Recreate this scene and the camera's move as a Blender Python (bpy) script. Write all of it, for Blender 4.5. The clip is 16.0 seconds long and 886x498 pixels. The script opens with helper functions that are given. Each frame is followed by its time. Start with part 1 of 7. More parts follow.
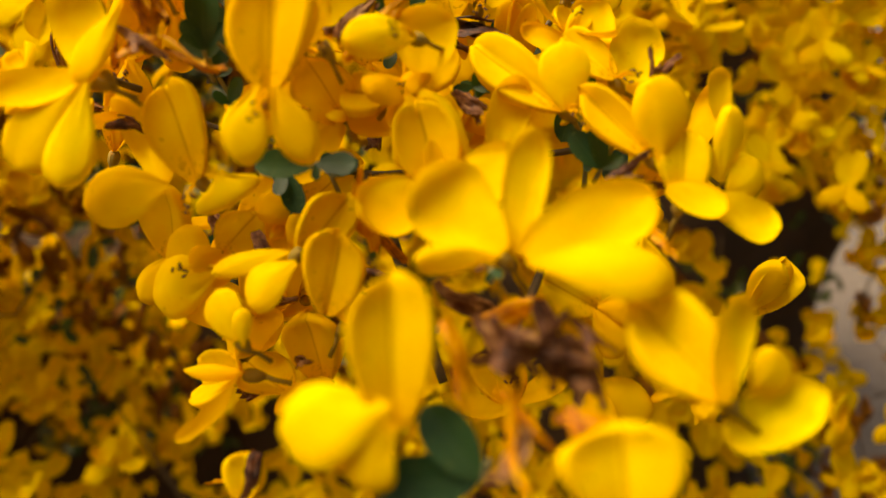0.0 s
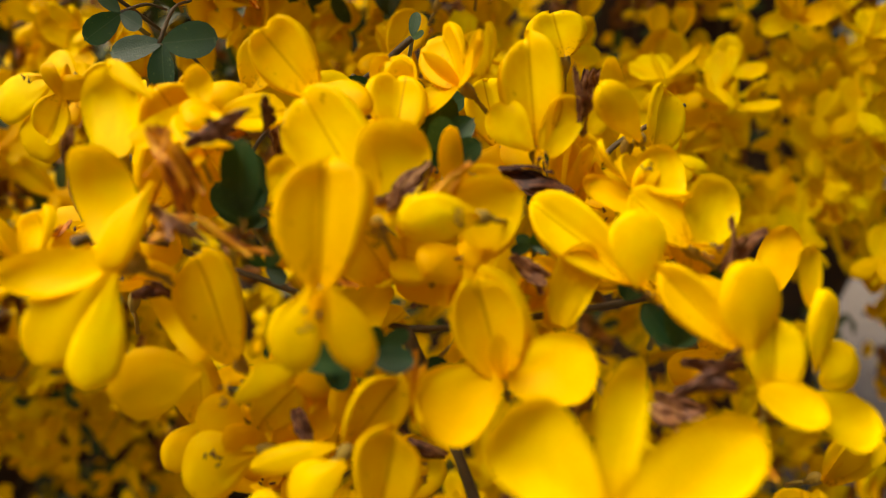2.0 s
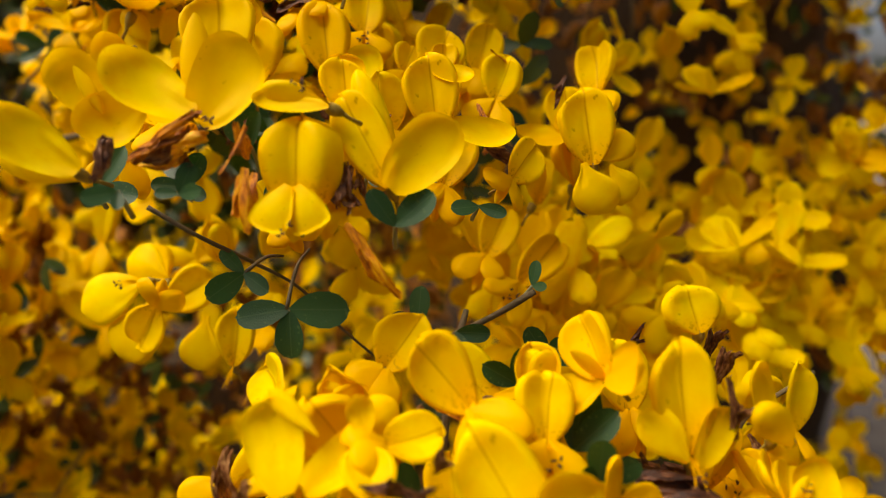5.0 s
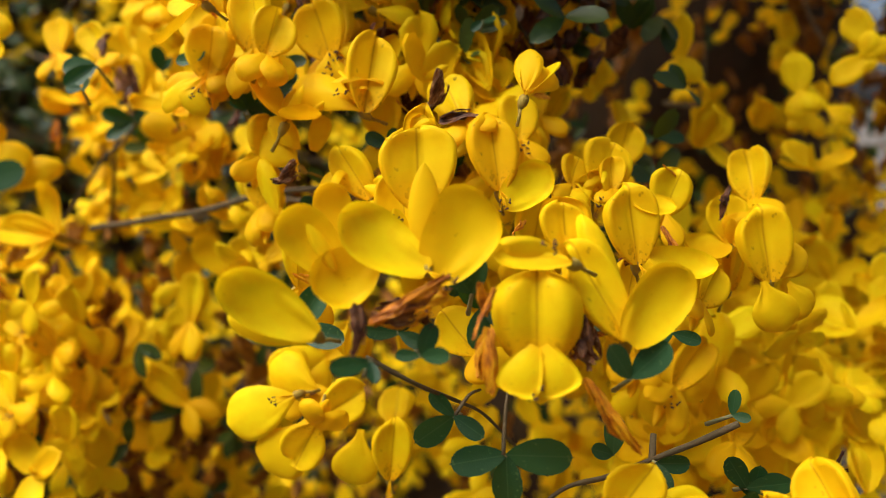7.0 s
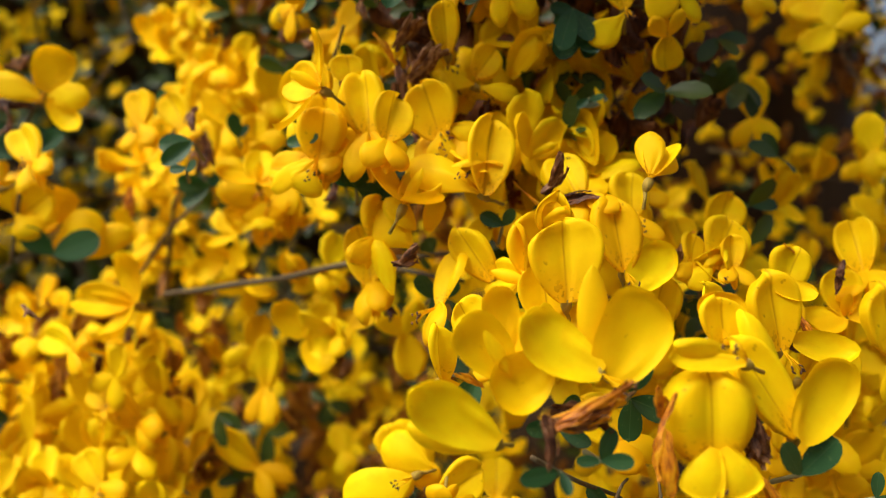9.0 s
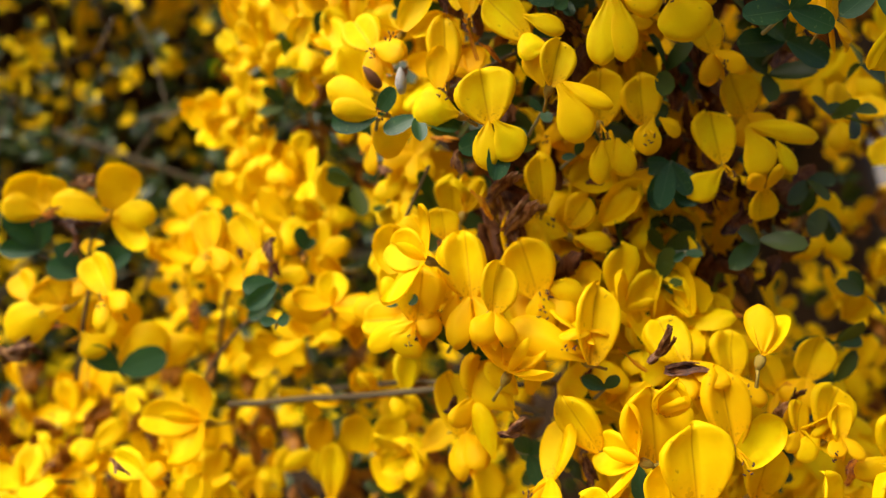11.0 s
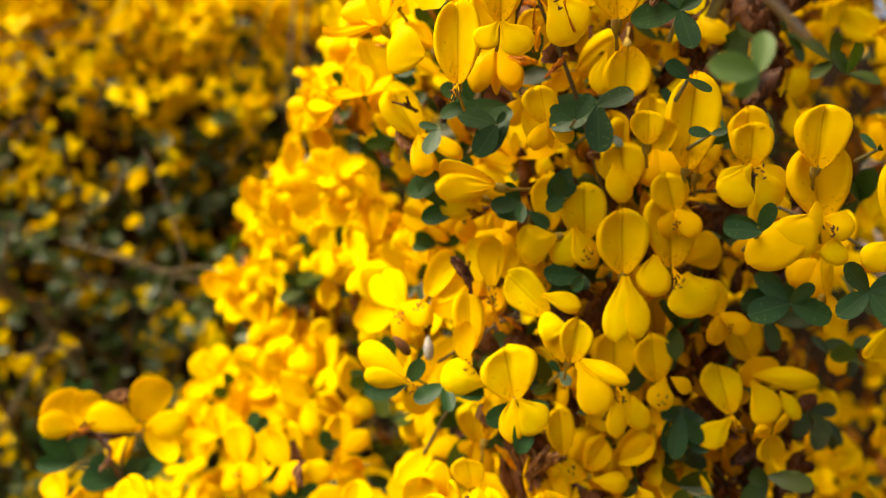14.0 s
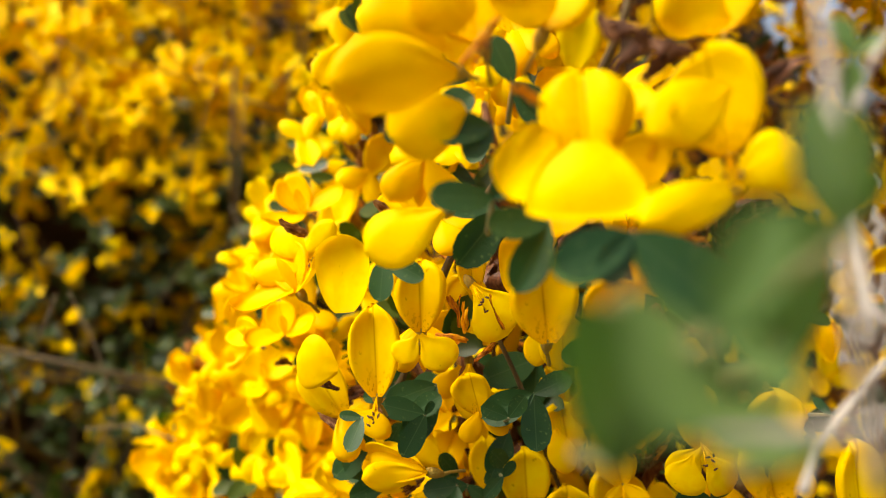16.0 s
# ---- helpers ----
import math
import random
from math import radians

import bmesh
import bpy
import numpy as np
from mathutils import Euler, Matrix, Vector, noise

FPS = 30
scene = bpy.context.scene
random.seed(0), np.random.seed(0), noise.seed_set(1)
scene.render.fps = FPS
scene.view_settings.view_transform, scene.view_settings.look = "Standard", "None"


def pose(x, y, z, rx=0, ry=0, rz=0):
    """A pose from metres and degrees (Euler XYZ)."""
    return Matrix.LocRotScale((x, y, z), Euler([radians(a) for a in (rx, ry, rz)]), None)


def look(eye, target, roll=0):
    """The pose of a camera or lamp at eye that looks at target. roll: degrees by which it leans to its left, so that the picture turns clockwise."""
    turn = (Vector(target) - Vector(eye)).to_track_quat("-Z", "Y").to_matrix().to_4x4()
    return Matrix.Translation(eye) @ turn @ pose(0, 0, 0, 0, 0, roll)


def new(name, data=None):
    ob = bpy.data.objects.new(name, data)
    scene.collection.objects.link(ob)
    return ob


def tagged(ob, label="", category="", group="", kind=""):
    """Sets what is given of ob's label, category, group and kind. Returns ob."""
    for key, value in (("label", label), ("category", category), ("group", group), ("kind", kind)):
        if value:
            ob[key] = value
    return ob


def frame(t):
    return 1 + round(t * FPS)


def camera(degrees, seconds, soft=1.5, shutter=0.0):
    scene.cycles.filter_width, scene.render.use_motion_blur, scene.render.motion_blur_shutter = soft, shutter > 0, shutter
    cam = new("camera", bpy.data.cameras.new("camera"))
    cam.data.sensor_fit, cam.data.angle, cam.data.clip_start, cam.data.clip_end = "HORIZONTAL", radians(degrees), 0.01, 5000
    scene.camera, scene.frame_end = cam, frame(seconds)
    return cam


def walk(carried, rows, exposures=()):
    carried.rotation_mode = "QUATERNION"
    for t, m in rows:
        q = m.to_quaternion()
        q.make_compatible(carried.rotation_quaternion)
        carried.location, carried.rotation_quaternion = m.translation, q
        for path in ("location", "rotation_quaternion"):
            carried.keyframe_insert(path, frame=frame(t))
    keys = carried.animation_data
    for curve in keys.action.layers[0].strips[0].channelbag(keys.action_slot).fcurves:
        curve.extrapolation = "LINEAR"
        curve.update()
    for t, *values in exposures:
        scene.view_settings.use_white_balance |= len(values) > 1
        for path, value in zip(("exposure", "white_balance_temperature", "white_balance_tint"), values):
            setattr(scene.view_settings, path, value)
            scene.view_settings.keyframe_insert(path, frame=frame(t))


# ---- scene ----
# Lengths below are in centimetres; cm() turns them into metres.
CM = 0.01


def cm(v):
    return Vector(v) * CM


# ---------------------------------------------------------------- camera
cam = camera(62.2, 16.0, soft=0.8)
cam.data.dof.use_dof = True
cam.data.dof.focus_distance = 0.109
cam.data.dof.aperture_fstop = 14.5
PATH = [
    (0, 0.00, 0.00, 55.00, 78.04, 0.02, 0.05),
    (0.5, -0.02, 0.13, 55.22, 77.99, 0.30, -0.23),
    (1, -0.25, 0.45, 55.73, 78.07, -0.12, -0.19),
    (1.5, -0.53, 0.82, 56.31, 78.15, -0.31, -0.12),
    (2, -0.71, 1.15, 56.74, 78.48, -0.20, -0.33),
    (2.5, -1.09, 1.38, 57.47, 78.75, -0.24, -0.53),
    (3, -1.18, 1.44, 57.79, 79.10, -0.09, -0.44),
    (3.5, -1.39, 1.66, 58.27, 79.35, -0.09, -0.75),
    (3.7, -1.40, 1.65, 58.45, 79.66, 0.05, -0.71),
    (5.8, -4.18, 2.38, 61.16, 78.27, -0.35, -2.47),
    (6, -4.56, 2.52, 61.25, 78.38, -0.31, -2.77),
    (6.5, -5.46, 2.81, 61.60, 78.08, -0.45, -3.66),
    (7, -6.06, 2.66, 62.13, 78.84, 0.01, -4.07),
    (7.5, -7.16, 2.54, 62.41, 79.29, -0.18, -4.70),
    (8, -7.66, 2.70, 62.50, 79.67, 0.25, -5.57),
    (8.5, -8.06, 2.77, 62.57, 80.22, 0.46, -5.37),
    (9, -8.33, 2.99, 63.17, 80.43, 0.86, -5.33),
    (9.2, -8.44, 3.09, 63.47, 80.40, 1.01, -5.30),
    (11.3, -10.34, 3.85, 66.66, 79.43, 1.05, -6.28),
    (11.5, -10.38, 3.78, 66.95, 79.82, 1.16, -6.28),
    (12, -10.28, 3.72, 67.84, 80.51, 1.61, -6.40),
    (12.5, -10.07, 3.74, 68.62, 81.29, 1.58, -6.51),
    (13, -9.94, 3.92, 69.37, 81.89, 1.63, -6.80),
    (13.5, -10.01, 3.93, 70.02, 82.39, 1.70, -6.94),
    (14, -10.68, 3.67, 70.43, 82.51, 1.92, -6.81),
    (14.5, -11.46, 3.88, 71.38, 83.06, 1.84, -7.43),
    (15, -11.25, 4.46, 72.39, 83.72, 1.99, -8.77),
    (15.5, -10.48, 5.07, 73.61, 83.71, 2.76, -9.95),
    (16, -9.63, 5.18, 74.66, 83.75, 4.06, -10.03),
]

walk(cam, [(t, pose(x * CM, y * CM, z * CM, rx, ry, rz)) for t, x, y, z, rx, ry, rz in PATH],
     exposures=[(0.0, 0.57, 9600, 16), (0.5, 0.65, 7700, 14), (1.0, 0.72, 6900, 11), (1.5, 0.61, 6600, 9), (2.0, 0.42, 7500, 14), (2.5, 0.36, 7500, 16),
                (3.5, 0.31, 7200, 16), (6.0, 0.44, 7600, 11), (6.5, 0.46, 7000, 10), (7.5, 0.56, 6000, 8), (8.0, 0.60, 6200, 8), (9.0, 0.55, 6450, 9), (12.0, 0.79, 6800, 10),
                (13.5, 0.93, 7700, 10), (15.5, 0.93, 8200, 10), (16.0, 0.95, 7300, 10)])

# ---------------------------------------------------------------- light
world = bpy.data.worlds.new("sky")
scene.world = world
world.use_nodes = True
nt = world.node_tree
sky = nt.nodes.new("ShaderNodeTexSky")
sky.sky_type = "NISHITA"
sky.sun_disc = False
sky.sun_elevation = radians(61)
sky.sun_rotation = radians(-85)
sky.air_density, sky.dust_density, sky.ozone_density = 0.6, 6.0, 0.3
bg = nt.nodes["Background"]
bg.inputs["Strength"].default_value = 0.13
nt.links.new(sky.outputs["Color"], bg.inputs["Color"])

sun = new("sun", bpy.data.lights.new("sun", "SUN"))
sun.data.energy = 2.6
sun.data.angle = radians(34)
sun.data.color = (1.0, 0.96, 0.88)
sun.matrix_world = look((-0.46, -0.10, 1.45), (0, 0.1, 0.6))


# ---------------------------------------------------------------- materials
def material(name):
    m = bpy.data.materials.new(name)
    m.use_nodes = True
    n = m.node_tree.nodes
    return m, n, m.node_tree.links, n["Principled BSDF"], n["Material Output"]


def ramp(n, links, fac, stops):
    r = n.new("ShaderNodeValToRGB")
    while len(r.color_ramp.elements) < len(stops):
        r.color_ramp.elements.new(0.5)
    for e, (p, c) in zip(r.color_ramp.elements, stops):
        e.position, e.color = p, (*c, 1)
    links.new(fac, r.inputs["Fac"])
    return r.outputs["Color"]


def noise_tex(n, links, scale, detail=3.0, coord=None):
    t = n.new("ShaderNodeTexNoise")
    t.inputs["Scale"].default_value = scale
    t.inputs["Detail"].default_value = detail
    if coord is not None:
        links.new(coord, t.inputs["Vector"])
    return t.outputs["Fac"]


def mixed(n, links, a, b, fac, blend="MIX"):
    x = n.new("ShaderNodeMix")
    x.data_type, x.blend_type = "RGBA", blend
    for slot, v in ((6, a), (7, b), (0, fac)):
        if hasattr(v, "links"):
            links.new(v, x.inputs[slot])
        else:
            x.inputs[slot].default_value = (*v, 1) if isinstance(v, tuple) else v
    return x.outputs[2]


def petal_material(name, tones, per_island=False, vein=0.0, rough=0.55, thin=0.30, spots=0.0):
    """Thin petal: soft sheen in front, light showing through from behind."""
    m, n, links, bsdf, out = material(name)
    if per_island:
        rnd = n.new("ShaderNodeNewGeometry").outputs["Random Per Island"]
        coord = n.new("ShaderNodeTexCoord").outputs["Object"]
        fine, coarse = 900.0, 220.0
    else:
        rnd = n.new("ShaderNodeObjectInfo").outputs["Random"]
        coord = n.new("ShaderNodeTexCoord").outputs["Object"]
        fine, coarse = 14.0, 2.6
    col = ramp(n, links, rnd, [(i / (len(tones) - 1), t) for i, t in enumerate(tones)])
    blotch = noise_tex(n, links, coarse, 4.0, coord)
    deep = tuple(c * f for c, f in zip(tones[len(tones) // 2], (0.93, 0.78, 0.6)))
    col = mixed(n, links, col, deep, ramp(n, links, blotch, [(0.45, (0, 0, 0)), (0.75, (0.7, 0.7, 0.7))]))
    sep = n.new("ShaderNodeSeparateXYZ")
    links.new(coord, sep.inputs[0])
    wave = n.new("ShaderNodeTexWave")
    wave.wave_type, wave.bands_direction = "BANDS", "X"
    wave.inputs["Scale"].default_value = 5.0 if not per_island else 300.0
    wave.inputs["Distortion"].default_value = 2.0
    links.new(coord, wave.inputs["Vector"])
    if vein:
        near = n.new("ShaderNodeMath")
        near.operation = "ABSOLUTE"
        links.new(sep.outputs["X"], near.inputs[0])
        line = ramp(n, links, near.outputs[0], [(0.0, (vein,) * 3), (0.02, (0, 0, 0))])
        col = mixed(n, links, col, (0.50, 0.21, 0.003), line)
        col = mixed(n, links, col, (0.86, 0.43, 0.002), ramp(n, links, sep.outputs["Z"], [(0.02, (0.75, 0.75, 0.75)), (0.42, (0, 0, 0))]))
        fleck = noise_tex(n, links, 17.0, 2.0, coord)
        close = n.new("ShaderNodeMath")
        close.operation = "MULTIPLY"
        links.new(ramp(n, links, fleck, [(0.56, (0, 0, 0)), (0.62, (0.5, 0.5, 0.5))]), close.inputs[0])
        links.new(ramp(n, links, sep.outputs["Z"], [(0.10, (0.9, 0.9, 0.9)), (0.34, (0, 0, 0))]), close.inputs[1])
        col = mixed(n, links, col, (0.30, 0.09, 0.004), close.outputs[0])
    elif not per_island:
        col = mixed(n, links, col, (0.88, 0.46, 0.002), ramp(n, links, sep.outputs["Z"], [(0.0, (0.6, 0.6, 0.6)), (0.3, (0, 0, 0))]))
    if spots:
        s = noise_tex(n, links, 7.0, 2.0, coord)
        col = mixed(n, links, col, (0.25, 0.08, 0.01), ramp(n, links, s, [(0.70, (0, 0, 0)), (0.76, (spots,) * 3)]))
    links.new(col, bsdf.inputs["Base Color"])
    bsdf.inputs["Roughness"].default_value = rough
    bsdf.inputs["Specular IOR Level"].default_value = 0.07
    bump = n.new("ShaderNodeBump")
    bump.inputs["Strength"].default_value = 0.06
    bump.inputs["Distance"].default_value = 0.0003
    both = mixed(n, links, wave.outputs["Fac"], noise_tex(n, links, fine, 2.0, coord), 0.8)
    links.new(both, bump.inputs["Height"])
    links.new(bump.outputs[0], bsdf.inputs["Normal"])
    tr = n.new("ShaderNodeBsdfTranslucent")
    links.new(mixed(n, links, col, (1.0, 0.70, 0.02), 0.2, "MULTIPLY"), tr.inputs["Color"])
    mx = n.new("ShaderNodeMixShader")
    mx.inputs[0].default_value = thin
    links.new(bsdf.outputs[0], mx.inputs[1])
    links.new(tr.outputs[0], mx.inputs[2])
    links.new(mx.outputs[0], out.inputs["Surface"])
    return m


YELLOWS = [(0.92, 0.55, 0.002), (0.96, 0.705, 0.003), (0.94, 0.62, 0.002), (0.97, 0.765, 0.003)]
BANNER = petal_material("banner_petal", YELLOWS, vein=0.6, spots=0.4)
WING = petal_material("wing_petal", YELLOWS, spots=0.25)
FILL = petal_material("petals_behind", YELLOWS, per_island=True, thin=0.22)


def dry_material(name, tones, thin=0.25, per_island=False):
    """Papery dry petal, streaked along its veins."""
    m, n, links, bsdf, out = material(name)
    coord = n.new("ShaderNodeTexCoord").outputs["Object"]
    stretch = n.new("ShaderNodeMapping")
    k = 100.0 if per_island else 1.0
    stretch.inputs["Scale"].default_value = (24.0 * k, 24.0 * k, 3.0 * k)
    links.new(coord, stretch.inputs["Vector"])
    streak = noise_tex(n, links, 1.0, 4.0, stretch.outputs[0])
    patch = noise_tex(n, links, 3.2 * k, 3.0, coord)
    rnd = n.new("ShaderNodeNewGeometry").outputs["Random Per Island"] if per_island else n.new("ShaderNodeObjectInfo").outputs["Random"]
    both = n.new("ShaderNodeMath")
    both.operation = "MULTIPLY_ADD"
    both.inputs[1].default_value = 0.55
    links.new(streak, both.inputs[0])
    half = n.new("ShaderNodeMath")
    half.operation = "MULTIPLY_ADD"
    half.inputs[1].default_value = 0.45
    links.new(patch, half.inputs[0])
    shift = n.new("ShaderNodeMath")
    shift.operation = "MULTIPLY_ADD"
    shift.inputs[1].default_value, shift.inputs[2].default_value = 0.16, -0.08
    links.new(rnd, shift.inputs[0])
    links.new(shift.outputs[0], half.inputs[2])
    links.new(half.outputs[0], both.inputs[2])
    col = ramp(n, links, both.outputs[0], [(0.36 + 0.28 * i / (len(tones) - 1), t) for i, t in enumerate(tones)])
    links.new(col, bsdf.inputs["Base Color"])
    bsdf.inputs["Roughness"].default_value = 0.5
    bsdf.inputs["Specular IOR Level"].default_value = 0.3
    bump = n.new("ShaderNodeBump")
    bump.inputs["Strength"].default_value = 0.35
    bump.inputs["Distance"].default_value = 0.0004
    links.new(streak, bump.inputs["Height"])
    links.new(bump.outputs[0], bsdf.inputs["Normal"])
    tr = n.new("ShaderNodeBsdfTranslucent")
    links.new(col, tr.inputs["Color"])
    mx = n.new("ShaderNodeMixShader")
    mx.inputs[0].default_value = thin
    links.new(bsdf.outputs[0], mx.inputs[1])
    links.new(tr.outputs[0], mx.inputs[2])
    links.new(mx.outputs[0], out.inputs["Surface"])
    return m


BROWNS = [(0.035, 0.012, 0.006), (0.13, 0.045, 0.016), (0.24, 0.10, 0.035), (0.50, 0.27, 0.10)]
WILT_BROWN = dry_material("dry_brown_petal", BROWNS)
# Dry brown without its palest tone, to darken gaps as deep shade does.
SHADE_DARK_DRY = dry_material("dry_brown_petals_behind", BROWNS[:3], per_island=True)
# Orange-brown stands in for yellow petals in shade, bounce light included.
SHADE_TONED_FILL = dry_material("dry_petals_behind", [(0.09, 0.03, 0.005), (0.32, 0.12, 0.008), (0.50, 0.22, 0.008)], per_island=True)
WILT_ORANGE = dry_material("wilting_orange_petal", [(0.20, 0.05, 0.01), (0.62, 0.20, 0.008), (0.82, 0.36, 0.006), (0.90, 0.52, 0.01)])


def green_material(name, a, b, per_island=False):
    m, n, links, bsdf, out = material(name)
    coord = n.new("ShaderNodeTexCoord").outputs["Object"]
    rnd = n.new("ShaderNodeNewGeometry").outputs["Random Per Island"] if per_island else n.new("ShaderNodeObjectInfo").outputs["Random"]
    col = ramp(n, links, rnd, [(0, a), (1, b)])
    speck = noise_tex(n, links, 260.0 if per_island else 9.0, 3.0, coord)
    col = mixed(n, links, col, (0.15, 0.21, 0.07), ramp(n, links, speck, [(0.62, (0, 0, 0)), (0.72, (0.55, 0.55, 0.55))]))
    if not per_island:
        sep = n.new("ShaderNodeSeparateXYZ")
        links.new(coord, sep.inputs[0])
        near = n.new("ShaderNodeMath")
        near.operation = "ABSOLUTE"
        links.new(sep.outputs["X"], near.inputs[0])
        col = mixed(n, links, col, (0.13, 0.19, 0.09), ramp(n, links, near.outputs[0], [(0.0, (0.3, 0.3, 0.3)), (0.015, (0, 0, 0))]))
    links.new(col, bsdf.inputs["Base Color"])
    bsdf.inputs["Roughness"].default_value = 0.42
    bsdf.inputs["Specular IOR Level"].default_value = 0.42
    bump = n.new("ShaderNodeBump")
    bump.inputs["Strength"].default_value = 0.2
    bump.inputs["Distance"].default_value = 0.0004
    links.new(noise_tex(n, links, 30.0, 3.0, coord), bump.inputs["Height"])
    links.new(bump.outputs[0], bsdf.inputs["Normal"])
    tr = n.new("ShaderNodeBsdfTranslucent")
    links.new(mixed(n, links, col, (0.5, 1.0, 0.25), 1.0, "MULTIPLY"), tr.inputs["Color"])
    mx = n.new("ShaderNodeMixShader")
    mx.inputs[0].default_value = 0.3
    links.new(bsdf.outputs[0], mx.inputs[1])
    links.new(tr.outputs[0], mx.inputs[2])
    links.new(mx.outputs[0], out.inputs["Surface"])
    return m


LEAF = green_material("leaflet_green", (0.016, 0.060, 0.017), (0.036, 0.105, 0.032))
# Paler copy of LEAF: backlight and haze on the nearest leaflets, in the colour.
BACKLIT_LEAF = green_material("young_leaflet_green", (0.10, 0.19, 0.05), (0.15, 0.24, 0.07))
LEAF_FILL = green_material("foliage_behind", (0.028, 0.062, 0.010), (0.075, 0.105, 0.012), per_island=True)


def plain(name, a, b, scale, rough=0.75, bump_size=0.001):
    m, n, links, bsdf, out = material(name)
    coord = n.new("ShaderNodeTexCoord").outputs["Object"]
    f = noise_tex(n, links, scale, 6.0, coord)
    g = noise_tex(n, links, scale * 7, 4.0, coord)
    links.new(mixed(n, links, ramp(n, links, f, [(0.3, a), (0.7, b)]), tuple(0.5 * (p + q) for p, q in zip(a, b)), g), bsdf.inputs["Base Color"])
    bsdf.inputs["Roughness"].default_value = rough
    bump = n.new("ShaderNodeBump")
    bump.inputs["Strength"].default_value = 0.4
    bump.inputs["Distance"].default_value = bump_size
    links.new(g, bump.inputs["Height"])
    links.new(bump.outputs[0], bsdf.inputs["Normal"])
    return m


BARK = plain("grey_brown_bark", (0.05, 0.034, 0.011), (0.15, 0.105, 0.04), 300.0)
PALE_BARK = plain("pale_grey_bark", (0.28, 0.25, 0.20), (0.50, 0.47, 0.42), 300.0)
GREEN_STEM = plain("green_brown_stalk", (0.14, 0.16, 0.06), (0.30, 0.26, 0.12), 3.0)
CALYX = plain("brown_green_calyx", (0.24, 0.15, 0.015), (0.42, 0.29, 0.025), 5.0)
ANTHER = plain("dark_anther", (0.05, 0.018, 0.006), (0.16, 0.06, 0.012), 20.0)
SOIL = plain("pale_dry_ground", (0.08, 0.066, 0.05), (0.19, 0.165, 0.135), 18.0, 0.95, 0.01)
# Shade between flowers is put into this brown, with its orange bounce light.
SHADE_CORE = plain("shaded_twig_mass", (0.018, 0.008, 0.001), (0.05, 0.023, 0.002), 60.0, 0.95, 0.01)


# ---------------------------------------------------------------- petal shapes
def grid(nu, nv, shape):
    """Vertices and quads of a sheet; shape(s, q) with s from 0 to 1 along it and q from -1 to 1 across."""
    vs = [shape(0.5 - 0.5 * math.cos(math.pi * i / nu), math.sin(0.5 * math.pi * (2 * j / nv - 1))) for i in range(nu + 1) for j in range(nv + 1)]
    k = nv + 1
    fs = [(i * k + j, i * k + j + 1, (i + 1) * k + j + 1, (i + 1) * k + j) for i in range(nu) for j in range(nv)]
    return vs, fs


def blade(s, base, peak, blunt, flare=0.9):
    """Half width along a petal: narrow claw, widest at peak, blunt round tip; the larger flare, the more like a drop."""
    u = min(1.0, s / peak)
    rise = base + (1 - base) * (u * (2 - u)) ** flare
    return rise * (max(0.0, 1 - ((s - peak) / (1 - peak)) ** blunt) ** 0.5 if s > peak else 1.0)


def rim(s, q, peak, start):
    """0 inside a petal, rising to 1 at its free edge, all round the tip."""
    tip = max(0.0, (s - peak) / (1 - peak))
    r = (abs(q) ** 4 + tip ** 4) ** 0.25
    return max(0.0, (r - start) / (1 - start)) ** 1.4


def banner_shape(rng, fold=0.0):
    """The standing petal: a shallow bowl with a creased middle, its edge rolled back into a bright lip."""
    w, wob, notch = rng.uniform(0.39, 0.43), rng.uniform(-0.06, 0.06), rng.uniform(0.0, 0.05)
    bowl, hood, ph = rng.uniform(0.16, 0.32), rng.uniform(-0.14, 0.16), rng.uniform(0, 6)
    sides = (rng.uniform(0.75, 1.25), rng.uniform(0.75, 1.25))
    start, lip = rng.uniform(0.66, 0.80), rng.uniform(0.07, 0.14)
    peak, blunt, skew, crease = rng.uniform(0.52, 0.64), rng.uniform(1.9, 2.5), rng.uniform(-0.06, 0.06), rng.uniform(0.03, 0.06)

    def f(s, q):
        wid = w * blade(s, 0.22, peak, blunt) * (1 + 0.025 * math.sin(7 * s + ph + 2 * q))
        a = abs(q)
        e = rim(s, q, peak, start)
        tip = max(0.0, (s - peak) / (1 - peak))
        z = s - notch * math.exp(-(q * 3.0) ** 2) * s ** 6 - 0.03 * q * q * s + skew * q * s - 0.025 * e * tip
        ang = fold * q
        x = wid * (math.sin(ang) / fold if fold > 0.01 else q)
        y = -(wid * (1 - math.cos(ang)) / fold if fold > 0.01 else 0.0)
        grow = min(1.0, 0.25 + 1.3 * s)
        y += -bowl * sides[q > 0] * (a ** 1.7 + 0.55 * tip ** 2) * grow + lip * e * grow * 1.9
        x *= 1 - 0.09 * e
        y += crease * math.exp(-(q * 8) ** 2) * (1 - 0.5 * s) - 0.35 * crease * math.exp(-((a - 0.30) * 5) ** 2) * grow
        y += hood * max(0.0, s - 0.3) ** 2 + 0.010 * math.sin(5 * s + 3 * q + ph)
        return (x + wob * s * s, y, z)
    return f


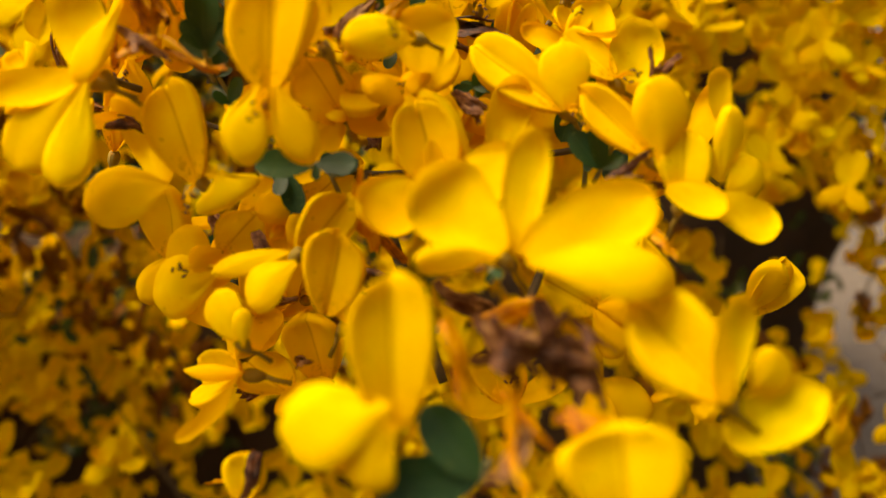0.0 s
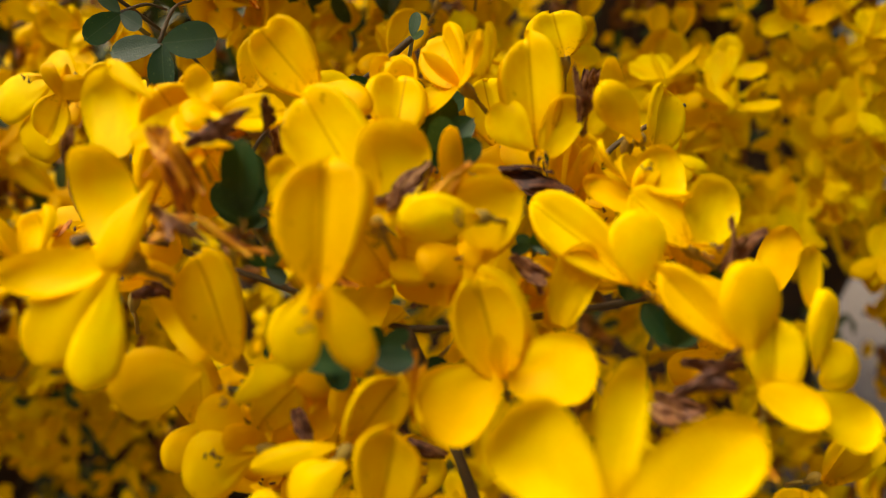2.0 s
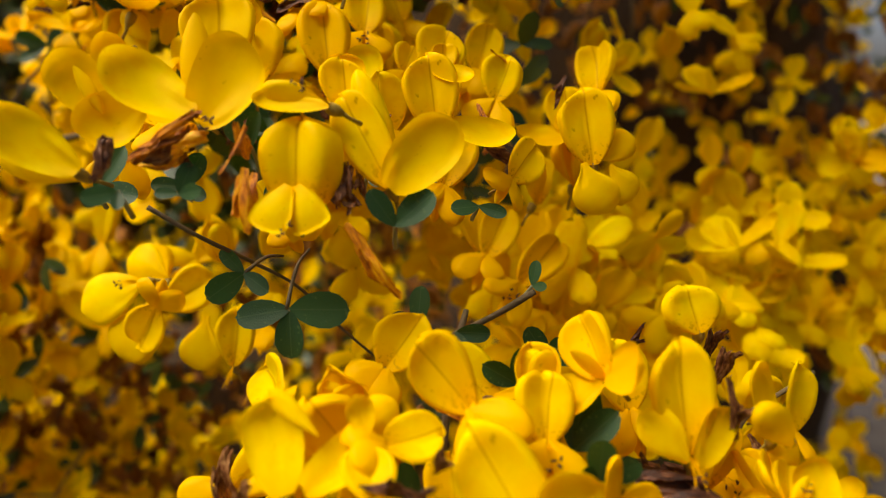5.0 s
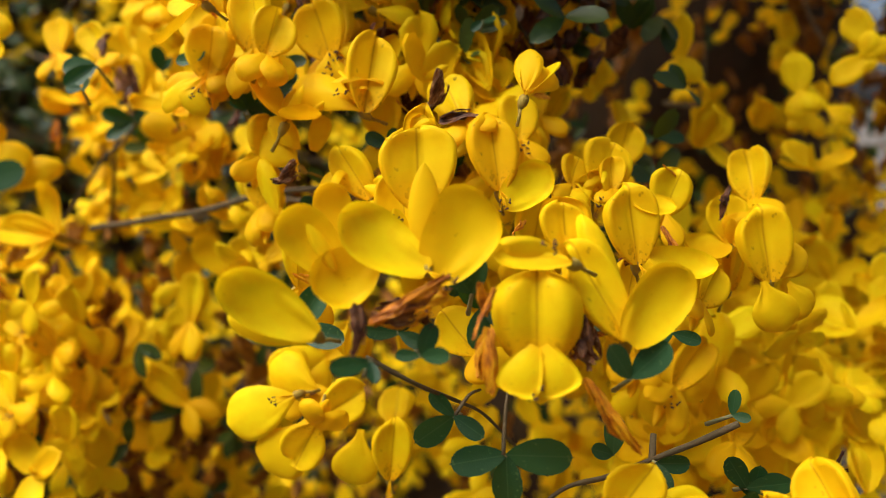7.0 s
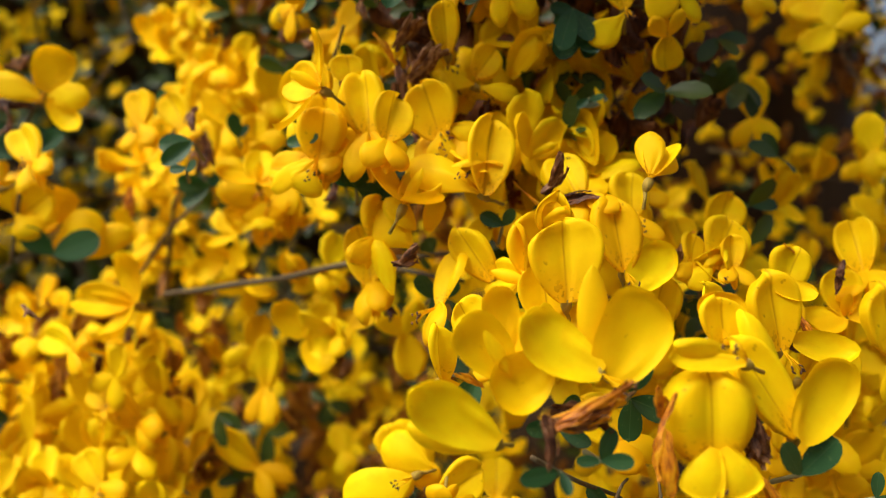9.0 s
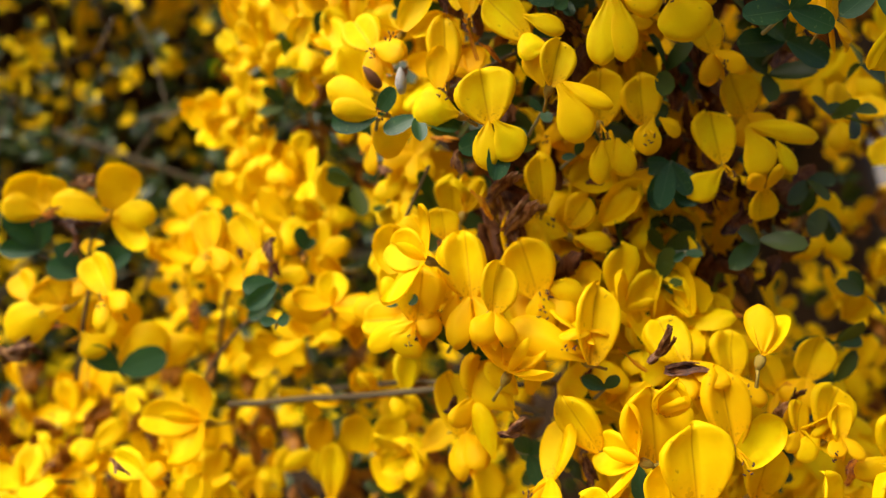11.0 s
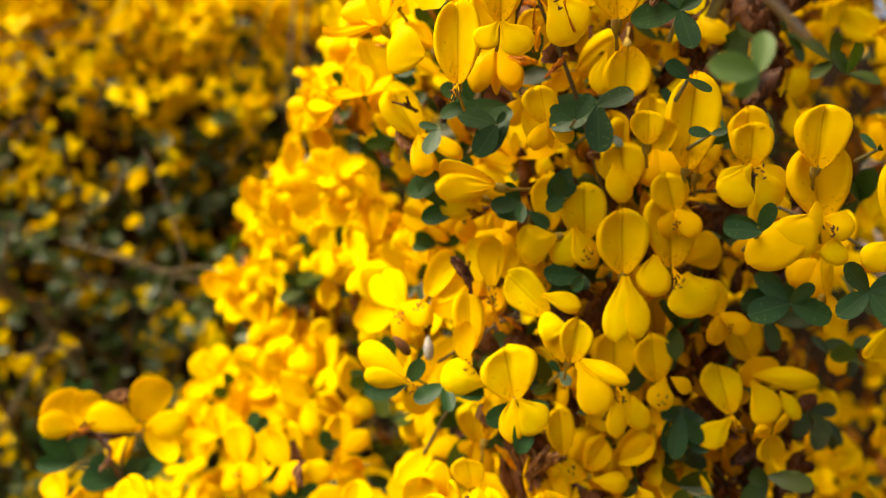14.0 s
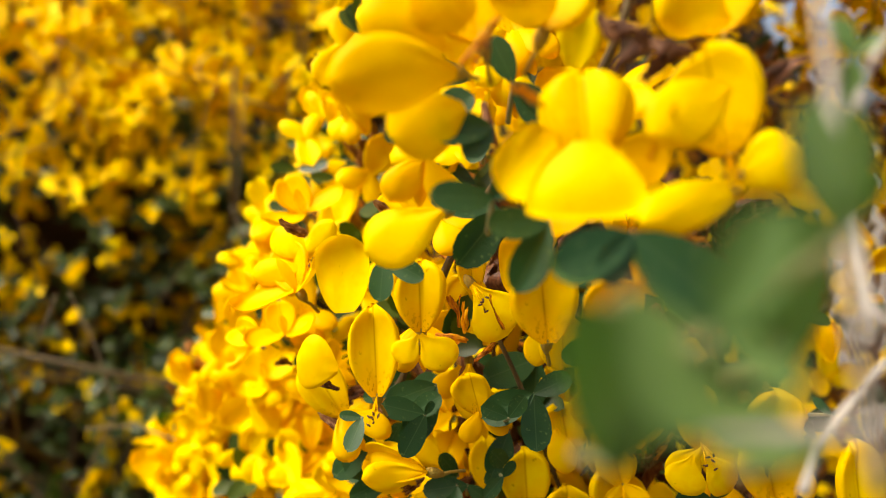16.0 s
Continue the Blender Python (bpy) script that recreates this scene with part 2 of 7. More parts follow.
def wing_shape(rng, width, cup, flare=0.0):
    """A side petal: a puffed spoon on a thin claw, one edge straighter than the other; hollow where cup is below 0."""
    wob, ph, lean = rng.uniform(-0.09, 0.09), rng.uniform(0, 6), rng.choice((-1, 1)) * rng.uniform(0.08, 0.26)
    peak, blunt, arch, lip = rng.uniform(0.54, 0.68), rng.uniform(2.0, 2.6), rng.uniform(-0.14, 0.14), rng.uniform(0.03, 0.08)
    turn, flare, claw = (1, flare or rng.uniform(1.1, 1.9), 0.16) if cup > 0 else (-1, rng.uniform(0.6, 1.1), 0.32)
    dent = rng.uniform(0.02, 0.05)

    def f(s, q):
        wid = width * blade(s, claw, peak, blunt, flare) * (1 + 0.03 * math.sin(6 * s + ph + 3 * q))
        x = wid * (q + lean * (1 - q * q) * 0.8) + wob * s * s
        tip = max(0.0, (s - peak) / (1 - peak))
        full = (1 - 0.85 * q * q) * (1 - 0.9 * tip ** 2.2) * min(1.0, 2.2 * s) ** 0.8
        y = -cup * 0.75 * width * full + arch * s * s + turn * lip * rim(s, q, peak, 0.80) * s
        y += turn * dent * math.exp(-((q - 0.45 * (1 if lean > 0 else -1)) * 5) ** 2 - ((s - 0.28) * 6) ** 2)
        y += 0.010 * math.sin(6 * s + 4 * q + ph)
        return (x, y, s - 0.05 * q * lean)
    return f


def hood_shape(rng):
    """A standing petal whose two halves bulge forward on either side of a deep crease."""
    w, ph, peak, blunt, notch = rng.uniform(0.42, 0.45), rng.uniform(0, 6), rng.uniform(0.55, 0.62), rng.uniform(2.4, 2.9), rng.uniform(0.03, 0.06)
    bulge, bow = rng.uniform(0.10, 0.15), rng.uniform(0.10, 0.2)

    def f(s, q):
        wid = w * blade(s, 0.42, peak, blunt, 0.7) * (1 + 0.02 * math.sin(7 * s + ph + 2 * q))
        a = abs(q)
        y = -bulge * math.sin(math.pi * min(1.0, 0.06 + 0.80 * a)) * min(1.0, 0.4 + s) + bow * (s - 0.5) ** 2 + 0.16 * rim(s, q, peak, 0.72)
        return (wid * q, y, s - notch * math.exp(-(q * 4.5) ** 2) * s ** 6 - 0.02 * a * s)
    return f


def skirt_shape(rng):
    """A low side petal, broad and nearly straight along its lower edge, puffed over the keel."""
    lean, ph = rng.choice((-1, 1)) * rng.uniform(0.05, 0.15), rng.uniform(0, 6)

    def f(s, q):
        wid = 0.46 * blade(s, 0.30, 0.74, 5.0, 1.1) * (1 + 0.03 * math.sin(5 * s + ph + 3 * q))
        y = -0.12 * (1 - 0.8 * q * q) * math.sin(math.pi * min(1.0, 0.08 + 0.8 * s)) - 0.05 * rim(s, q, 0.72, 0.82)
        return (wid * (q + lean * (1 - q * q)), y, s + 0.05 * q * lean)
    return f


def keel_shape(rng):
    def f(s, q):
        wid = 0.17 * math.sin(math.pi * (0.05 + 0.95 * s) ** 1.1) ** 0.7 if s < 1 else 0.0
        return (wid * math.sin(1.4 * q), 0.9 * wid * (1 - math.cos(1.4 * q)) + 0.22 * s * s, s)
    return f


def wilt_shape(rng):
    """A dry petal: a slim twisted strip, rolled in along its length, ribbed by its veins."""
    a, b2, c2, w = rng.uniform(0.6, 1.7), rng.uniform(0, 60), rng.uniform(-0.45, 0.45), rng.uniform(0.13, 0.25)
    twist = rng.uniform(-2.2, 2.2)

    def f(s, q):
        rag = 1 + 0.4 * noise.noise((q * 2 + b2, s * 5, 1.0))
        wid = w * (0.14 + math.sin(math.pi * min(1.0, 0.06 + 0.86 * s)) ** 0.8) * rag
        ang = a * q + twist * s + 0.7 * math.sin(3.2 * s + b2)
        v = noise.noise_vector((q * 2.2 + b2, s * 4.0, a)) * 0.07 + noise.noise_vector((q * 6 + b2, s * 9.0, a)) * 0.035
        rib = 0.016 * math.sin(17 * q + 2 * s)
        curl = c2 * s * s * 0.6
        return (wid * math.sin(ang) + curl + v.x, wid * (1 - math.cos(ang)) * 0.8 + v.y + rib + 0.12 * math.sin(4 * s + b2), s + v.z * s - 0.2 * abs(c2) * s * s)
    return f


def leaf_shape(rng):
    fold, bend = rng.uniform(0.05, 0.22), rng.uniform(-0.08, 0.18)

    def f(s, q):
        wid = 0.25 * blade(s, 0.07, 0.60, 2.2)
        return (wid * q, -fold * abs(q) * wid * 2 + bend * s * s, s + 0.03 * math.exp(-(q * 4) ** 2) * s ** 8)
    return f


def frame_to(d, n):
    """A turn whose Z is d and whose -Y is as near n as can be."""
    z = Vector(d).normalized()
    x = z.cross(Vector(n))
    if x.length < 1e-4:
        x = z.orthogonal()
    x.normalize()
    y = z.cross(x)
    return Matrix((x, y, z)).transposed().to_4x4()


# Wings of each kind: direction and outward face of the right one, length, half width, cup.
WINGS = (
    ((0.42, -0.34, -0.84), (0.25, -0.90, 0.30), 0.64, 0.25, 0.50),
    ((0.50, -0.22, -0.84), (0.20, -0.95, 0.15), 0.78, 0.245, 0.42),
    ((0.88, -0.40, 0.12), (-0.15, -0.75, 0.65), 0.92, 0.33, -0.40),
    ((0.10, -0.22, 0.97), (0.30, -0.90, -0.2), 0.80, 0.24, 0.30),
)
KEELS = ((0, -0.40, -0.91), (0, -0.25, -0.97), (0, -0.75, 0.65), (0, -0.25, 0.97))


def petals_of(kind, rng, fine):
    """The petals of one flower, its banner 1 high: (name, verts, faces, turn)."""
    nu, nv = (14, 16) if fine == 2 else (5, 4) if fine == 1 else (3, 2)
    out = []
    lean = rng.uniform(-16, -4) if kind != 3 else rng.uniform(-4, 4)
    out.append(("banner", *grid(nu, nv + 2 * (fine > 0), banner_shape(rng, (0.12, 0.12, 0.45, 1.25)[kind])), pose(0, 0, 0, lean, rng.uniform(-5, 5), 0)))
    d, nn, ln, w, cup = WINGS[kind]
    for side in (1, -1):
        j = lambda v: v + rng.uniform(-0.14, 0.14)  # noqa: E731
        turn = frame_to((side * j(d[0]), j(d[1]), j(d[2])), (side * nn[0], nn[1], nn[2])) @ Matrix.Scale(ln * rng.uniform(0.88, 1.1), 4)
        out.append(("wing", *grid(nu - (fine == 2) * 2, nv, wing_shape(rng, w / ln, cup)), Matrix.Translation((side * 0.03, -0.03, 0.05)) @ turn))
    if fine:
        out.append(("keel", *grid(nu - 2 if fine == 2 else 3, 4, keel_shape(rng)), frame_to(KEELS[kind], (0, -0.8, 0.6)) @ Matrix.Scale(0.62, 4)))
    return out


def make_mesh(name, vs, fs, mat, smooth=True):
    me = bpy.data.meshes.new(name)
    me.from_pydata([tuple(v) for v in vs], [], fs)
    me.materials.append(mat)
    if smooth:
        me.polygons.foreach_set("use_smooth", [True] * len(me.polygons))
    me.update()
    return me


def tube(points, radii, sides=6):
    """A round stalk through points: vertices and faces, closed at its ends."""
    vs, fs = [], []
    pts = [Vector(p) for p in points]
    ref = Vector((0.3, 0.9, 0.2))
    for i, p in enumerate(pts):
        d = (pts[min(i + 1, len(pts) - 1)] - pts[max(i - 1, 0)]).normalized()
        a = d.cross(ref).normalized()
        c = d.cross(a)
        vs += [p + radii[i] * (math.cos(k * math.tau / sides) * a + math.sin(k * math.tau / sides) * c) for k in range(sides)]
    for i in range(len(pts) - 1):
        for k in range(sides):
            k2 = (k + 1) % sides
            fs.append((i * sides + k, i * sides + k2, (i + 1) * sides + k2, (i + 1) * sides + k))
    fs.append(tuple(range(sides - 1, -1, -1)))
    fs.append(tuple((len(pts) - 1) * sides + k for k in range(sides)))
    return vs, fs


def joined(parts):
    vs, fs = [], []
    for v, f in parts:
        o = len(vs)
        vs += v
        fs += [tuple(i + o for i in q) for q in f]
    return vs, fs


def blob(centre, r, long, d):
    """A small pointed grain along d."""
    d = Vector(d).normalized()
    return tube([Vector(centre) + d * (s - 0.5) * long for s in (0, 0.2, 0.5, 0.8, 1)], [r * k for k in (0.3, 0.8, 1, 0.8, 0.2)], 5)


def stamen_mesh(rng, up):
    """Six yellow threads, each with a dark grain at its tip."""
    parts, tips = [], []
    for k in range(6):
        tip = Vector((rng.uniform(-0.10, 0.10), -0.28 - rng.uniform(0, 0.12), (0.30 if up else -0.26) + rng.uniform(-0.12, 0.12)))
        mid = tip * 0.55 + Vector((0, -0.08, -0.02))
        parts.append(tube([(0, -0.02, 0), mid, tip], [0.010, 0.008, 0.006], 4))
        tips.append(blob(tip, 0.017, 0.075, (rng.uniform(-1, 1), rng.uniform(-0.4, 0.4), rng.uniform(-0.6, 1))))
    me = make_mesh("anther_tuft", *joined(parts + tips), WING)
    me.materials.append(ANTHER)
    grains = sum(len(f) for _, f in tips)
    for p in me.polygons[-grains:]:
        p.material_index = 1
    return me


# Three shapes of each kind of flower, shared by all.
rng = random.Random(7)
FORMS = []
for kind in range(4):
    forms = []
    for _ in range(4):
        ps = [(nm, make_mesh(nm, [t @ Vector(v) for v in vs], fs, BANNER if nm == "banner" else WING)) for nm, vs, fs, t in petals_of(kind, rng, 2)]
        ps.append(("anther_tuft", stamen_mesh(rng, kind in (2, 3))))
        forms.append(ps)
    FORMS.append(forms)
SINGLES = {"banner": [], "hood": [], "wing": [], "hollow_wing": [], "drop": [], "skirt": [], "keel": []}
for _ in range(10):
    for kin, nm, shape, mat in (("banner", "banner", banner_shape(rng, 0.1), BANNER), ("wing", "wing", wing_shape(rng, 0.42, rng.uniform(0.12, 0.5)), WING),
                                ("hollow_wing", "wing", wing_shape(rng, 0.42, rng.uniform(-0.6, -0.25)), WING), ("keel", "keel", keel_shape(rng), WING),
                                ("hood", "banner", hood_shape(rng), BANNER), ("skirt", "wing", skirt_shape(rng), WING),
                                ("drop", "wing", wing_shape(rng, 0.36, rng.uniform(0.14, 0.32), rng.uniform(1.6, 2.6)), WING)):
        vs, fs = grid(14, 18, shape)
        xs = [v[0] for v in vs]
        SINGLES[kin].append((make_mesh(nm, vs, fs, mat), 0.95 * (max(xs) - min(xs))))
STALKS = []
for _ in range(4):
    bend = rng.uniform(-0.2, 0.2)
    cup = tube([(0, 0.07, 0.05), (0, 0.09, 0.0), (0, 0.14, -0.07), (0, 0.20, -0.15)], [0.060, 0.085, 0.080, 0.035], 8)
    stalk = tube([(0, 0.19, -0.14), (bend * 0.3, 0.27, -0.21), (bend * 0.6, 0.38, -0.36)], [0.032, 0.026, 0.03], 6)
    STALKS.append(make_mesh("stalk", *joined([cup, stalk]), CALYX))
LEAFLETS = [make_mesh("leaflet", *grid(8, 6, leaf_shape(rng)), LEAF) for _ in range(4)]
BACKLIT = [make_mesh("leaflet", *grid(8, 6, leaf_shape(rng)), BACKLIT_LEAF) for _ in range(4)]
WILTS = []
for mat in (WILT_BROWN, WILT_ORANGE):
    some = []
    for _ in range(4):
        ps = []
        for _ in range(3 if mat is WILT_BROWN else rng.choice((1, 2))):
            t = frame_to((rng.uniform(-0.3, 0.3), rng.uniform(-0.3, 0.3), 1), (rng.uniform(-1, 1), -1, rng.uniform(-1, 1))) @ Matrix.Scale(rng.uniform(0.6, 1.0), 4)
            vs, fs = grid(14, 14, wilt_shape(rng))
            ps.append(([t @ Vector(v) for v in vs], fs))
        some.append(make_mesh("withered_flower", *joined(ps), mat))
    WILTS.append(some)


# ---------------------------------------------------------------- branches and what grows on them
def child(name, data, parent, basis=None, label=""):
    ob = new(name, data)
    ob.parent = parent
    if basis is not None:
        ob.matrix_basis = basis
    return tagged(ob, label)


def branch(x, y, z, label):
    """A flowering branch, an Empty at its foot."""
    ob = new("flowering_branch")
    ob.location = cm((x, y, z))
    ob.empty_display_size = 0.01
    return tagged(ob, label, "branch", "branches of the broom shrub")


def local(b, place):
    return cm(place) - b.location


def smooth_line(points, steps=6):
    pts = [Vector(p) for p in points]
    pts = [2 * pts[0] - pts[1]] + pts + [2 * pts[-1] - pts[-2]]
    out = []
    for i in range(1, len(pts) - 2):
        p0, p1, p2, p3 = pts[i - 1:i + 3]
        for k in range(steps + (i == len(pts) - 3)):
            t = k / steps
            out.append(0.5 * (2 * p1 + (p2 - p0) * t + (2 * p0 - 5 * p1 + 4 * p2 - p3) * t * t + (3 * p1 - p0 - 3 * p2 + p3) * t ** 3))
    return out


def stem(b, mm, *points, bark=BARK, label="rough grey-brown woody stem"):
    """A woody stem of that radius, slightly crooked, with knots."""
    line = smooth_line([local(b, p) for p in points])
    line = [p + noise.noise_vector(p * 90) * mm * 0.0006 for p in line]
    rad = [mm * 0.001 * (1.0 - 0.35 * i / len(line)) * (1 + 0.22 * noise.noise(p * 260)) for i, p in enumerate(line)]
    child("stem", make_mesh("stem", *tube(line, rad, 8), bark), b, label=label)


def flower(b, place, face, up, size, kind):
    """A pea flower: base, the way it faces, the way its banner stands, the banner's height."""
    u, f = Vector(up).normalized(), Vector(face).normalized()
    x = u.cross(f).normalized()
    m = Matrix((x, -f, u)).transposed().to_4x4()
    k = rng.randrange(4)
    wide = min(1.15, max(0.74, 1.06 / size))
    fl = child("flower", STALKS[rng.randrange(4)], b, Matrix.Translation(local(b, place)) @ m @ Matrix.Diagonal((size * CM * wide, size * CM, size * CM, 1)))
    for nm, me in FORMS[kind][k]:
        if nm == "anther_tuft" and (kind in (0, 3) or rng.random() < 0.6):
            continue
        child(nm, me, fl, pose(0, 0, 0, rng.uniform(-4, 4), rng.uniform(-4, 4), 0))


def fringe(b, place, crowd):
    """What crowds half hidden behind a flower on the same spray: more flowers, dry petals, leaves."""
    if rng.random() < crowd:
        g = Vector((rng.gauss(0, 0.45), rng.uniform(1.2, 2.4), rng.gauss(-0.25, 0.4)))
        f = Vector((rng.gauss(0, 0.5), -1, rng.gauss(0.1, 0.4)))
        u = Vector((rng.gauss(0, 0.6), 0, 1))
        flower(b, Vector(place) + g, f, u - u.project(f), rng.uniform(0.85, 1.15), rng.choice((0, 1, 1, 2, 3)))
    if rng.random() < 0.6:
        p = Vector(place) + Vector((rng.gauss(0, 0.35), rng.uniform(0.8, 1.3), rng.gauss(-0.3, 0.3)))
        d = Vector((rng.gauss(0, 1), -0.4, rng.gauss(0, 1))).normalized() * rng.uniform(0.35, 0.6)
        withered(b, p, p + d, int(rng.random() < 0.45))
    if rng.random() < 0.16:
        p = Vector(place) + Vector((rng.gauss(0, 0.6), rng.uniform(1.0, 1.6), rng.gauss(-0.4, 0.4)))
        leaf(b, p, *[p + Vector((0.58 * math.cos(a), rng.uniform(-0.3, 0.1), 0.58 * math.sin(a))) for a in [rng.uniform(0, 6) + k * 2.0 for k in range(3)]])


def bloom(b, place, face, up, size, kind, crowd=0.65):
    flower(b, place, face, up, size, kind)
    fringe(b, place, crowd)


def open_flower(b, place, face, up, *petals):
    """A flower whose petals stand each its own way: name, base, face, direction, length and width of each."""
    u, f = Vector(up).normalized(), Vector(face).normalized()
    u = (u - u.project(f)).normalized()
    m = Matrix.Translation(local(b, place)) @ Matrix((u.cross(f), -f, u)).transposed().to_4x4() @ Matrix.Scale(CM, 4)
    fl = child("flower", STALKS[rng.randrange(4)], b, m)
    back = m.inverted()
    for nm, base, pf, pu, length, width in petals:
        z, n = Vector(pu).normalized(), Vector(pf).normalized()
        t = Matrix.Translation(local(b, base)) @ Matrix((z.cross(n).normalized(), -n, z)).transposed().to_4x4()
        kin = nm
        if nm == "wing" and z.z < -0.6:
            kin = "drop"
        elif nm == "wing" and (z.z > 0.5 or n.z > 0.5) and rng.random() < 0.6:
            kin = "hollow_wing"
        me, w = rng.choice(SINGLES[kin])
        child(me.name.split(".")[0], me, fl, back @ t @ Matrix.Diagonal((width * CM / w, (0.4 * length + 0.7 * width) * CM, length * CM, 1)))
    if len(petals) > 1 and rng.random() < 0.55:
        child("anther_tuft", rng.choice(FORMS[1 if u.z > 0.4 else 2])[-1][1], fl)
    fringe(b, place, 0.5)


def leaf(b, node, *tips, kinds=LEAFLETS):
    """A clover-like leaf: leaflets from one node on a short stalk."""
    p = local(b, node)
    back = Vector((0, 0.004, -0.002)) + Vector((rng.uniform(-1, 1), 0, rng.uniform(-1, 1))) * 0.001
    line = [p + back * 1.5, p + back * 0.6, p]
    lf = child("leaf", make_mesh("leaf_stalk", *tube(line, [0.0004, 0.00032, 0.0003], 5), GREEN_STEM), b)
    for t in tips:
        d = local(b, t) - p
        n = Vector((rng.uniform(-0.35, 0.35), -1, rng.uniform(0.1, 0.6)))
        child("leaflet", kinds[rng.randrange(4)], lf, Matrix.Translation(p) @ frame_to(d, n) @ Matrix.Diagonal((d.length * rng.uniform(0.95, 1.25), d.length, d.length, 1)))


def bud(b, base, tip, pale):
    """A closed flower bud, fat below its pointed tip."""
    p, q = local(b, base), local(b, tip)
    k = (q - p).length
    line = [p + (q - p) * u for u in (0, 0.1, 0.3, 0.55, 0.8, 0.93, 1)]
    child("bud", make_mesh("bud", *tube(line, [k * w for w in (0.08, 0.16, 0.21, 0.21, 0.13, 0.06, 0.01)], 10), PALE_BARK if pale else WILT_BROWN), b,
          label="pale grey closed bud" if pale else "brown closed bud")


def withered(b, base, tip, tone):
    p, q = local(b, base), local(b, tip)
    d = q - p
    s = max(d.length, 0.005) * 1.15
    child("withered_flower", WILTS[tone][rng.randrange(4)], b, Matrix.Translation(p) @ frame_to(d, (rng.uniform(-0.5, 0.5), -1, 0.3)) @ Matrix.Diagonal((s * 0.68, s * 0.68, s, 1)) if tone == 0 else Matrix.Translation(p) @ frame_to(d, (rng.uniform(-0.5, 0.5), -1, 0.3)) @ Matrix.Diagonal((s * 0.5, s * 0.5, s, 1)),
          "crumpled dry brown petals" if tone == 0 else "shrivelled orange petals")


# ---------------------------------------------------------------- ground and the shrub's mass
def shell(name, label, nx, nz, place, mat, category):
    vs = [place(i / nx, j / nz) for j in range(nz + 1) for i in range(nx + 1)]
    fs = [(j * (nx + 1) + i, j * (nx + 1) + i + 1, (j + 1) * (nx + 1) + i + 1, (j + 1) * (nx + 1) + i) for j in range(nz) for i in range(nx)]
    return tagged(new(name, make_mesh(name, vs, fs, mat)), label, category, kind="structure")


def ground_at(u, v):
    r = 60 * (abs(2 * u - 1) ** 3) * (1 if u > 0.5 else -1)
    s = 60 * (abs(2 * v - 1) ** 3) * (1 if v > 0.5 else -1)
    near = math.exp(-(r * r + s * s) / 8)
    return (r, s + 0.8, near * 0.03 * noise.noise((r * 3, s * 3, 0)))


shell("ground", "pale dry stony soil under the shrubs", 60, 60, ground_at, SOIL, "ground")


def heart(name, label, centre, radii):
    """A shrub's inside: a lumpy dome down to the ground, coloured as its shade."""
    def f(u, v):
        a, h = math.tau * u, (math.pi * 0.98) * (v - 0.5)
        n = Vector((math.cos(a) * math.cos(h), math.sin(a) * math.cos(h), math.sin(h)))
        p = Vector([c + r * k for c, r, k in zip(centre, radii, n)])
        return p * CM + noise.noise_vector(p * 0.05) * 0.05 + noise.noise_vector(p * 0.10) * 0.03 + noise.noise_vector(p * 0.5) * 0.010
    return shell(name, label, 60, 40, f, SHADE_CORE, "thicket")


def dome(centre, radii, low=0.15):
    """Random places on the outside of such a dome."""
    def f(r):
        n = Vector((r.gauss(0, 1), r.gauss(0, 1), r.gauss(0, 1))).normalized()
        p = Vector([c + q * k * (1.0 + 0.16 * r.random() ** 2) for c, q, k in zip(centre, radii, n)])
        return tuple(p) if p.z > 4 else None
    return f


FLOWER_BITS = {f: [petals_of(k, random.Random(30 + 7 * k + f), f) for k in (0, 1, 1, 2, 3)] for f in (0, 1)}


DRY_BITS = []
for k in range(5):
    r5 = random.Random(80 + k)
    DRY_BITS.append([("petal", *grid(6, 4, wilt_shape(r5)), frame_to((r5.uniform(-0.5, 0.5), r5.uniform(-0.5, 0.3), 1), (r5.uniform(-1, 1), -1, 0))) for _ in range(3)])


def flowers_behind(name, label, n, place, fine, seed, size=(0.9, 1.25), mat=FILL):
    """A crowd of flowers too many to count, in one mesh."""
    r = random.Random(seed)
    bits = []
    for ps in DRY_BITS if mat in (SHADE_TONED_FILL, SHADE_DARK_DRY) else FLOWER_BITS[fine]:
        vs, fs = joined([([t @ Vector(v) for v in vs], fs) for _, vs, fs, t in ps])
        bits.append((np.array([tuple(v) for v in vs]), np.array(fs)))
    vv, ff, o = [], [], 0
    for _ in range(n):
        p = place(r)
        if p is None:
            continue
        face = Vector((r.gauss(-0.1, 0.55), -1, r.gauss(0.25, 0.45)))
        up = Vector((r.gauss(0, 0.55), r.gauss(0, 0.3), 1 if r.random() < 0.85 else -0.6))
        m = np.array(frame_to(up - up.project(face), face).to_3x3()) * r.uniform(*size) * CM
        v, f = bits[r.randrange(len(bits))]
        vv.append(v @ m.T + np.array(p) * CM)
        ff.append(f + o)
        o += len(v)
    me = make_mesh(name, np.concatenate(vv).tolist(), np.concatenate(ff).tolist(), mat)
    return tagged(new(name, me), label, "flowers", kind="stuff")


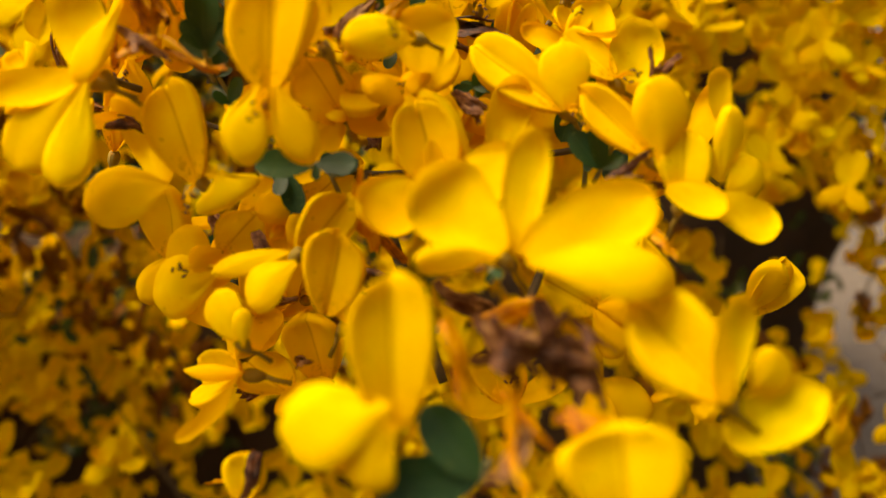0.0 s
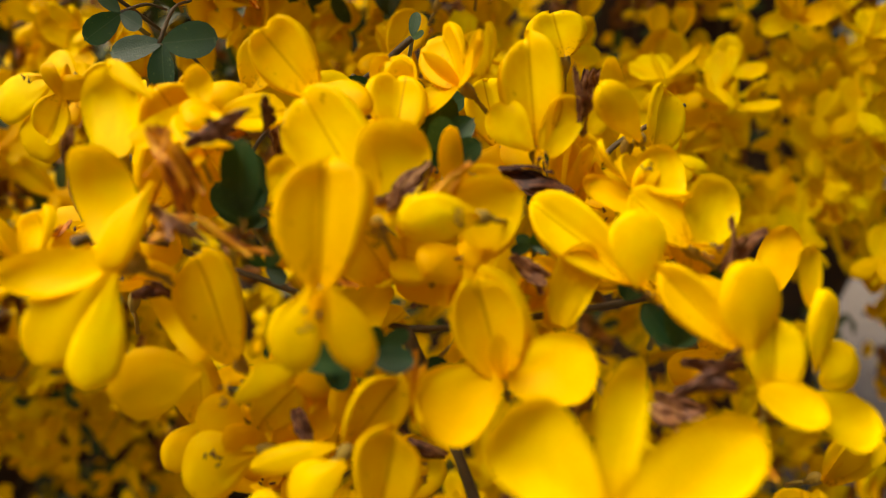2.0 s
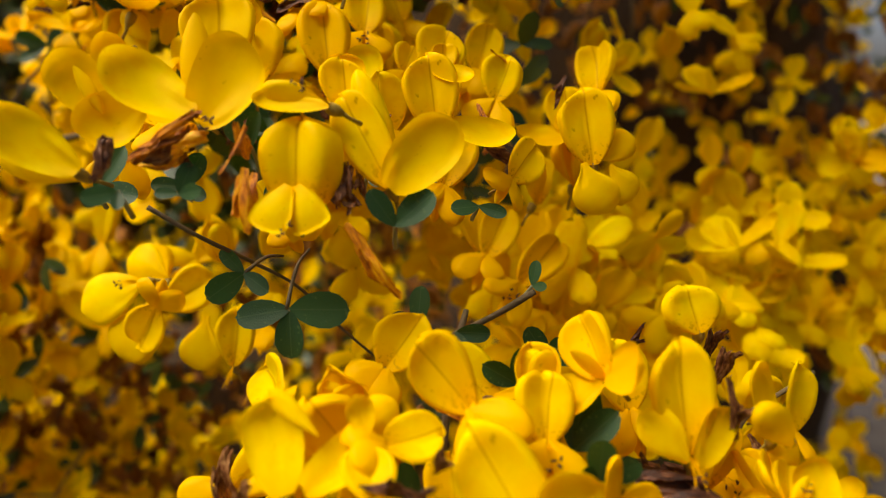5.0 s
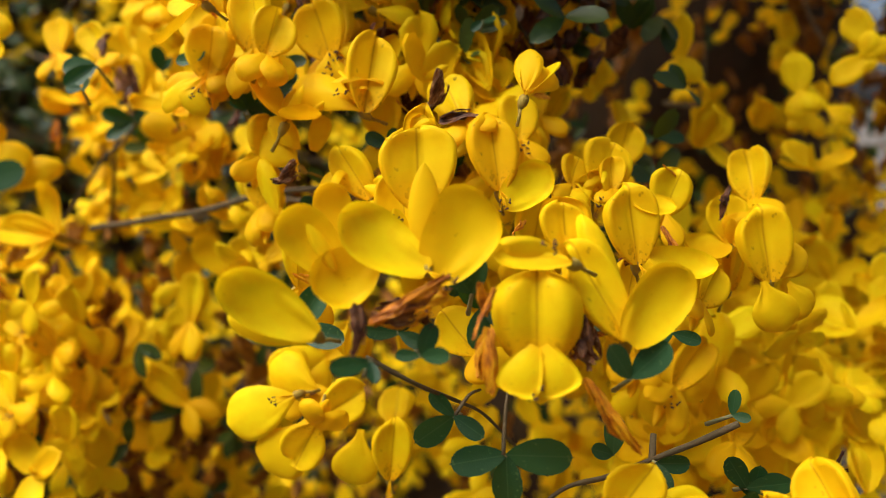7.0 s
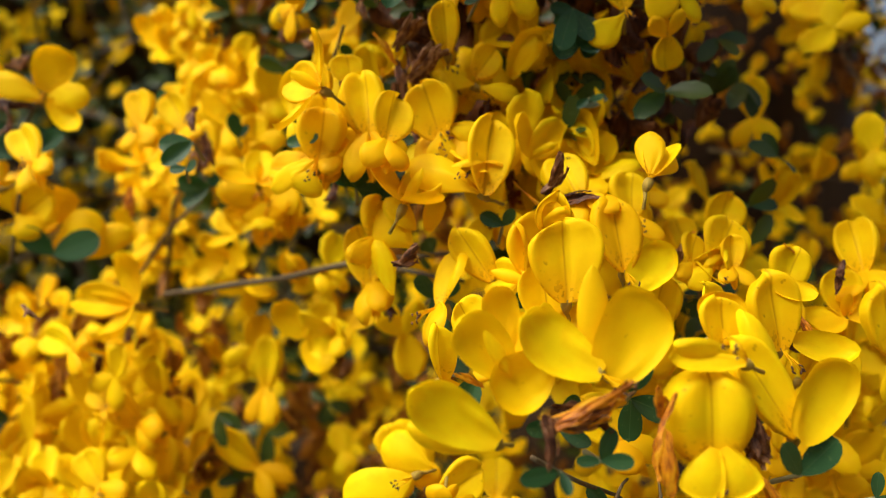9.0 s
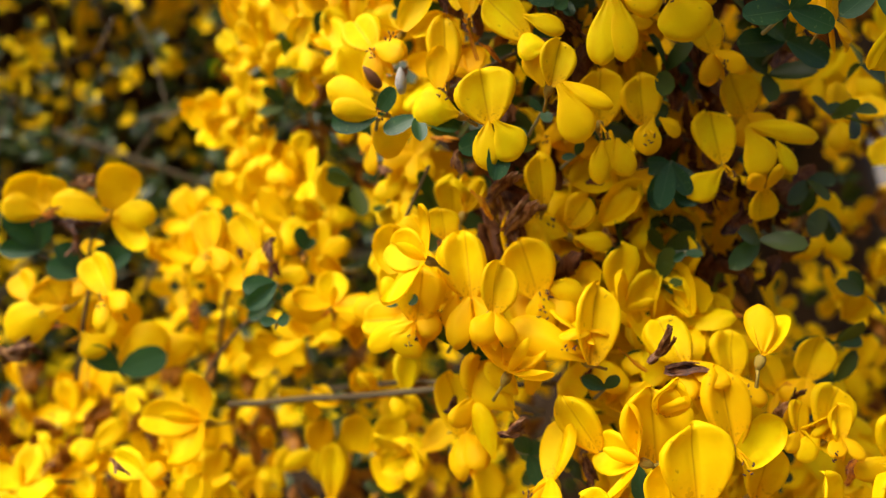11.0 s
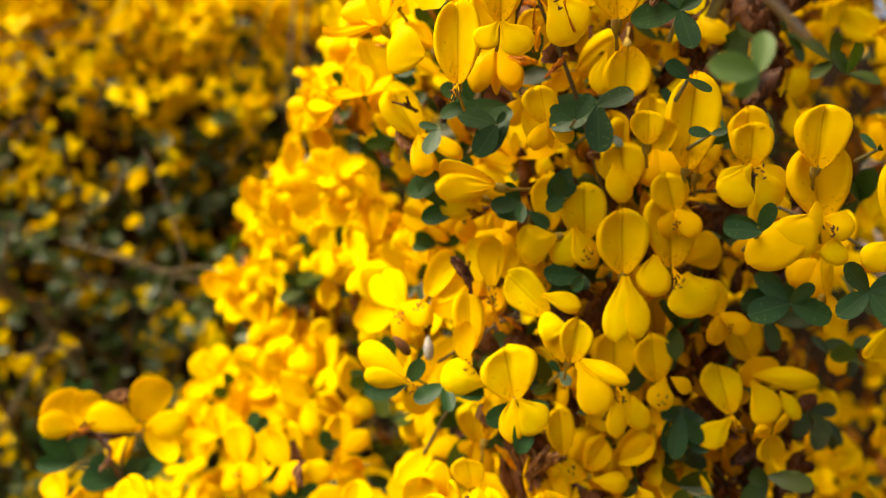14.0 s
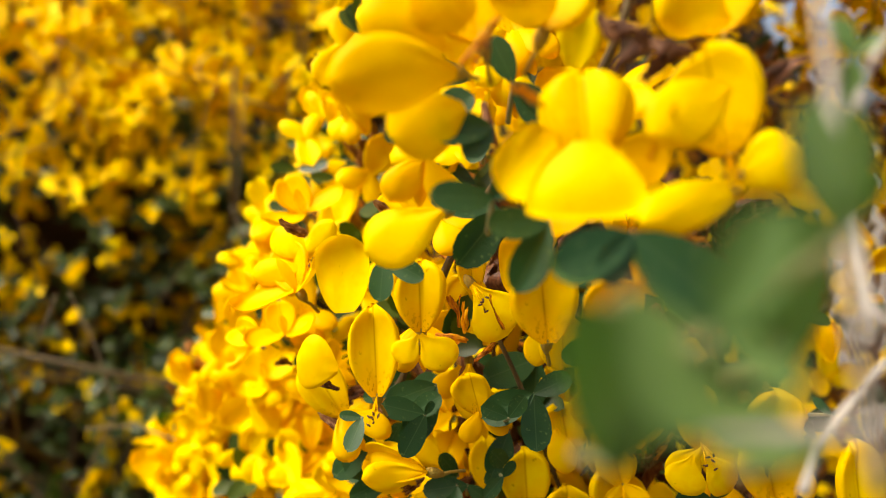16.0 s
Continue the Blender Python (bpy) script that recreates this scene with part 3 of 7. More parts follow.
def leaves_behind(name, label, n, place, seed, size=(0.5, 0.9)):
    r = random.Random(seed)
    vs0, fs0 = grid(5, 4, leaf_shape(r))
    v0, f0 = np.array(vs0), np.array(fs0)
    vv, ff, o = [], [], 0
    for _ in range(n):
        p = place(r)
        if p is None:
            continue
        for _ in range(3):
            d = Vector((r.gauss(0, 1), r.gauss(-0.4, 0.6), r.gauss(0.1, 0.8)))
            m = np.array(frame_to(d, (r.gauss(0, 0.5), -1, 0.5)).to_3x3()) * r.uniform(*size) * CM
            vv.append(v0 @ m.T + np.array(p) * CM)
            ff.append(f0 + o)
            o += len(v0)
    me = make_mesh(name, np.concatenate(vv).tolist(), np.concatenate(ff).tolist(), LEAF_FILL)
    return tagged(new(name, me), label, "leaves", kind="stuff")


def twigs_behind(name, label, n, place, seed, length=(5, 14), radius=(0.05, 0.12)):
    r = random.Random(seed)
    parts = []
    for _ in range(n):
        p = place(r)
        if p is None:
            continue
        p = Vector(p)
        d = Vector((r.gauss(0, 0.7), r.gauss(-0.2, 0.4), r.gauss(0.7, 0.5))).normalized() * r.uniform(*length)
        side = Vector((r.gauss(0, 1), r.gauss(0, 1), r.gauss(0, 1))) * 0.8
        rad = r.uniform(*radius) * CM
        parts.append(tube([cm(p), cm(p + d * 0.35 + side), cm(p + d * 0.7 + side * 0.6), cm(p + d)], [rad, rad * 0.9, rad * 0.7, rad * 0.4], 5))
    return tagged(new(name, make_mesh(name, *joined(parts), BARK)), label, "twigs", kind="stuff")


# Dark hollows in the shrub: middle, half sizes, and the share of flowers that grows in them.
HOLLOWS = ((2.5, 62.0, 6.0, 4.0, 0.25), (-9.5, 49.0, 4.0, 9.0, 0.2), (-4.0, 50.0, 3.5, 6.0, 0.4), (-9.8, 58.5, 4.5, 4.8, 0.2), (11.0, 65.0, 8.0, 5.0, 0.3))


def hollow(x, z, r):
    return any(((x - hx) / rx) ** 2 + ((z - hz) / rz) ** 2 < 1 and r.random() > keep for hx, hz, rx, rz, keep in HOLLOWS)


def block(x0, x1, y0, y1, z0, z1):
    """Random places in a block of shrub, sparse in its hollows."""
    def f(r):
        x, z = r.uniform(x0, x1), r.uniform(z0, z1)
        return None if hollow(x, z, r) else (x, r.uniform(y0, y1), z)
    return f


def sheet(x0, x1, z0, z1, y, thick, ok=lambda x, z: True, clump=-1.0, grain=0.30, airy=True):
    """Random places in a layer of shrub, in clumps with gaps; y(x, z) is its front."""
    y0 = x0 * 0.37 + z0
    def f(r):
        x, z = r.uniform(x0, x1), r.uniform(z0, z1)
        if airy and hollow(x, z, r) or not ok(x, z) or noise.noise((x * grain, z * grain, y0)) + 0.4 * noise.noise((x * grain * 2.3, z * grain * 2.3, y0 + 9)) < clump:
            return None
        lump = 1.6 * noise.noise((x * 0.22, z * 0.22, 3.0))
        return (x, y(x, z) + thick * r.random() ** 2 + lump, z)
    return f


right_y = lambda x, z: 25.5 - 0.3 * max(0, 57 - z) + 0.10 * abs(x - 8) + 0.10 * max(0, z - 56) + 7 * math.exp(-((z - 64) / 6) ** 2 - ((x - 5) / 7) ** 2)  # noqa: E731
left_y = lambda x, z: 19.0 + 0.22 * max(0, -14 - x) + 1.5 * max(0, x + 13.5) + 0.9 * max(0, 53 - z)  # noqa: E731
flank_y = lambda x, z: 17.5 + 1.35 * max(0, -7 - x) + 0.12 * (z - 66)  # noqa: E731
far_y = lambda x, z: 60 + 0.004 * (x + 20) ** 2 + 0.38 * max(0, z - 66)  # noqa: E731

right_ok = lambda x, z: ((x - 14.6) / 2.6) ** 2 + ((z - 47.8) / 3.0) ** 2 > 1 and (x - 10.0) ** 2 + (z - 50.5) ** 2 > 2.4  # noqa: E731
left_ok = lambda x, z: z < 58.0 + 0.10 * (x + 15) and x < -4.0 + 0.25 * (60 - z)  # noqa: E731
flank_ok = lambda x, z: x > -15.2 + (0.62 if z > 67 else 0.36) * (z - 67)  # noqa: E731
far_ok = lambda x, z: not (24 < x < 46 and 34 < z < 50)  # noqa: E731

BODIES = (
    ("backdrop_shrub_heart", "solid core coloured dark for the shade deep inside the shrub", (11, 65, 46), (17, 24, 56)),
    ("backdrop_lower_heart", "solid core coloured dark for the shade behind the lower flowers", (-22, 47, 17), (30, 14, 29)),
    ("backdrop_far_thicket", "core of a broom shrub farther off, coloured dark for its shade", (-62, 122, 50), (52, 34, 78)),
    ("backdrop_far_thicket_tall", "core of a tall broom shrub farther off, coloured dark for its shade", (6, 128, 60), (50, 36, 88)),
    # Three unseen shrubs added behind and beside the camera to block low skylight.
    ("backdrop_shrub_across", "added unseen shrub behind the camera, blocking low skylight", (-30, -150, 50), (110, 65, 90)),
    ("backdrop_shrub_beside", "added unseen shrub on the left, blocking low skylight", (-160, 10, 30), (70, 80, 55)),
    ("backdrop_shrub_opposite", "added unseen shrub on the right, blocking low skylight", (150, 0, 30), (80, 80, 60)),
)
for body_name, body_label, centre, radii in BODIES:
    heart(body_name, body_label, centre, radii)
    r4 = [x + 2 for x in radii]
    close = body_name in ("backdrop_shrub_heart", "backdrop_lower_heart")
    flowers_behind("flower_mass", "yellow broom flowers all over a rounded shrub", int(min(9000, (1.1 if close else 1.3) * radii[0] * radii[2])), dome(centre, r4), int(close), 40 + int(radii[0]),
                   (1.0, 1.4) if close else (1.6, 2.6))
    leaves_behind("leaf_mass", "small dark leaves all over a rounded shrub", int(min(8000, 1.1 * radii[0] * radii[2])), dome(centre, r4), 60 + int(radii[0]), (0.7, 1.2) if close else (1.4, 2.4))

flowers_behind("flower_mass", "dense yellow broom flowers in the shaded shrub behind", 2300, sheet(-6, 32, 38, 92, right_y, 5, right_ok, 0.0), 1, 1)
flowers_behind("flower_mass", "yellow broom flowers crowding the lower shrub", 1350, sheet(-40, 4, 36, 66, left_y, 5, left_ok, 0.03), 1, 2)
flowers_behind("flower_mass", "yellow broom flowers along the shrub's sunlit flank", 1500, sheet(-19.5, -4, 57, 88, flank_y, 3, flank_ok, -0.25, 0.4), 1, 3)
flowers_behind("flower_mass", "blurred yellow flowers of broom shrubs farther off", 5000, sheet(-95, 40, 5, 118, far_y, 22, far_ok, -0.22, 0.26), 0, 4, (1.0, 1.6))
flowers_behind("flower_mass", "yellow flowers high on the shrubs farther off", 9500, sheet(-95, 30, 74, 122, lambda x, z: far_y(x, z) - 2, 8, far_ok, -0.02, 0.24), 0, 14, (1.0, 1.6))
flowers_behind("flower_mass", "bright yellow flowers crowning the shrubs farther off", 6000, sheet(-80, 20, 80, 124, lambda x, z: far_y(x, z) - 4, 5, far_ok, -0.1, 0.24), 0, 17, (1.1, 1.7))
flowers_behind("flower_mass", "yellow broom flowers on top of the lower shrub", 420, lambda r: (r.uniform(-42, -13), r.uniform(18, 27), r.gauss(55.0, 1.0)), 1, 21)
flowers_behind("flower_mass", "shaded broom flowers under the lower shrub's top", 380, block(-34, -3, 24, 31, 36, 53), 1, 22)
flowers_behind("flower_mass", "shaded broom flowers behind the tall branch", 90, block(-7, 7, 18, 24, 52, 74), 1, 23)
flowers_behind("dry_flower_mass", "dry brown flowers, coloured dark for the shade inside the tall branch", 240, lambda r: (r.uniform(-8, -1.5), r.uniform(17.3, 20), r.uniform(62, 74)), 1, 24, (0.7, 1.1), SHADE_DARK_DRY)
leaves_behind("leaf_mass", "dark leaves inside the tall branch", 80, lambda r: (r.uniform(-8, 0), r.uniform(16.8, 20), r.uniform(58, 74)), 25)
flowers_behind("dry_flower_mass", "dry petals coloured orange-brown for the shade deep in the shrub", 600, sheet(-6, 32, 59, 92, lambda x, z: right_y(x, z) + 0.5, 8, right_ok, airy=False), 1, 26, (0.8, 1.2), SHADE_TONED_FILL)
# Unseen flowers and leaves added overhead to cast shade on the right-hand shrub.
flowers_behind("flower_mass", "yellow broom flowers added unseen overhead to shade the shrub behind", 500, lambda r: (r.uniform(2, 34), r.uniform(17, 36), r.uniform(84, 90)), 1, 15)
flowers_behind("flower_mass", "yellow broom flowers added unseen above the tall branch for shade", 1000, lambda r: (r.uniform(-9, 13), r.uniform(14, 31), r.uniform(86, 93)), 1, 39)
leaves_behind("leaf_mass", "dark green leaves added unseen above the tall branch for shade", 350, lambda r: (r.uniform(-9, 13), r.uniform(14, 31), r.uniform(86, 93)), 40)
flowers_behind("flower_mass", "deep orange-yellow flowers shaded inside the shrub", 900, sheet(-6, 32, 38, 92, lambda x, z: right_y(x, z) + 5, 6, right_ok), 1, 31)
flowers_behind("flower_mass", "deep orange-yellow flowers shaded inside the lower shrub", 900, sheet(-40, 4, 36, 64, lambda x, z: left_y(x, z) + 5, 6, left_ok), 1, 32)
# Shade-coloured petals packed behind the front flowers to deepen the gaps.
flowers_behind("dry_flower_mass", "dry petals coloured orange-brown like yellow ones in shade", 900, sheet(-6, 32, 38, 92, lambda x, z: right_y(x, z) + 3, 6, right_ok, airy=False), 1, 33, (0.9, 1.3), SHADE_TONED_FILL)
flowers_behind("dry_flower_mass", "dry petals coloured orange-brown for the shade in the lower shrub", 1400, sheet(-40, 4, 36, 64, lambda x, z: left_y(x, z) + 3, 6, left_ok, airy=False), 1, 34, (0.9, 1.3), SHADE_TONED_FILL)
flowers_behind("dry_flower_mass", "dry petals coloured orange-brown for the shade inside the sunlit flank", 350, sheet(-17, -4, 60, 88, lambda x, z: flank_y(x, z) + 2, 4, flank_ok), 1, 35, (0.8, 1.2), SHADE_TONED_FILL)
flowers_behind("flower_mass", "yellow broom flowers beyond the tall branch", 420, sheet(2, 15, 47, 67, lambda x, z: 19.5 + 0.35 * abs(x - 5), 5, right_ok, -0.1, 0.35), 1, 36)
flowers_behind("flower_mass", "shaded yellow flowers low behind the tall branch", 110, block(-4, 6, 18.5, 23.5, 55, 64), 1, 38)
flowers_behind("flower_mass", "yellow broom flowers low beyond the leafy branch", 60, block(-1.5, 4.5, 15.5, 18.5, 53, 58), 1, 37)
# Leaves added above the view, with the flowers overhead, for their shadow.
leaves_behind("leaf_mass", "small dark green leaves added unseen overhead to shade the shrub behind", 300, lambda r: (r.uniform(2, 34), r.uniform(17, 36), r.uniform(83, 90)), 16)
leaves_behind("leaf_mass", "small dark green leaves in the shaded shrub", 170, sheet(-6, 34, 38, 92, right_y, 9, right_ok), 5)
leaves_behind("leaf_mass", "small dark green leaves of the lower shrub", 450, sheet(-40, 4, 36, 65, left_y, 8, left_ok, airy=False), 6)
leaves_behind("leaf_mass", "small dark green leaves on the shrub's flank", 260, sheet(-16, -4, 60, 88, flank_y, 4, flank_ok), 7)
leaves_behind("leaf_mass", "dark leaves deep in the shrub's flank", 260, sheet(-16, -2, 58, 86, lambda x, z: flank_y(x, z) + 4, 5, flank_ok), 27)
leaves_behind("leaf_mass", "green foliage of the shrubs farther off", 7000, sheet(-90, 40, 0, 116, lambda x, z: far_y(x, z) - 1, 22, far_ok), 8, (0.8, 1.5))
twigs_behind("twig_mass", "thin brown twigs inside the shrub", 330, sheet(-40, 34, 36, 84, lambda x, z: 29 if x > -5 else 25 + 0.8 * max(0, z - 56), 8), 9, (3, 8), (0.03, 0.08))
twigs_behind("twig_mass", "grey-brown stems of the shrubs farther off", 330, sheet(-90, 20, 0, 62, far_y, 20), 10, (10, 30), (0.10, 0.3))


# ---------------------------------------------------------------- the branches near the camera
def near_branch():
    b = branch(1.0, 9.0, 40.0, "broom branch crowded with large yellow pea flowers and dry petals")
    stem(b, 0.50, (2.51, 10.35, 54.35), (0.70, 9.96, 54.11), (-1.10, 9.93, 53.96), (-2.97, 10.25, 54.48), (-4.51, 10.19, 55.14))
    stem(b, 0.90, (-1.10, 9.93, 53.96), (-0.52, 9.45, 52.63), (-0.03, 8.98, 51.35))
    stem(b, 0.70, (0.70, 9.96, 54.11), (1.27, 8.95, 53.20), (0.77, 7.75, 52.36))
    stem(b, 0.50, (1.34, 10.92, 55.78), (1.73, 11.19, 56.17), (2.68, 11.38, 56.68))
    stem(b, 0.70, (-4.59, 8.89, 55.24), (-4.33, 9.30, 55.25), (-3.93, 9.77, 55.06))
    stem(b, 0.80, (-2.49, 11.03, 54.98), (-2.40, 11.80, 55.88), (-2.06, 13.05, 57.12))
    open_flower(b, (-1.81, 7.71, 55.02), (-0.00, -0.96, 0.29), (0.00, 0.29, 0.96),
                ("banner", (-1.81, 7.71, 55.02), (-0.00, -0.96, 0.29), (0.00, 0.29, 0.96), 1.32, 0.91),
                ("wing", (-1.87, 7.57, 55.08), (-0.18, -0.96, 0.20), (-0.36, -0.13, -0.92), 0.81, 0.53),
                ("wing", (-1.69, 7.57, 55.08), (0.17, -0.96, 0.20), (0.33, -0.14, -0.93), 0.85, 0.41),
                ("keel", (-1.78, 7.61, 55.05), (-0.00, -0.98, 0.21), (0.00, -0.21, -0.98), 0.48, 0.24))
    open_flower(b, (-1.35, 8.43, 55.55), (-0.09, -0.92, 0.37), (-0.50, 0.36, 0.79),
                ("banner", (-1.39, 8.83, 55.51), (-0.09, -0.92, 0.37), (-0.50, 0.36, 0.79), 1.74, 0.92),
                ("wing", (-1.37, 8.63, 55.50), (0.34, -0.90, 0.28), (0.27, 0.38, 0.89), 1.11, 0.78),
                ("wing", (-2.19, 8.53, 55.54), (-0.34, -0.92, 0.19), (-0.27, 0.29, 0.92), 0.68, 0.36))
    open_flower(b, (-2.87, 8.52, 54.01), (-0.21, -0.96, 0.20), (-0.36, 0.27, 0.90),
                ("banner", (-2.87, 8.52, 54.01), (-0.21, -0.96, 0.20), (-0.36, 0.27, 0.90), 1.31, 0.74),
                ("wing", (-3.27, 8.72, 53.97), (-0.50, -0.85, 0.18), (-0.51, 0.45, 0.73), 1.32, 0.57),
                ("wing", (-3.14, 8.31, 53.97), (-0.17, -0.91, 0.37), (-0.97, 0.09, -0.23), 1.05, 0.71),
                ("wing", (-2.57, 8.34, 54.12), (0.17, -0.98, 0.12), (0.45, -0.03, -0.89), 0.41, 0.78))
    open_flower(b, (0.24, 8.37, 53.81), (-0.14, -0.97, 0.20), (-0.46, 0.25, 0.85),
                ("banner", (0.24, 8.37, 53.81), (-0.14, -0.97, 0.20), (-0.46, 0.25, 0.85), 1.46, 0.72),
                ("wing", (0.07, 8.25, 53.97), (0.16, -0.84, 0.53), (0.95, 0.28, 0.16), 0.85, 0.51))
    open_flower(b, (1.43, 8.88, 54.82), (-0.21, -0.91, 0.37), (-0.75, 0.39, 0.53),
                ("banner", (1.43, 8.88, 54.82), (-0.21, -0.91, 0.37), (-0.75, 0.39, 0.53), 1.56, 0.68),
                ("wing", (1.43, 8.67, 54.80), (-0.00, -0.98, 0.21), (-0.06, 0.21, 0.98), 0.83, 0.59),
                ("wing", (0.62, 8.88, 54.31), (0.17, -0.96, 0.20), (0.33, 0.25, 0.91), 0.95, 0.50))
    open_flower(b, (2.06, 9.06, 55.18), (-0.17, -0.88, 0.45), (-0.69, 0.43, 0.58),
                ("banner", (2.06, 9.06, 55.18), (-0.17, -0.88, 0.45), (-0.69, 0.43, 0.58), 0.93, 0.50),
                ("wing", (2.09, 9.06, 55.19), (0.33, -0.87, 0.36), (0.57, 0.49, 0.66), 0.95, 0.67),
                ("wing", (1.92, 9.43, 55.47), (0.08, -0.85, 0.53), (-0.08, 0.52, 0.85), 0.85, 0.56),
                ("wing", (1.63, 9.33, 55.48), (-0.25, -0.82, 0.52), (-0.76, 0.50, 0.42), 0.82, 0.31))
    open_flower(b, (2.26, 8.06, 54.33), (-0.26, -0.89, 0.36), (-0.63, 0.44, 0.64),
                ("banner", (2.26, 8.06, 54.33), (-0.26, -0.89, 0.36), (-0.63, 0.44, 0.64), 1.16, 0.46),
                ("wing", (2.35, 7.95, 54.28), (0.17, -0.94, 0.29), (0.03, 0.30, 0.95), 0.96, 0.64),
                ("wing", (3.14, 8.43, 54.65), (0.34, -0.92, 0.19), (-0.00, 0.21, 0.98), 0.66, 0.31))
    open_flower(b, (2.58, 7.86, 53.87), (-0.00, -0.93, 0.37), (0.09, 0.37, 0.92),
                ("banner", (2.58, 7.86, 53.87), (-0.00, -0.93, 0.37), (0.09, 0.37, 0.92), 0.90, 0.63),
                ("wing", (3.07, 8.10, 54.06), (0.42, -0.89, 0.19), (0.19, 0.29, 0.94), 0.86, 0.40),
                ("wing", (3.13, 8.08, 53.94), (0.33, -0.87, 0.36), (0.78, 0.47, 0.42), 0.58, 0.48),
                ("wing", (2.85, 7.76, 53.90), (0.15, -0.79, 0.60), (0.90, -0.13, -0.41), 0.81, 0.52),
                ("wing", (2.35, 7.74, 54.02), (-0.01, -0.74, 0.67), (0.94, -0.23, -0.25), 0.65, 0.44))
    open_flower(b, (0.50, 6.28, 53.62), (-0.17, -0.91, 0.37), (-0.67, 0.39, 0.64),
                ("wing", (0.50, 6.28, 53.62), (-0.17, -0.91, 0.37), (-0.67, 0.39, 0.64), 1.03, 0.75),
                ("wing", (0.63, 6.38, 53.60), (-0.00, -0.96, 0.29), (0.14, 0.29, 0.95), 1.15, 0.39),
                ("wing", (0.69, 6.18, 53.64), (0.15, -0.79, 0.60), (0.86, 0.41, 0.32), 1.37, 0.65),
                ("wing", (0.46, 6.18, 53.62), (-0.00, -0.99, -0.14), (-1.00, 0.01, -0.07), 0.72, 0.27),
                ("wing", (0.71, 6.07, 53.60), (0.06, -0.61, 0.79), (0.99, -0.03, -0.10), 1.24, 0.57))
    open_flower(b, (-1.60, 7.95, 53.27), (0.26, -0.95, 0.20), (0.60, 0.32, 0.74),
                ("banner", (-1.65, 8.23, 53.15), (0.26, -0.95, 0.20), (0.60, 0.32, 0.74), 0.98, 0.60),
                ("banner", (-1.31, 7.81, 52.59), (0.14, -0.97, 0.20), (0.20, 0.23, 0.95), 0.99, 0.69),
                ("wing", (-1.63, 7.93, 53.17), (-0.25, -0.82, 0.52), (-0.83, -0.10, -0.55), 0.74, 0.53),
                ("wing", (-1.75, 8.15, 53.24), (-0.17, -0.84, 0.52), (-0.96, 0.02, -0.27), 0.94, 0.29))
    open_flower(b, (-2.72, 8.70, 52.90), (-0.34, -0.87, 0.36), (-0.90, 0.20, -0.38),
                ("wing", (-2.72, 8.70, 52.90), (-0.34, -0.87, 0.36), (-0.90, 0.20, -0.38), 1.00, 0.78),
                ("wing", (-2.86, 9.00, 52.88), (-0.34, -0.92, 0.19), (-0.85, 0.39, 0.35), 0.79, 0.64),
                ("wing", (-2.04, 9.09, 52.84), (-0.09, -1.00, 0.03), (-0.45, 0.07, 0.89), 0.84, 0.64))
    open_flower(b, (-2.30, 7.75, 52.31), (-0.18, -0.96, 0.20), (-0.43, 0.26, 0.86),
                ("wing", (-2.30, 7.75, 52.31), (-0.18, -0.96, 0.20), (-0.43, 0.26, 0.86), 0.62, 0.44),
                ("wing", (-2.19, 7.64, 52.28), (0.17, -0.96, 0.20), (-0.03, 0.20, 0.98), 0.43, 0.20))
    open_flower(b, (-4.24, 9.27, 56.09), (-0.18, -0.94, 0.29), (-0.21, 0.32, 0.92),
                ("wing", (-4.24, 9.27, 56.09), (-0.18, -0.94, 0.29), (-0.21, 0.32, 0.92), 1.07, 0.67),
                ("wing", (-3.86, 9.40, 56.73), (-0.09, -0.85, 0.53), (-0.75, 0.40, 0.52), 0.78, 0.22),
                ("wing", (-4.00, 9.10, 56.28), (0.07, -0.68, 0.73), (0.79, 0.48, 0.38), 0.94, 0.53),
                ("wing", (-3.35, 9.59, 56.67), (0.08, -0.95, 0.29), (-0.30, 0.25, 0.92), 0.45, 0.31),
                ("wing", (-3.11, 9.84, 56.42), (0.17, -0.96, 0.20), (-0.36, 0.13, 0.93), 0.58, 0.51))
    open_flower(b, (-3.79, 8.26, 55.21), (-0.42, -0.86, 0.27), (-0.40, 0.44, 0.80),
                ("wing", (-3.79, 8.26, 55.21), (-0.42, -0.86, 0.27), (-0.40, 0.44, 0.80), 1.25, 0.75),
                ("wing", (-3.48, 8.27, 55.95), (-0.17, -0.91, 0.37), (-0.48, -0.25, -0.84), 1.00, 0.41))
    open_flower(b, (-3.83, 8.15, 55.16), (-0.08, -0.80, 0.60), (-0.99, -0.01, -0.15),
                ("wing", (-3.83, 8.15, 55.16), (-0.08, -0.80, 0.60), (-0.99, -0.01, -0.15), 1.15, 0.51),
                ("wing", (-3.82, 8.05, 55.14), (-0.09, -0.97, 0.20), (-0.68, -0.09, -0.73), 1.28, 0.73),
                ("wing", (-3.77, 7.94, 55.12), (0.08, -0.98, 0.21), (-0.19, -0.22, -0.96), 1.16, 0.50))
    open_flower(b, (0.46, 9.99, 56.17), (-0.01, -0.96, 0.27), (-0.07, 0.27, 0.96),
                ("banner", (0.46, 9.99, 56.17), (-0.01, -0.96, 0.27), (-0.07, 0.27, 0.96), 1.45, 0.76),
                ("wing", (0.39, 9.83, 56.15), (-0.27, -0.95, 0.18), (-0.64, 0.32, 0.70), 0.76, 0.49),
                ("wing", (0.55, 9.82, 56.11), (0.25, -0.95, 0.18), (0.46, 0.28, 0.84), 0.78, 0.47))
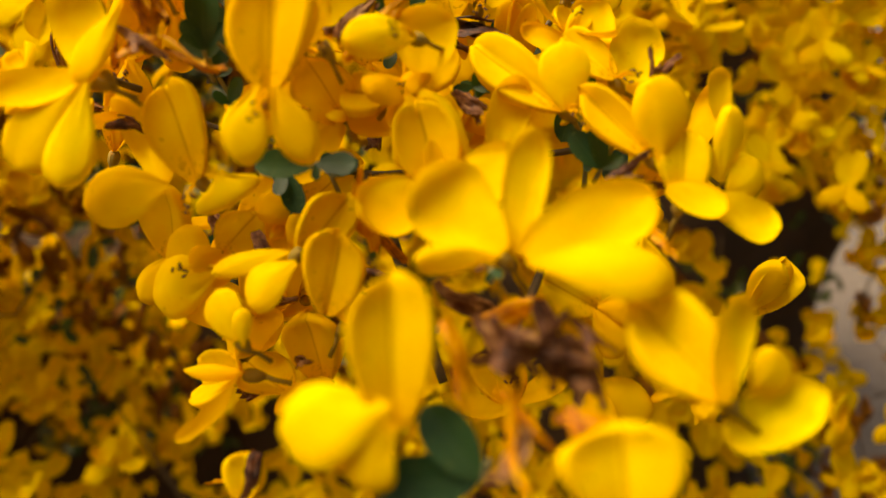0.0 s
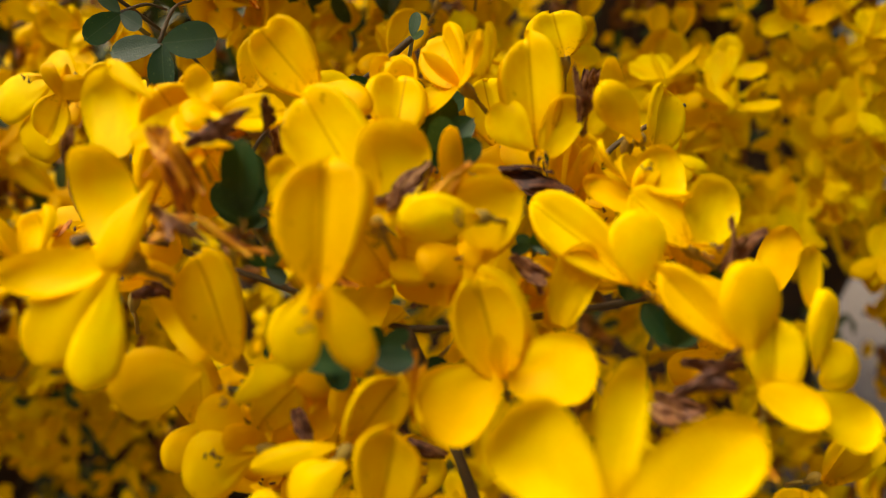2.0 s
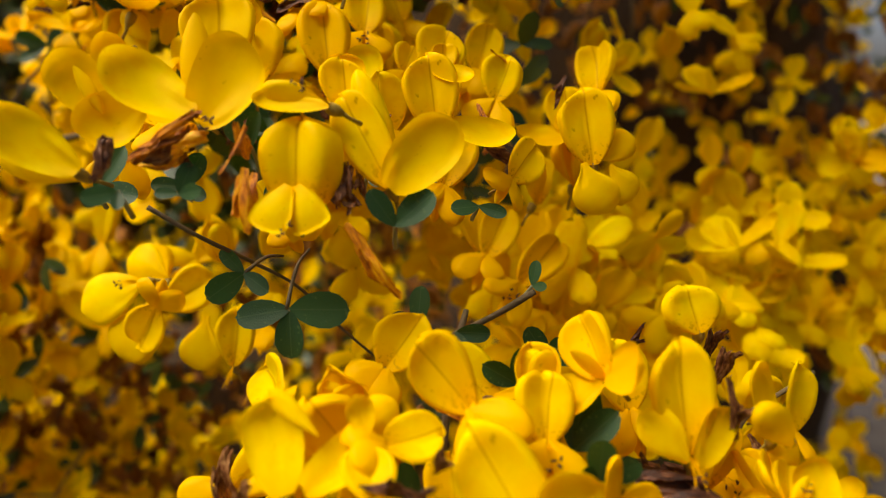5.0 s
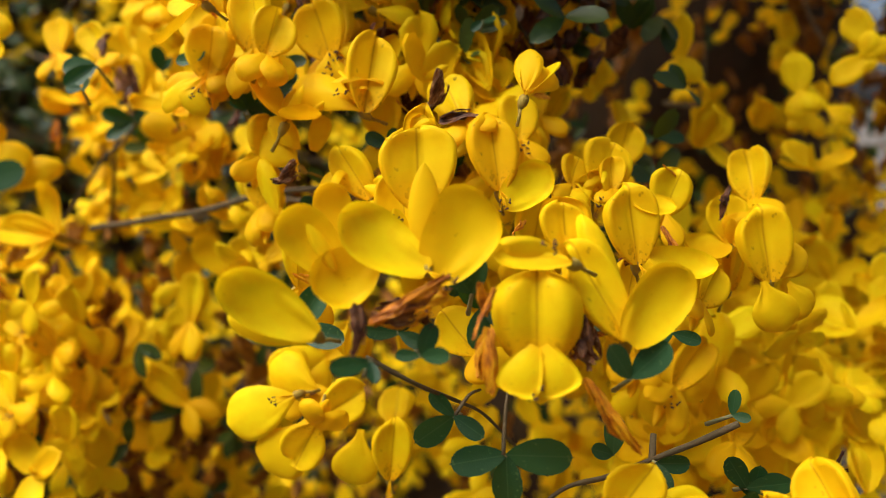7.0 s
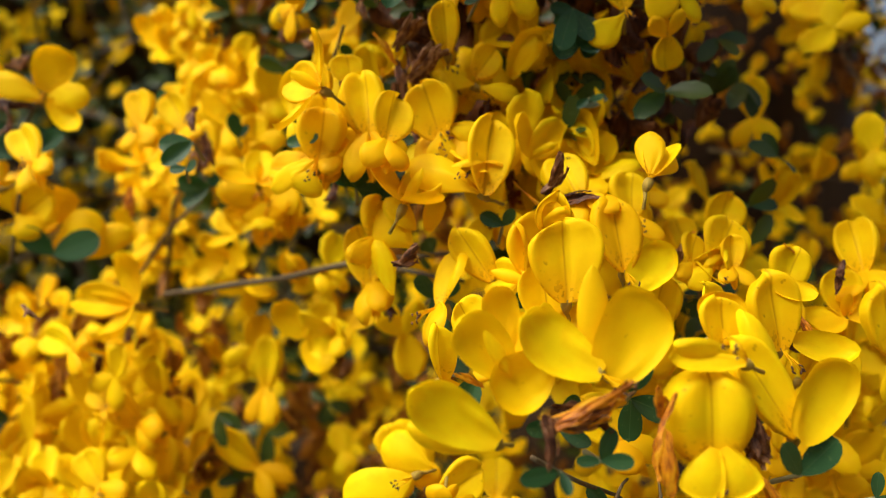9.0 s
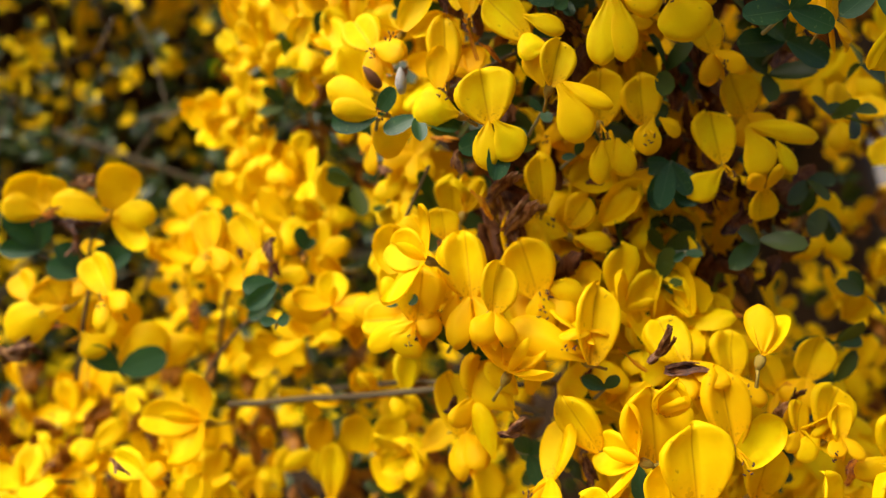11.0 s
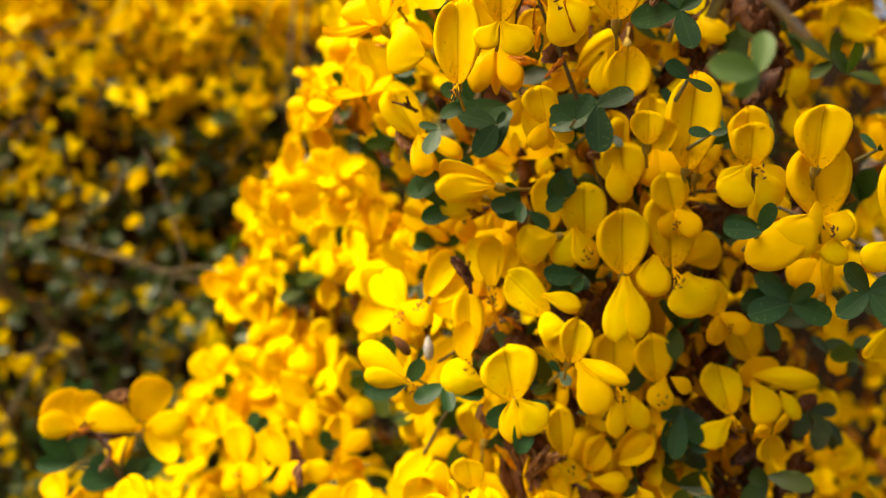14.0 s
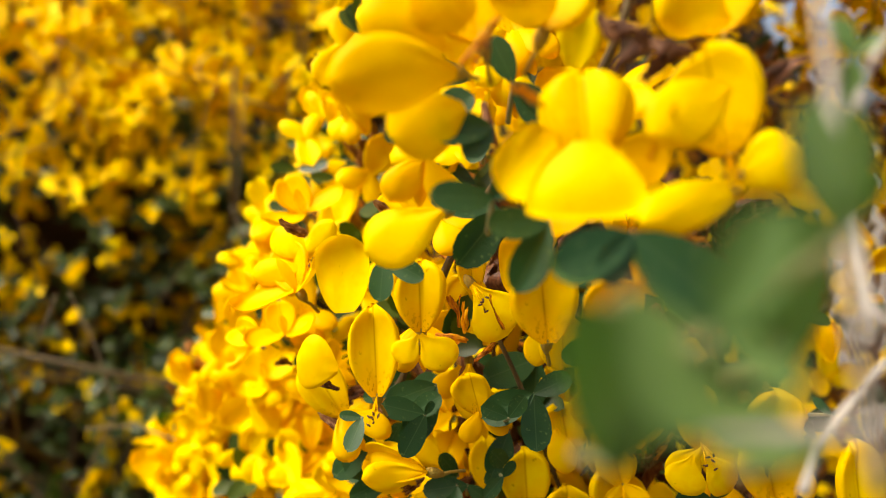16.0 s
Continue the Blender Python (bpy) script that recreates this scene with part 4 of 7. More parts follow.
    open_flower(b, (0.97, 11.21, 57.30), (-0.01, -0.96, 0.27), (-0.26, 0.26, 0.93),
                ("banner", (0.97, 11.21, 57.30), (-0.01, -0.96, 0.27), (-0.26, 0.26, 0.93), 0.71, 0.78))
    open_flower(b, (1.69, 10.29, 56.23), (0.55, -0.77, 0.32), (-0.39, 0.10, 0.92),
                ("wing", (1.69, 10.29, 56.23), (0.55, -0.77, 0.32), (-0.39, 0.10, 0.92), 1.06, 0.48))
    open_flower(b, (-0.37, 5.19, 52.49), (0.09, -0.95, 0.29), (-0.07, 0.29, 0.96),
                ("banner", (-0.37, 5.19, 52.49), (0.09, -0.95, 0.29), (-0.07, 0.29, 0.96), 1.26, 0.67),
                ("wing", (-0.40, 5.14, 52.70), (-0.32, -0.79, 0.52), (-0.92, 0.14, -0.36), 0.92, 0.64),
                ("wing", (-0.36, 5.11, 52.58), (-0.17, -0.96, 0.20), (-0.70, -0.02, -0.71), 0.60, 0.64))
    open_flower(b, (2.33, 5.62, 52.56), (-0.16, -0.83, 0.53), (-0.63, 0.50, 0.60),
                ("banner", (2.33, 5.62, 52.56), (-0.16, -0.83, 0.53), (-0.63, 0.50, 0.60), 1.18, 0.76),
                ("wing", (2.25, 5.52, 52.56), (0.42, -0.86, 0.27), (0.20, 0.38, 0.90), 0.90, 0.40),
                ("wing", (2.64, 5.92, 52.51), (0.34, -0.87, 0.36), (0.78, 0.47, 0.40), 0.49, 0.41),
                ("wing", (2.33, 5.55, 52.22), (0.30, -0.69, 0.66), (0.85, 0.51, 0.15), 1.20, 0.53))
    open_flower(b, (1.35, 4.77, 51.95), (0.00, -0.89, 0.45), (-0.05, 0.45, 0.89),
                ("banner", (1.35, 4.77, 51.95), (0.00, -0.89, 0.45), (-0.05, 0.45, 0.89), 0.76, 0.94))
    bloom(b, (-0.43, 9.00, 55.07), (0.45, -0.83, 0.33), (0.44, 0.52, 0.73), 1.05, 0)
    bloom(b, (-0.62, 8.93, 54.97), (-0.22, -0.88, 0.43), (-0.95, 0.29, 0.12), 0.70, 1)
    bloom(b, (1.54, 9.58, 55.72), (0.16, -0.75, 0.64), (0.41, 0.64, 0.65), 0.65, 2)
    bloom(b, (-1.21, 10.70, 56.48), (0.09, -0.91, 0.40), (-0.11, 0.40, 0.91), 0.88, 3)
    bloom(b, (-2.77, 8.93, 53.05), (0.18, -0.97, -0.17), (0.74, 0.02, 0.67), 0.71, 0)
    bloom(b, (-2.41, 8.33, 51.71), (-0.47, -0.68, 0.56), (-0.88, 0.39, -0.27), 1.12, 2)
    bloom(b, (-2.19, 7.25, 50.64), (0.14, -0.90, 0.42), (0.11, 0.44, 0.89), 0.57, 1)
    bloom(b, (-3.17, 9.59, 56.53), (0.01, -0.61, 0.79), (0.93, 0.29, 0.21), 0.75, 0)
    bloom(b, (-1.23, 10.11, 56.28), (0.17, -0.89, 0.42), (0.08, 0.44, 0.90), 0.94, 1)
    bloom(b, (-5.00, 8.82, 54.97), (-0.60, -0.71, 0.37), (-0.16, 0.56, 0.82), 0.71, 1)
    bloom(b, (-0.55, 9.46, 55.72), (0.07, -0.80, 0.59), (0.97, 0.20, 0.16), 0.65, 2)
    bloom(b, (-3.21, 8.89, 56.23), (-0.02, -0.51, 0.86), (-0.26, 0.83, 0.49), 0.70, 0)
    bloom(b, (-2.15, 9.95, 56.78), (-0.06, -0.96, 0.28), (-0.67, 0.25, 0.70), 1.08, 1, 0)
    bloom(b, (-4.54, 10.75, 56.48), (-0.74, -0.48, 0.46), (-0.43, 0.87, 0.23), 1.12, 0, 0)
    bloom(b, (2.21, 9.28, 54.77), (0.05, -0.76, 0.65), (0.14, 0.65, 0.75), 1.06, 0, 0)
    bloom(b, (2.12, 10.84, 56.06), (0.56, -0.81, 0.17), (0.25, 0.35, 0.90), 0.97, 0, 0)
    bloom(b, (3.35, 8.70, 51.46), (-0.79, -0.14, 0.60), (0.44, 0.56, 0.70), 1.00, 1, 0)
    bloom(b, (-3.58, 9.46, 52.83), (-0.31, -0.95, -0.10), (0.08, -0.13, 0.99), 1.09, 1, 0)
    bloom(b, (-2.88, 10.27, 53.19), (-0.33, -0.58, 0.75), (0.62, 0.47, 0.63), 1.00, 1, 0)
    bloom(b, (-5.02, 9.28, 54.59), (0.48, -0.51, 0.71), (0.08, 0.83, 0.55), 1.14, 2, 0)
    bloom(b, (-0.44, 10.56, 56.89), (-0.59, -0.80, 0.04), (-0.48, 0.39, 0.78), 1.01, 2, 0)
    bloom(b, (3.52, 10.38, 54.12), (-0.20, -0.69, 0.69), (-0.67, 0.61, 0.41), 1.08, 2, 0)
    bloom(b, (-1.76, 11.14, 56.38), (0.43, -0.83, 0.36), (-0.64, 0.00, 0.77), 1.08, 1, 0)
    bloom(b, (0.92, 9.07, 50.96), (-0.02, -0.79, 0.61), (-0.29, 0.59, 0.75), 0.96, 2, 0)
    bloom(b, (0.96, 10.76, 55.31), (0.49, -0.87, 0.02), (-0.04, -0.00, 1.00), 1.11, 3, 0)
    bloom(b, (-2.29, 9.92, 55.11), (-0.07, -0.74, 0.67), (-0.11, 0.67, 0.73), 1.15, 0, 0)
    bloom(b, (-1.20, 8.72, 52.21), (0.40, -0.70, 0.59), (0.43, 0.71, 0.56), 0.95, 2, 0)
    bloom(b, (2.69, 9.04, 52.38), (-0.17, -0.85, -0.50), (-0.30, -0.43, 0.85), 1.13, 3, 0)
    bloom(b, (-4.21, 10.02, 55.43), (0.51, -0.85, 0.13), (0.34, 0.34, 0.88), 1.05, 1, 0)
    bloom(b, (-3.24, 11.12, 56.85), (-0.29, -0.95, 0.15), (0.51, -0.02, 0.86), 0.92, 0, 0)
    bloom(b, (0.09, 9.19, 54.41), (-0.59, -0.37, 0.71), (0.09, 0.85, 0.52), 0.95, 3, 0)
    bloom(b, (1.68, 10.18, 55.28), (0.43, -0.43, 0.80), (-0.37, 0.73, 0.58), 0.90, 3, 0)
    bloom(b, (-4.76, 10.66, 54.18), (0.33, -0.74, 0.58), (0.01, 0.62, 0.78), 1.12, 3, 0)
    bloom(b, (-1.95, 8.75, 51.29), (-0.03, -0.43, 0.90), (-0.75, 0.60, 0.27), 1.05, 0, 0)
    bloom(b, (1.96, 8.85, 51.34), (0.05, -0.99, 0.15), (-0.57, 0.09, 0.82), 1.11, 1, 0)
    bloom(b, (0.86, 9.64, 54.66), (0.15, -0.98, 0.14), (0.86, 0.20, 0.47), 1.10, 0, 0)
    bloom(b, (-2.09, 10.24, 52.08), (-0.71, -0.64, 0.30), (-0.46, 0.74, 0.48), 1.13, 2, 0)
    bloom(b, (4.04, 9.44, 52.13), (0.22, -0.97, -0.06), (0.55, 0.07, 0.84), 0.93, 3, 0)
    bloom(b, (1.93, 8.76, 52.38), (-0.08, -0.98, 0.18), (-0.87, 0.16, 0.46), 0.88, 1, 0)
    leaf(b, (-2.95, 9.86, 55.22), (-3.07, 10.03, 56.16), (-3.34, 9.79, 55.76), (-2.76, 9.87, 55.32))
    leaf(b, (-0.80, 10.57, 55.95), (-0.65, 10.74, 56.82), (-0.29, 10.49, 56.51), (-0.83, 10.65, 56.33))
    leaf(b, (-0.67, 10.30, 55.59), (-0.57, 10.34, 55.80), (-0.75, 10.07, 55.31))
    leaf(b, (-2.92, 9.44, 55.44), (-3.25, 9.48, 55.64), (-2.68, 9.32, 55.72))
    leaf(b, (1.87, 8.73, 54.12), (1.52, 8.82, 54.55), (1.76, 8.68, 54.65), (2.13, 8.77, 54.28))
    leaf(b, (-1.95, 8.94, 54.08), (-1.75, 8.83, 53.57), (-1.98, 8.71, 53.81))
    leaf(b, (-1.37, 8.93, 54.02), (-1.04, 8.97, 54.21), (-1.41, 8.82, 54.31))
    leaf(b, (-0.79, 9.06, 53.71), (-0.39, 9.06, 53.71), (-0.72, 8.85, 53.50))
    leaf(b, (0.44, 9.73, 54.95), (0.23, 9.77, 55.15), (0.56, 9.60, 55.21))
    leaf(b, (-0.16, 7.97, 52.42), (-0.22, 8.02, 52.66), (-0.05, 7.81, 52.39))
    leaf(b, (0.29, 5.30, 52.01), (-0.16, 5.42, 52.58), (-0.55, 5.18, 52.03))
    leaf(b, (-1.39, 8.02, 54.25), (-2.06, 8.02, 54.25), (-0.94, 7.86, 54.27), (-1.39, 7.98, 54.07))
    leaf(b, (-2.68, 8.92, 55.62), (-2.91, 9.00, 56.01), (-2.50, 8.76, 55.67), (-2.95, 8.92, 55.62))
    leaf(b, (0.49, 7.29, 53.23), (0.43, 7.27, 53.11), (0.59, 7.13, 53.21))
    withered(b, (-3.22, 8.45, 55.60), (-3.47, 8.43, 56.48), 1)
    withered(b, (-3.12, 8.68, 55.76), (-3.46, 8.56, 56.11), 0)
    withered(b, (-2.78, 8.99, 56.26), (-3.30, 8.85, 56.52), 0)
    withered(b, (-3.13, 8.35, 55.61), (-3.45, 8.10, 55.41), 1)
    withered(b, (-3.14, 8.52, 55.47), (-2.35, 8.29, 55.33), 1)
    withered(b, (-1.14, 8.70, 55.38), (-0.36, 8.62, 55.98), 1)
    withered(b, (-0.95, 8.40, 53.47), (-0.80, 8.36, 54.27), 1)
    withered(b, (-0.45, 8.81, 52.97), (-1.03, 8.75, 53.67), 1)
    withered(b, (1.56, 7.78, 53.95), (2.24, 7.65, 54.31), 0)
    withered(b, (1.42, 8.33, 53.63), (1.73, 8.11, 53.59), 0)
    withered(b, (2.40, 8.80, 54.91), (2.54, 8.72, 55.51), 0)
    withered(b, (0.52, 7.70, 52.58), (-0.12, 7.56, 52.89), 0)
    withered(b, (0.33, 7.12, 52.72), (0.98, 6.97, 53.03), 1)
    withered(b, (-2.27, 8.80, 53.38), (-2.04, 8.53, 53.08), 0)
    withered(b, (1.25, 11.20, 56.61), (1.29, 11.12, 57.20), 0)
    withered(b, (0.83, 6.19, 52.87), (0.31, 5.94, 52.66), 0)
    withered(b, (0.86, 6.10, 52.91), (1.36, 5.82, 52.55), 0)
    withered(b, (0.64, 5.29, 52.45), (0.49, 5.00, 52.04), 0)
    withered(b, (0.07, 5.89, 52.88), (0.21, 5.60, 52.50), 1)
    withered(b, (0.89, 5.49, 52.45), (1.21, 5.27, 52.36), 1)
    withered(b, (-2.03, 7.46, 51.13), (-2.04, 7.20, 50.87), 0)
    withered(b, (2.11, 7.39, 53.68), (2.28, 7.11, 53.33), 1)
    withered(b, (0.39, 10.80, 55.59), (-0.15, 10.65, 55.85), 0)
    withered(b, (0.47, 10.81, 55.66), (1.07, 10.55, 55.43), 0)
    withered(b, (1.36, 11.90, 56.67), (1.39, 11.81, 57.24), 0)
    withered(b, (-1.94, 10.90, 56.54), (-1.58, 10.69, 56.50), 0)
    withered(b, (-2.85, 10.82, 56.04), (-2.83, 10.71, 56.50), 0)
    withered(b, (-5.25, 10.39, 55.21), (-5.27, 10.35, 56.08), 0)
    withered(b, (-4.12, 11.75, 59.27), (-3.63, 11.50, 59.03), 0)
    withered(b, (-3.90, 11.69, 58.97), (-3.55, 11.58, 59.46), 0)
    withered(b, (0.41, 6.04, 53.13), (0.54, 5.72, 52.55), 0)
    withered(b, (0.91, 6.17, 53.24), (1.03, 5.83, 52.60), 0)
    withered(b, (1.11, 6.11, 52.96), (1.43, 5.81, 52.48), 0)
    withered(b, (0.50, 5.35, 52.75), (0.66, 5.01, 52.12), 1)
    withered(b, (0.96, 5.42, 52.58), (1.19, 5.16, 52.32), 1)
    withered(b, (0.02, 5.85, 53.19), (0.20, 5.51, 52.54), 1)
    withered(b, (-3.21, 8.50, 56.27), (-2.58, 8.30, 56.55), 0)
    withered(b, (-3.53, 8.40, 56.48), (-3.04, 8.20, 55.67), 1)
    withered(b, (-3.29, 8.30, 56.44), (-3.38, 8.10, 56.08), 1)
    withered(b, (-3.55, 8.30, 55.71), (-3.06, 8.10, 55.32), 0)
    withered(b, (-3.04, 8.20, 55.61), (-2.46, 8.00, 55.35), 1)
    withered(b, (-0.11, 10.00, 55.92), (0.82, 9.80, 55.84), 0)
    withered(b, (1.92, 8.70, 53.96), (2.65, 8.50, 53.82), 0)
    withered(b, (1.64, 8.60, 53.61), (2.22, 8.40, 53.47), 0)
    withered(b, (2.35, 8.90, 54.92), (2.59, 8.70, 55.46), 0)
    withered(b, (1.02, 10.10, 56.32), (1.05, 9.90, 57.11), 0)
    withered(b, (-1.05, 8.70, 53.96), (-0.77, 8.50, 53.17), 1)
    withered(b, (-0.81, 9.00, 56.07), (-1.22, 8.80, 55.46), 0)
    withered(b, (0.11, 9.20, 55.01), (0.59, 9.00, 54.77), 0)
    withered(b, (0.60, 8.40, 54.32), (0.92, 8.20, 54.08), 0)
    withered(b, (-1.22, 9.30, 52.89), (-0.54, 9.10, 52.48), 0)
    withered(b, (-4.71, 9.10, 55.99), (-4.61, 8.90, 56.45), 0)
    withered(b, (-2.58, 9.20, 56.41), (-2.53, 9.00, 56.71), 0)
    leaf(b, (-2.81, 8.90, 55.50), (-2.74, 8.75, 56.33), (-3.00, 8.75, 55.82), (-2.51, 8.75, 55.79))
    leaf(b, (-0.65, 9.80, 55.97), (-0.67, 9.65, 56.56), (-0.89, 9.65, 56.15), (-0.22, 9.65, 56.26))
    leaf(b, (1.74, 9.00, 54.22), (1.53, 8.85, 54.57), (1.94, 8.85, 54.43), (1.75, 8.85, 54.07), (1.84, 8.85, 54.59))
    leaf(b, (-0.55, 9.30, 53.60), (-0.84, 9.15, 53.79), (-0.21, 9.15, 53.43), (-0.68, 9.15, 53.34), (-0.21, 9.15, 53.79))
    leaf(b, (-1.92, 9.20, 53.77), (-2.03, 9.05, 53.47), (-1.74, 9.05, 53.54), (-2.08, 9.05, 54.06))
    leaf(b, (0.37, 9.50, 55.08), (0.52, 9.35, 55.31), (0.12, 9.35, 55.04), (0.66, 9.35, 55.07))
    leaf(b, (-2.67, 9.30, 54.88), (-2.44, 9.15, 55.18), (-2.82, 9.15, 55.01), (-2.42, 9.15, 54.72))
    open_flower(b, (1.71, 10.00, 56.26), (0.07, -0.93, -0.37), (-0.62, -0.33, 0.71),
                ("wing", (1.71, 10.00, 56.26), (0.07, -0.93, -0.37), (-0.62, -0.33, 0.71), 0.92, 0.43))
    open_flower(b, (-0.30, 8.30, 55.60), (0.12, -0.98, 0.16), (-0.99, -0.12, 0.02),
                ("wing", (-0.30, 8.30, 55.60), (0.12, -0.98, 0.16), (-0.99, -0.12, 0.02), 0.81, 0.47),
                ("hollow_wing", (-0.22, 8.60, 55.23), (-0.07, -0.99, 0.13), (0.03, 0.13, 0.99), 0.76, 0.70))
    open_flower(b, (0.20, 8.60, 53.68), (-0.23, -0.97, 0.08), (0.34, 0.00, 0.94),
                ("hollow_wing", (0.20, 8.60, 53.68), (-0.23, -0.97, 0.08), (0.34, 0.00, 0.94), 0.58, 0.59),
                ("wing", (0.22, 8.50, 53.91), (-0.17, -0.92, 0.35), (0.98, -0.14, 0.10), 0.71, 0.43))
    withered(b, (0.26, 5.95, 53.18), (0.84, 5.75, 52.81), 0)
    withered(b, (0.55, 5.90, 52.72), (1.12, 5.70, 53.12), 0)
    withered(b, (0.80, 6.00, 52.99), (1.33, 5.80, 52.59), 0)
    withered(b, (0.39, 5.80, 53.21), (0.66, 5.60, 52.65), 0)
    withered(b, (0.43, 5.50, 52.69), (0.80, 5.30, 52.20), 1)
    withered(b, (0.99, 5.60, 52.47), (1.37, 5.40, 52.37), 1)
    withered(b, (0.05, 5.80, 53.08), (0.30, 5.60, 52.57), 1)
    withered(b, (1.06, 5.90, 53.17), (1.27, 5.70, 52.95), 0)


def leafy_branch():
    b = branch(-3.0, 12.5, 46.0, "broom branch with open yellow flowers and blue-green clover-like leaves")
    stem(b, 0.50, (-1.11, 12.24, 57.60), (-1.82, 12.59, 57.06), (-2.75, 12.86, 56.53), (-3.49, 13.05, 56.18), (-4.22, 13.42, 55.19))
    stem(b, 0.32, (-6.41, 11.82, 58.90), (-5.75, 11.93, 58.46), (-5.19, 12.44, 58.00), (-4.69, 13.15, 57.46), (-4.03, 13.59, 56.60), (-3.47, 13.97, 55.96))
    stem(b, 0.30, (-4.60, 11.75, 57.49), (-4.51, 12.16, 58.00), (-4.40, 12.59, 58.16))
    stem(b, 0.30, (-5.22, 12.09, 57.93), (-5.00, 12.41, 58.08), (-4.80, 12.70, 58.04))
    open_flower(b, (-3.13, 11.28, 59.23), (0.02, -0.93, 0.36), (-0.46, 0.31, 0.83),
                ("banner", (-3.13, 11.28, 59.23), (0.02, -0.93, 0.36), (-0.46, 0.31, 0.83), 1.48, 0.67),
                ("wing", (-3.15, 11.18, 59.23), (0.19, -0.94, 0.27), (0.67, 0.33, 0.67), 1.23, 0.76),
                ("wing", (-3.07, 11.58, 59.22), (0.10, -0.98, 0.19), (-0.31, 0.15, 0.94), 1.62, 0.40))
    open_flower(b, (-3.88, 11.23, 60.26), (-0.06, -0.85, 0.52), (-0.99, 0.10, 0.05),
                ("wing", (-3.88, 11.23, 60.26), (-0.06, -0.85, 0.52), (-0.99, 0.10, 0.05), 0.96, 0.29),
                ("wing", (-3.93, 11.39, 60.30), (-0.07, -0.94, -0.32), (-0.98, -0.00, 0.20), 0.82, 0.33))
    open_flower(b, (-3.74, 12.01, 60.13), (0.02, -0.98, 0.19), (-0.08, 0.19, 0.98),
                ("banner", (-3.74, 12.01, 60.13), (0.02, -0.98, 0.19), (-0.08, 0.19, 0.98), 0.80, 0.61))
    open_flower(b, (-2.51, 12.79, 59.86), (0.02, -0.98, 0.19), (-0.12, 0.19, 0.97),
                ("banner", (-2.51, 12.79, 59.86), (0.02, -0.98, 0.19), (-0.12, 0.19, 0.97), 1.22, 0.80),
                ("wing", (-2.58, 12.97, 60.74), (-0.05, -0.75, 0.66), (0.99, -0.11, -0.05), 0.61, 0.34),
                ("wing", (-2.34, 12.81, 60.00), (0.10, -0.85, 0.51), (0.97, -0.03, -0.25), 0.97, 0.47))
    open_flower(b, (-5.57, 14.56, 60.50), (-0.07, -0.98, 0.19), (-0.06, 0.20, 0.98),
                ("banner", (-5.57, 14.56, 60.50), (-0.07, -0.98, 0.19), (-0.06, 0.20, 0.98), 1.33, 1.20))
    open_flower(b, (-4.28, 14.52, 60.74), (0.02, -0.96, 0.28), (-0.11, 0.27, 0.96),
                ("banner", (-4.28, 14.52, 60.74), (0.02, -0.96, 0.28), (-0.11, 0.27, 0.96), 1.38, 0.85),
                ("wing", (-4.25, 14.37, 60.54), (0.11, -0.93, 0.36), (0.80, 0.29, 0.53), 1.00, 0.66))
    open_flower(b, (0.02, 13.73, 59.32), (-0.07, -0.98, 0.19), (-0.13, 0.20, 0.97),
                ("banner", (0.02, 13.73, 59.32), (-0.07, -0.98, 0.19), (-0.13, 0.20, 0.97), 1.30, 0.89),
                ("wing", (-0.16, 13.65, 59.36), (-0.07, -0.98, 0.19), (0.34, -0.21, -0.92), 0.89, 0.72),
                ("wing", (0.07, 13.74, 59.41), (0.19, -0.92, 0.35), (0.82, 0.35, 0.45), 0.87, 0.50),
                ("wing", (0.29, 13.71, 59.32), (0.19, -0.96, 0.19), (0.58, -0.04, -0.81), 0.70, 0.55))
    open_flower(b, (-6.54, 15.45, 62.03), (-0.22, -0.83, 0.51), (-0.81, 0.45, 0.37),
                ("wing", (-6.54, 15.45, 62.03), (-0.22, -0.83, 0.51), (-0.81, 0.45, 0.37), 1.54, 0.69),
                ("banner", (-6.49, 15.33, 61.99), (0.19, -0.94, 0.27), (0.15, 0.30, 0.94), 1.46, 0.84))
    open_flower(b, (-7.72, 15.85, 61.05), (-0.24, -0.95, 0.19), (-0.70, 0.31, 0.64),
                ("wing", (-7.72, 15.85, 61.05), (-0.24, -0.95, 0.19), (-0.70, 0.31, 0.64), 0.93, 0.75),
                ("wing", (-7.65, 15.80, 61.35), (-0.07, -0.93, 0.36), (-0.61, 0.32, 0.72), 0.78, 0.42),
                ("wing", (-7.42, 15.88, 61.31), (0.10, -0.98, 0.19), (0.28, 0.21, 0.94), 0.65, 0.36),
                ("wing", (-8.08, 15.71, 60.21), (-0.41, -0.90, 0.18), (-0.22, 0.29, 0.93), 1.04, 0.40))
    open_flower(b, (-6.41, 15.04, 60.56), (-0.24, -0.95, 0.19), (-0.52, 0.29, 0.81),
                ("banner", (-6.41, 15.04, 60.56), (-0.24, -0.95, 0.19), (-0.52, 0.29, 0.81), 1.16, 0.63))
    open_flower(b, (-7.83, 15.07, 57.07), (-0.24, -0.90, 0.36), (-0.91, 0.07, -0.41),
                ("wing", (-7.83, 15.07, 57.07), (-0.24, -0.90, 0.36), (-0.91, 0.07, -0.41), 1.37, 0.92),
                ("wing", (-7.58, 14.96, 56.63), (-0.16, -0.97, 0.19), (-0.61, -0.06, -0.79), 1.22, 0.96),
                ("banner", (-7.41, 14.96, 56.66), (0.10, -0.98, 0.19), (0.87, 0.18, 0.46), 1.03, 0.78),
                ("wing", (-7.46, 15.34, 57.05), (-0.24, -0.90, 0.36), (-0.82, 0.38, 0.42), 1.08, 0.72))
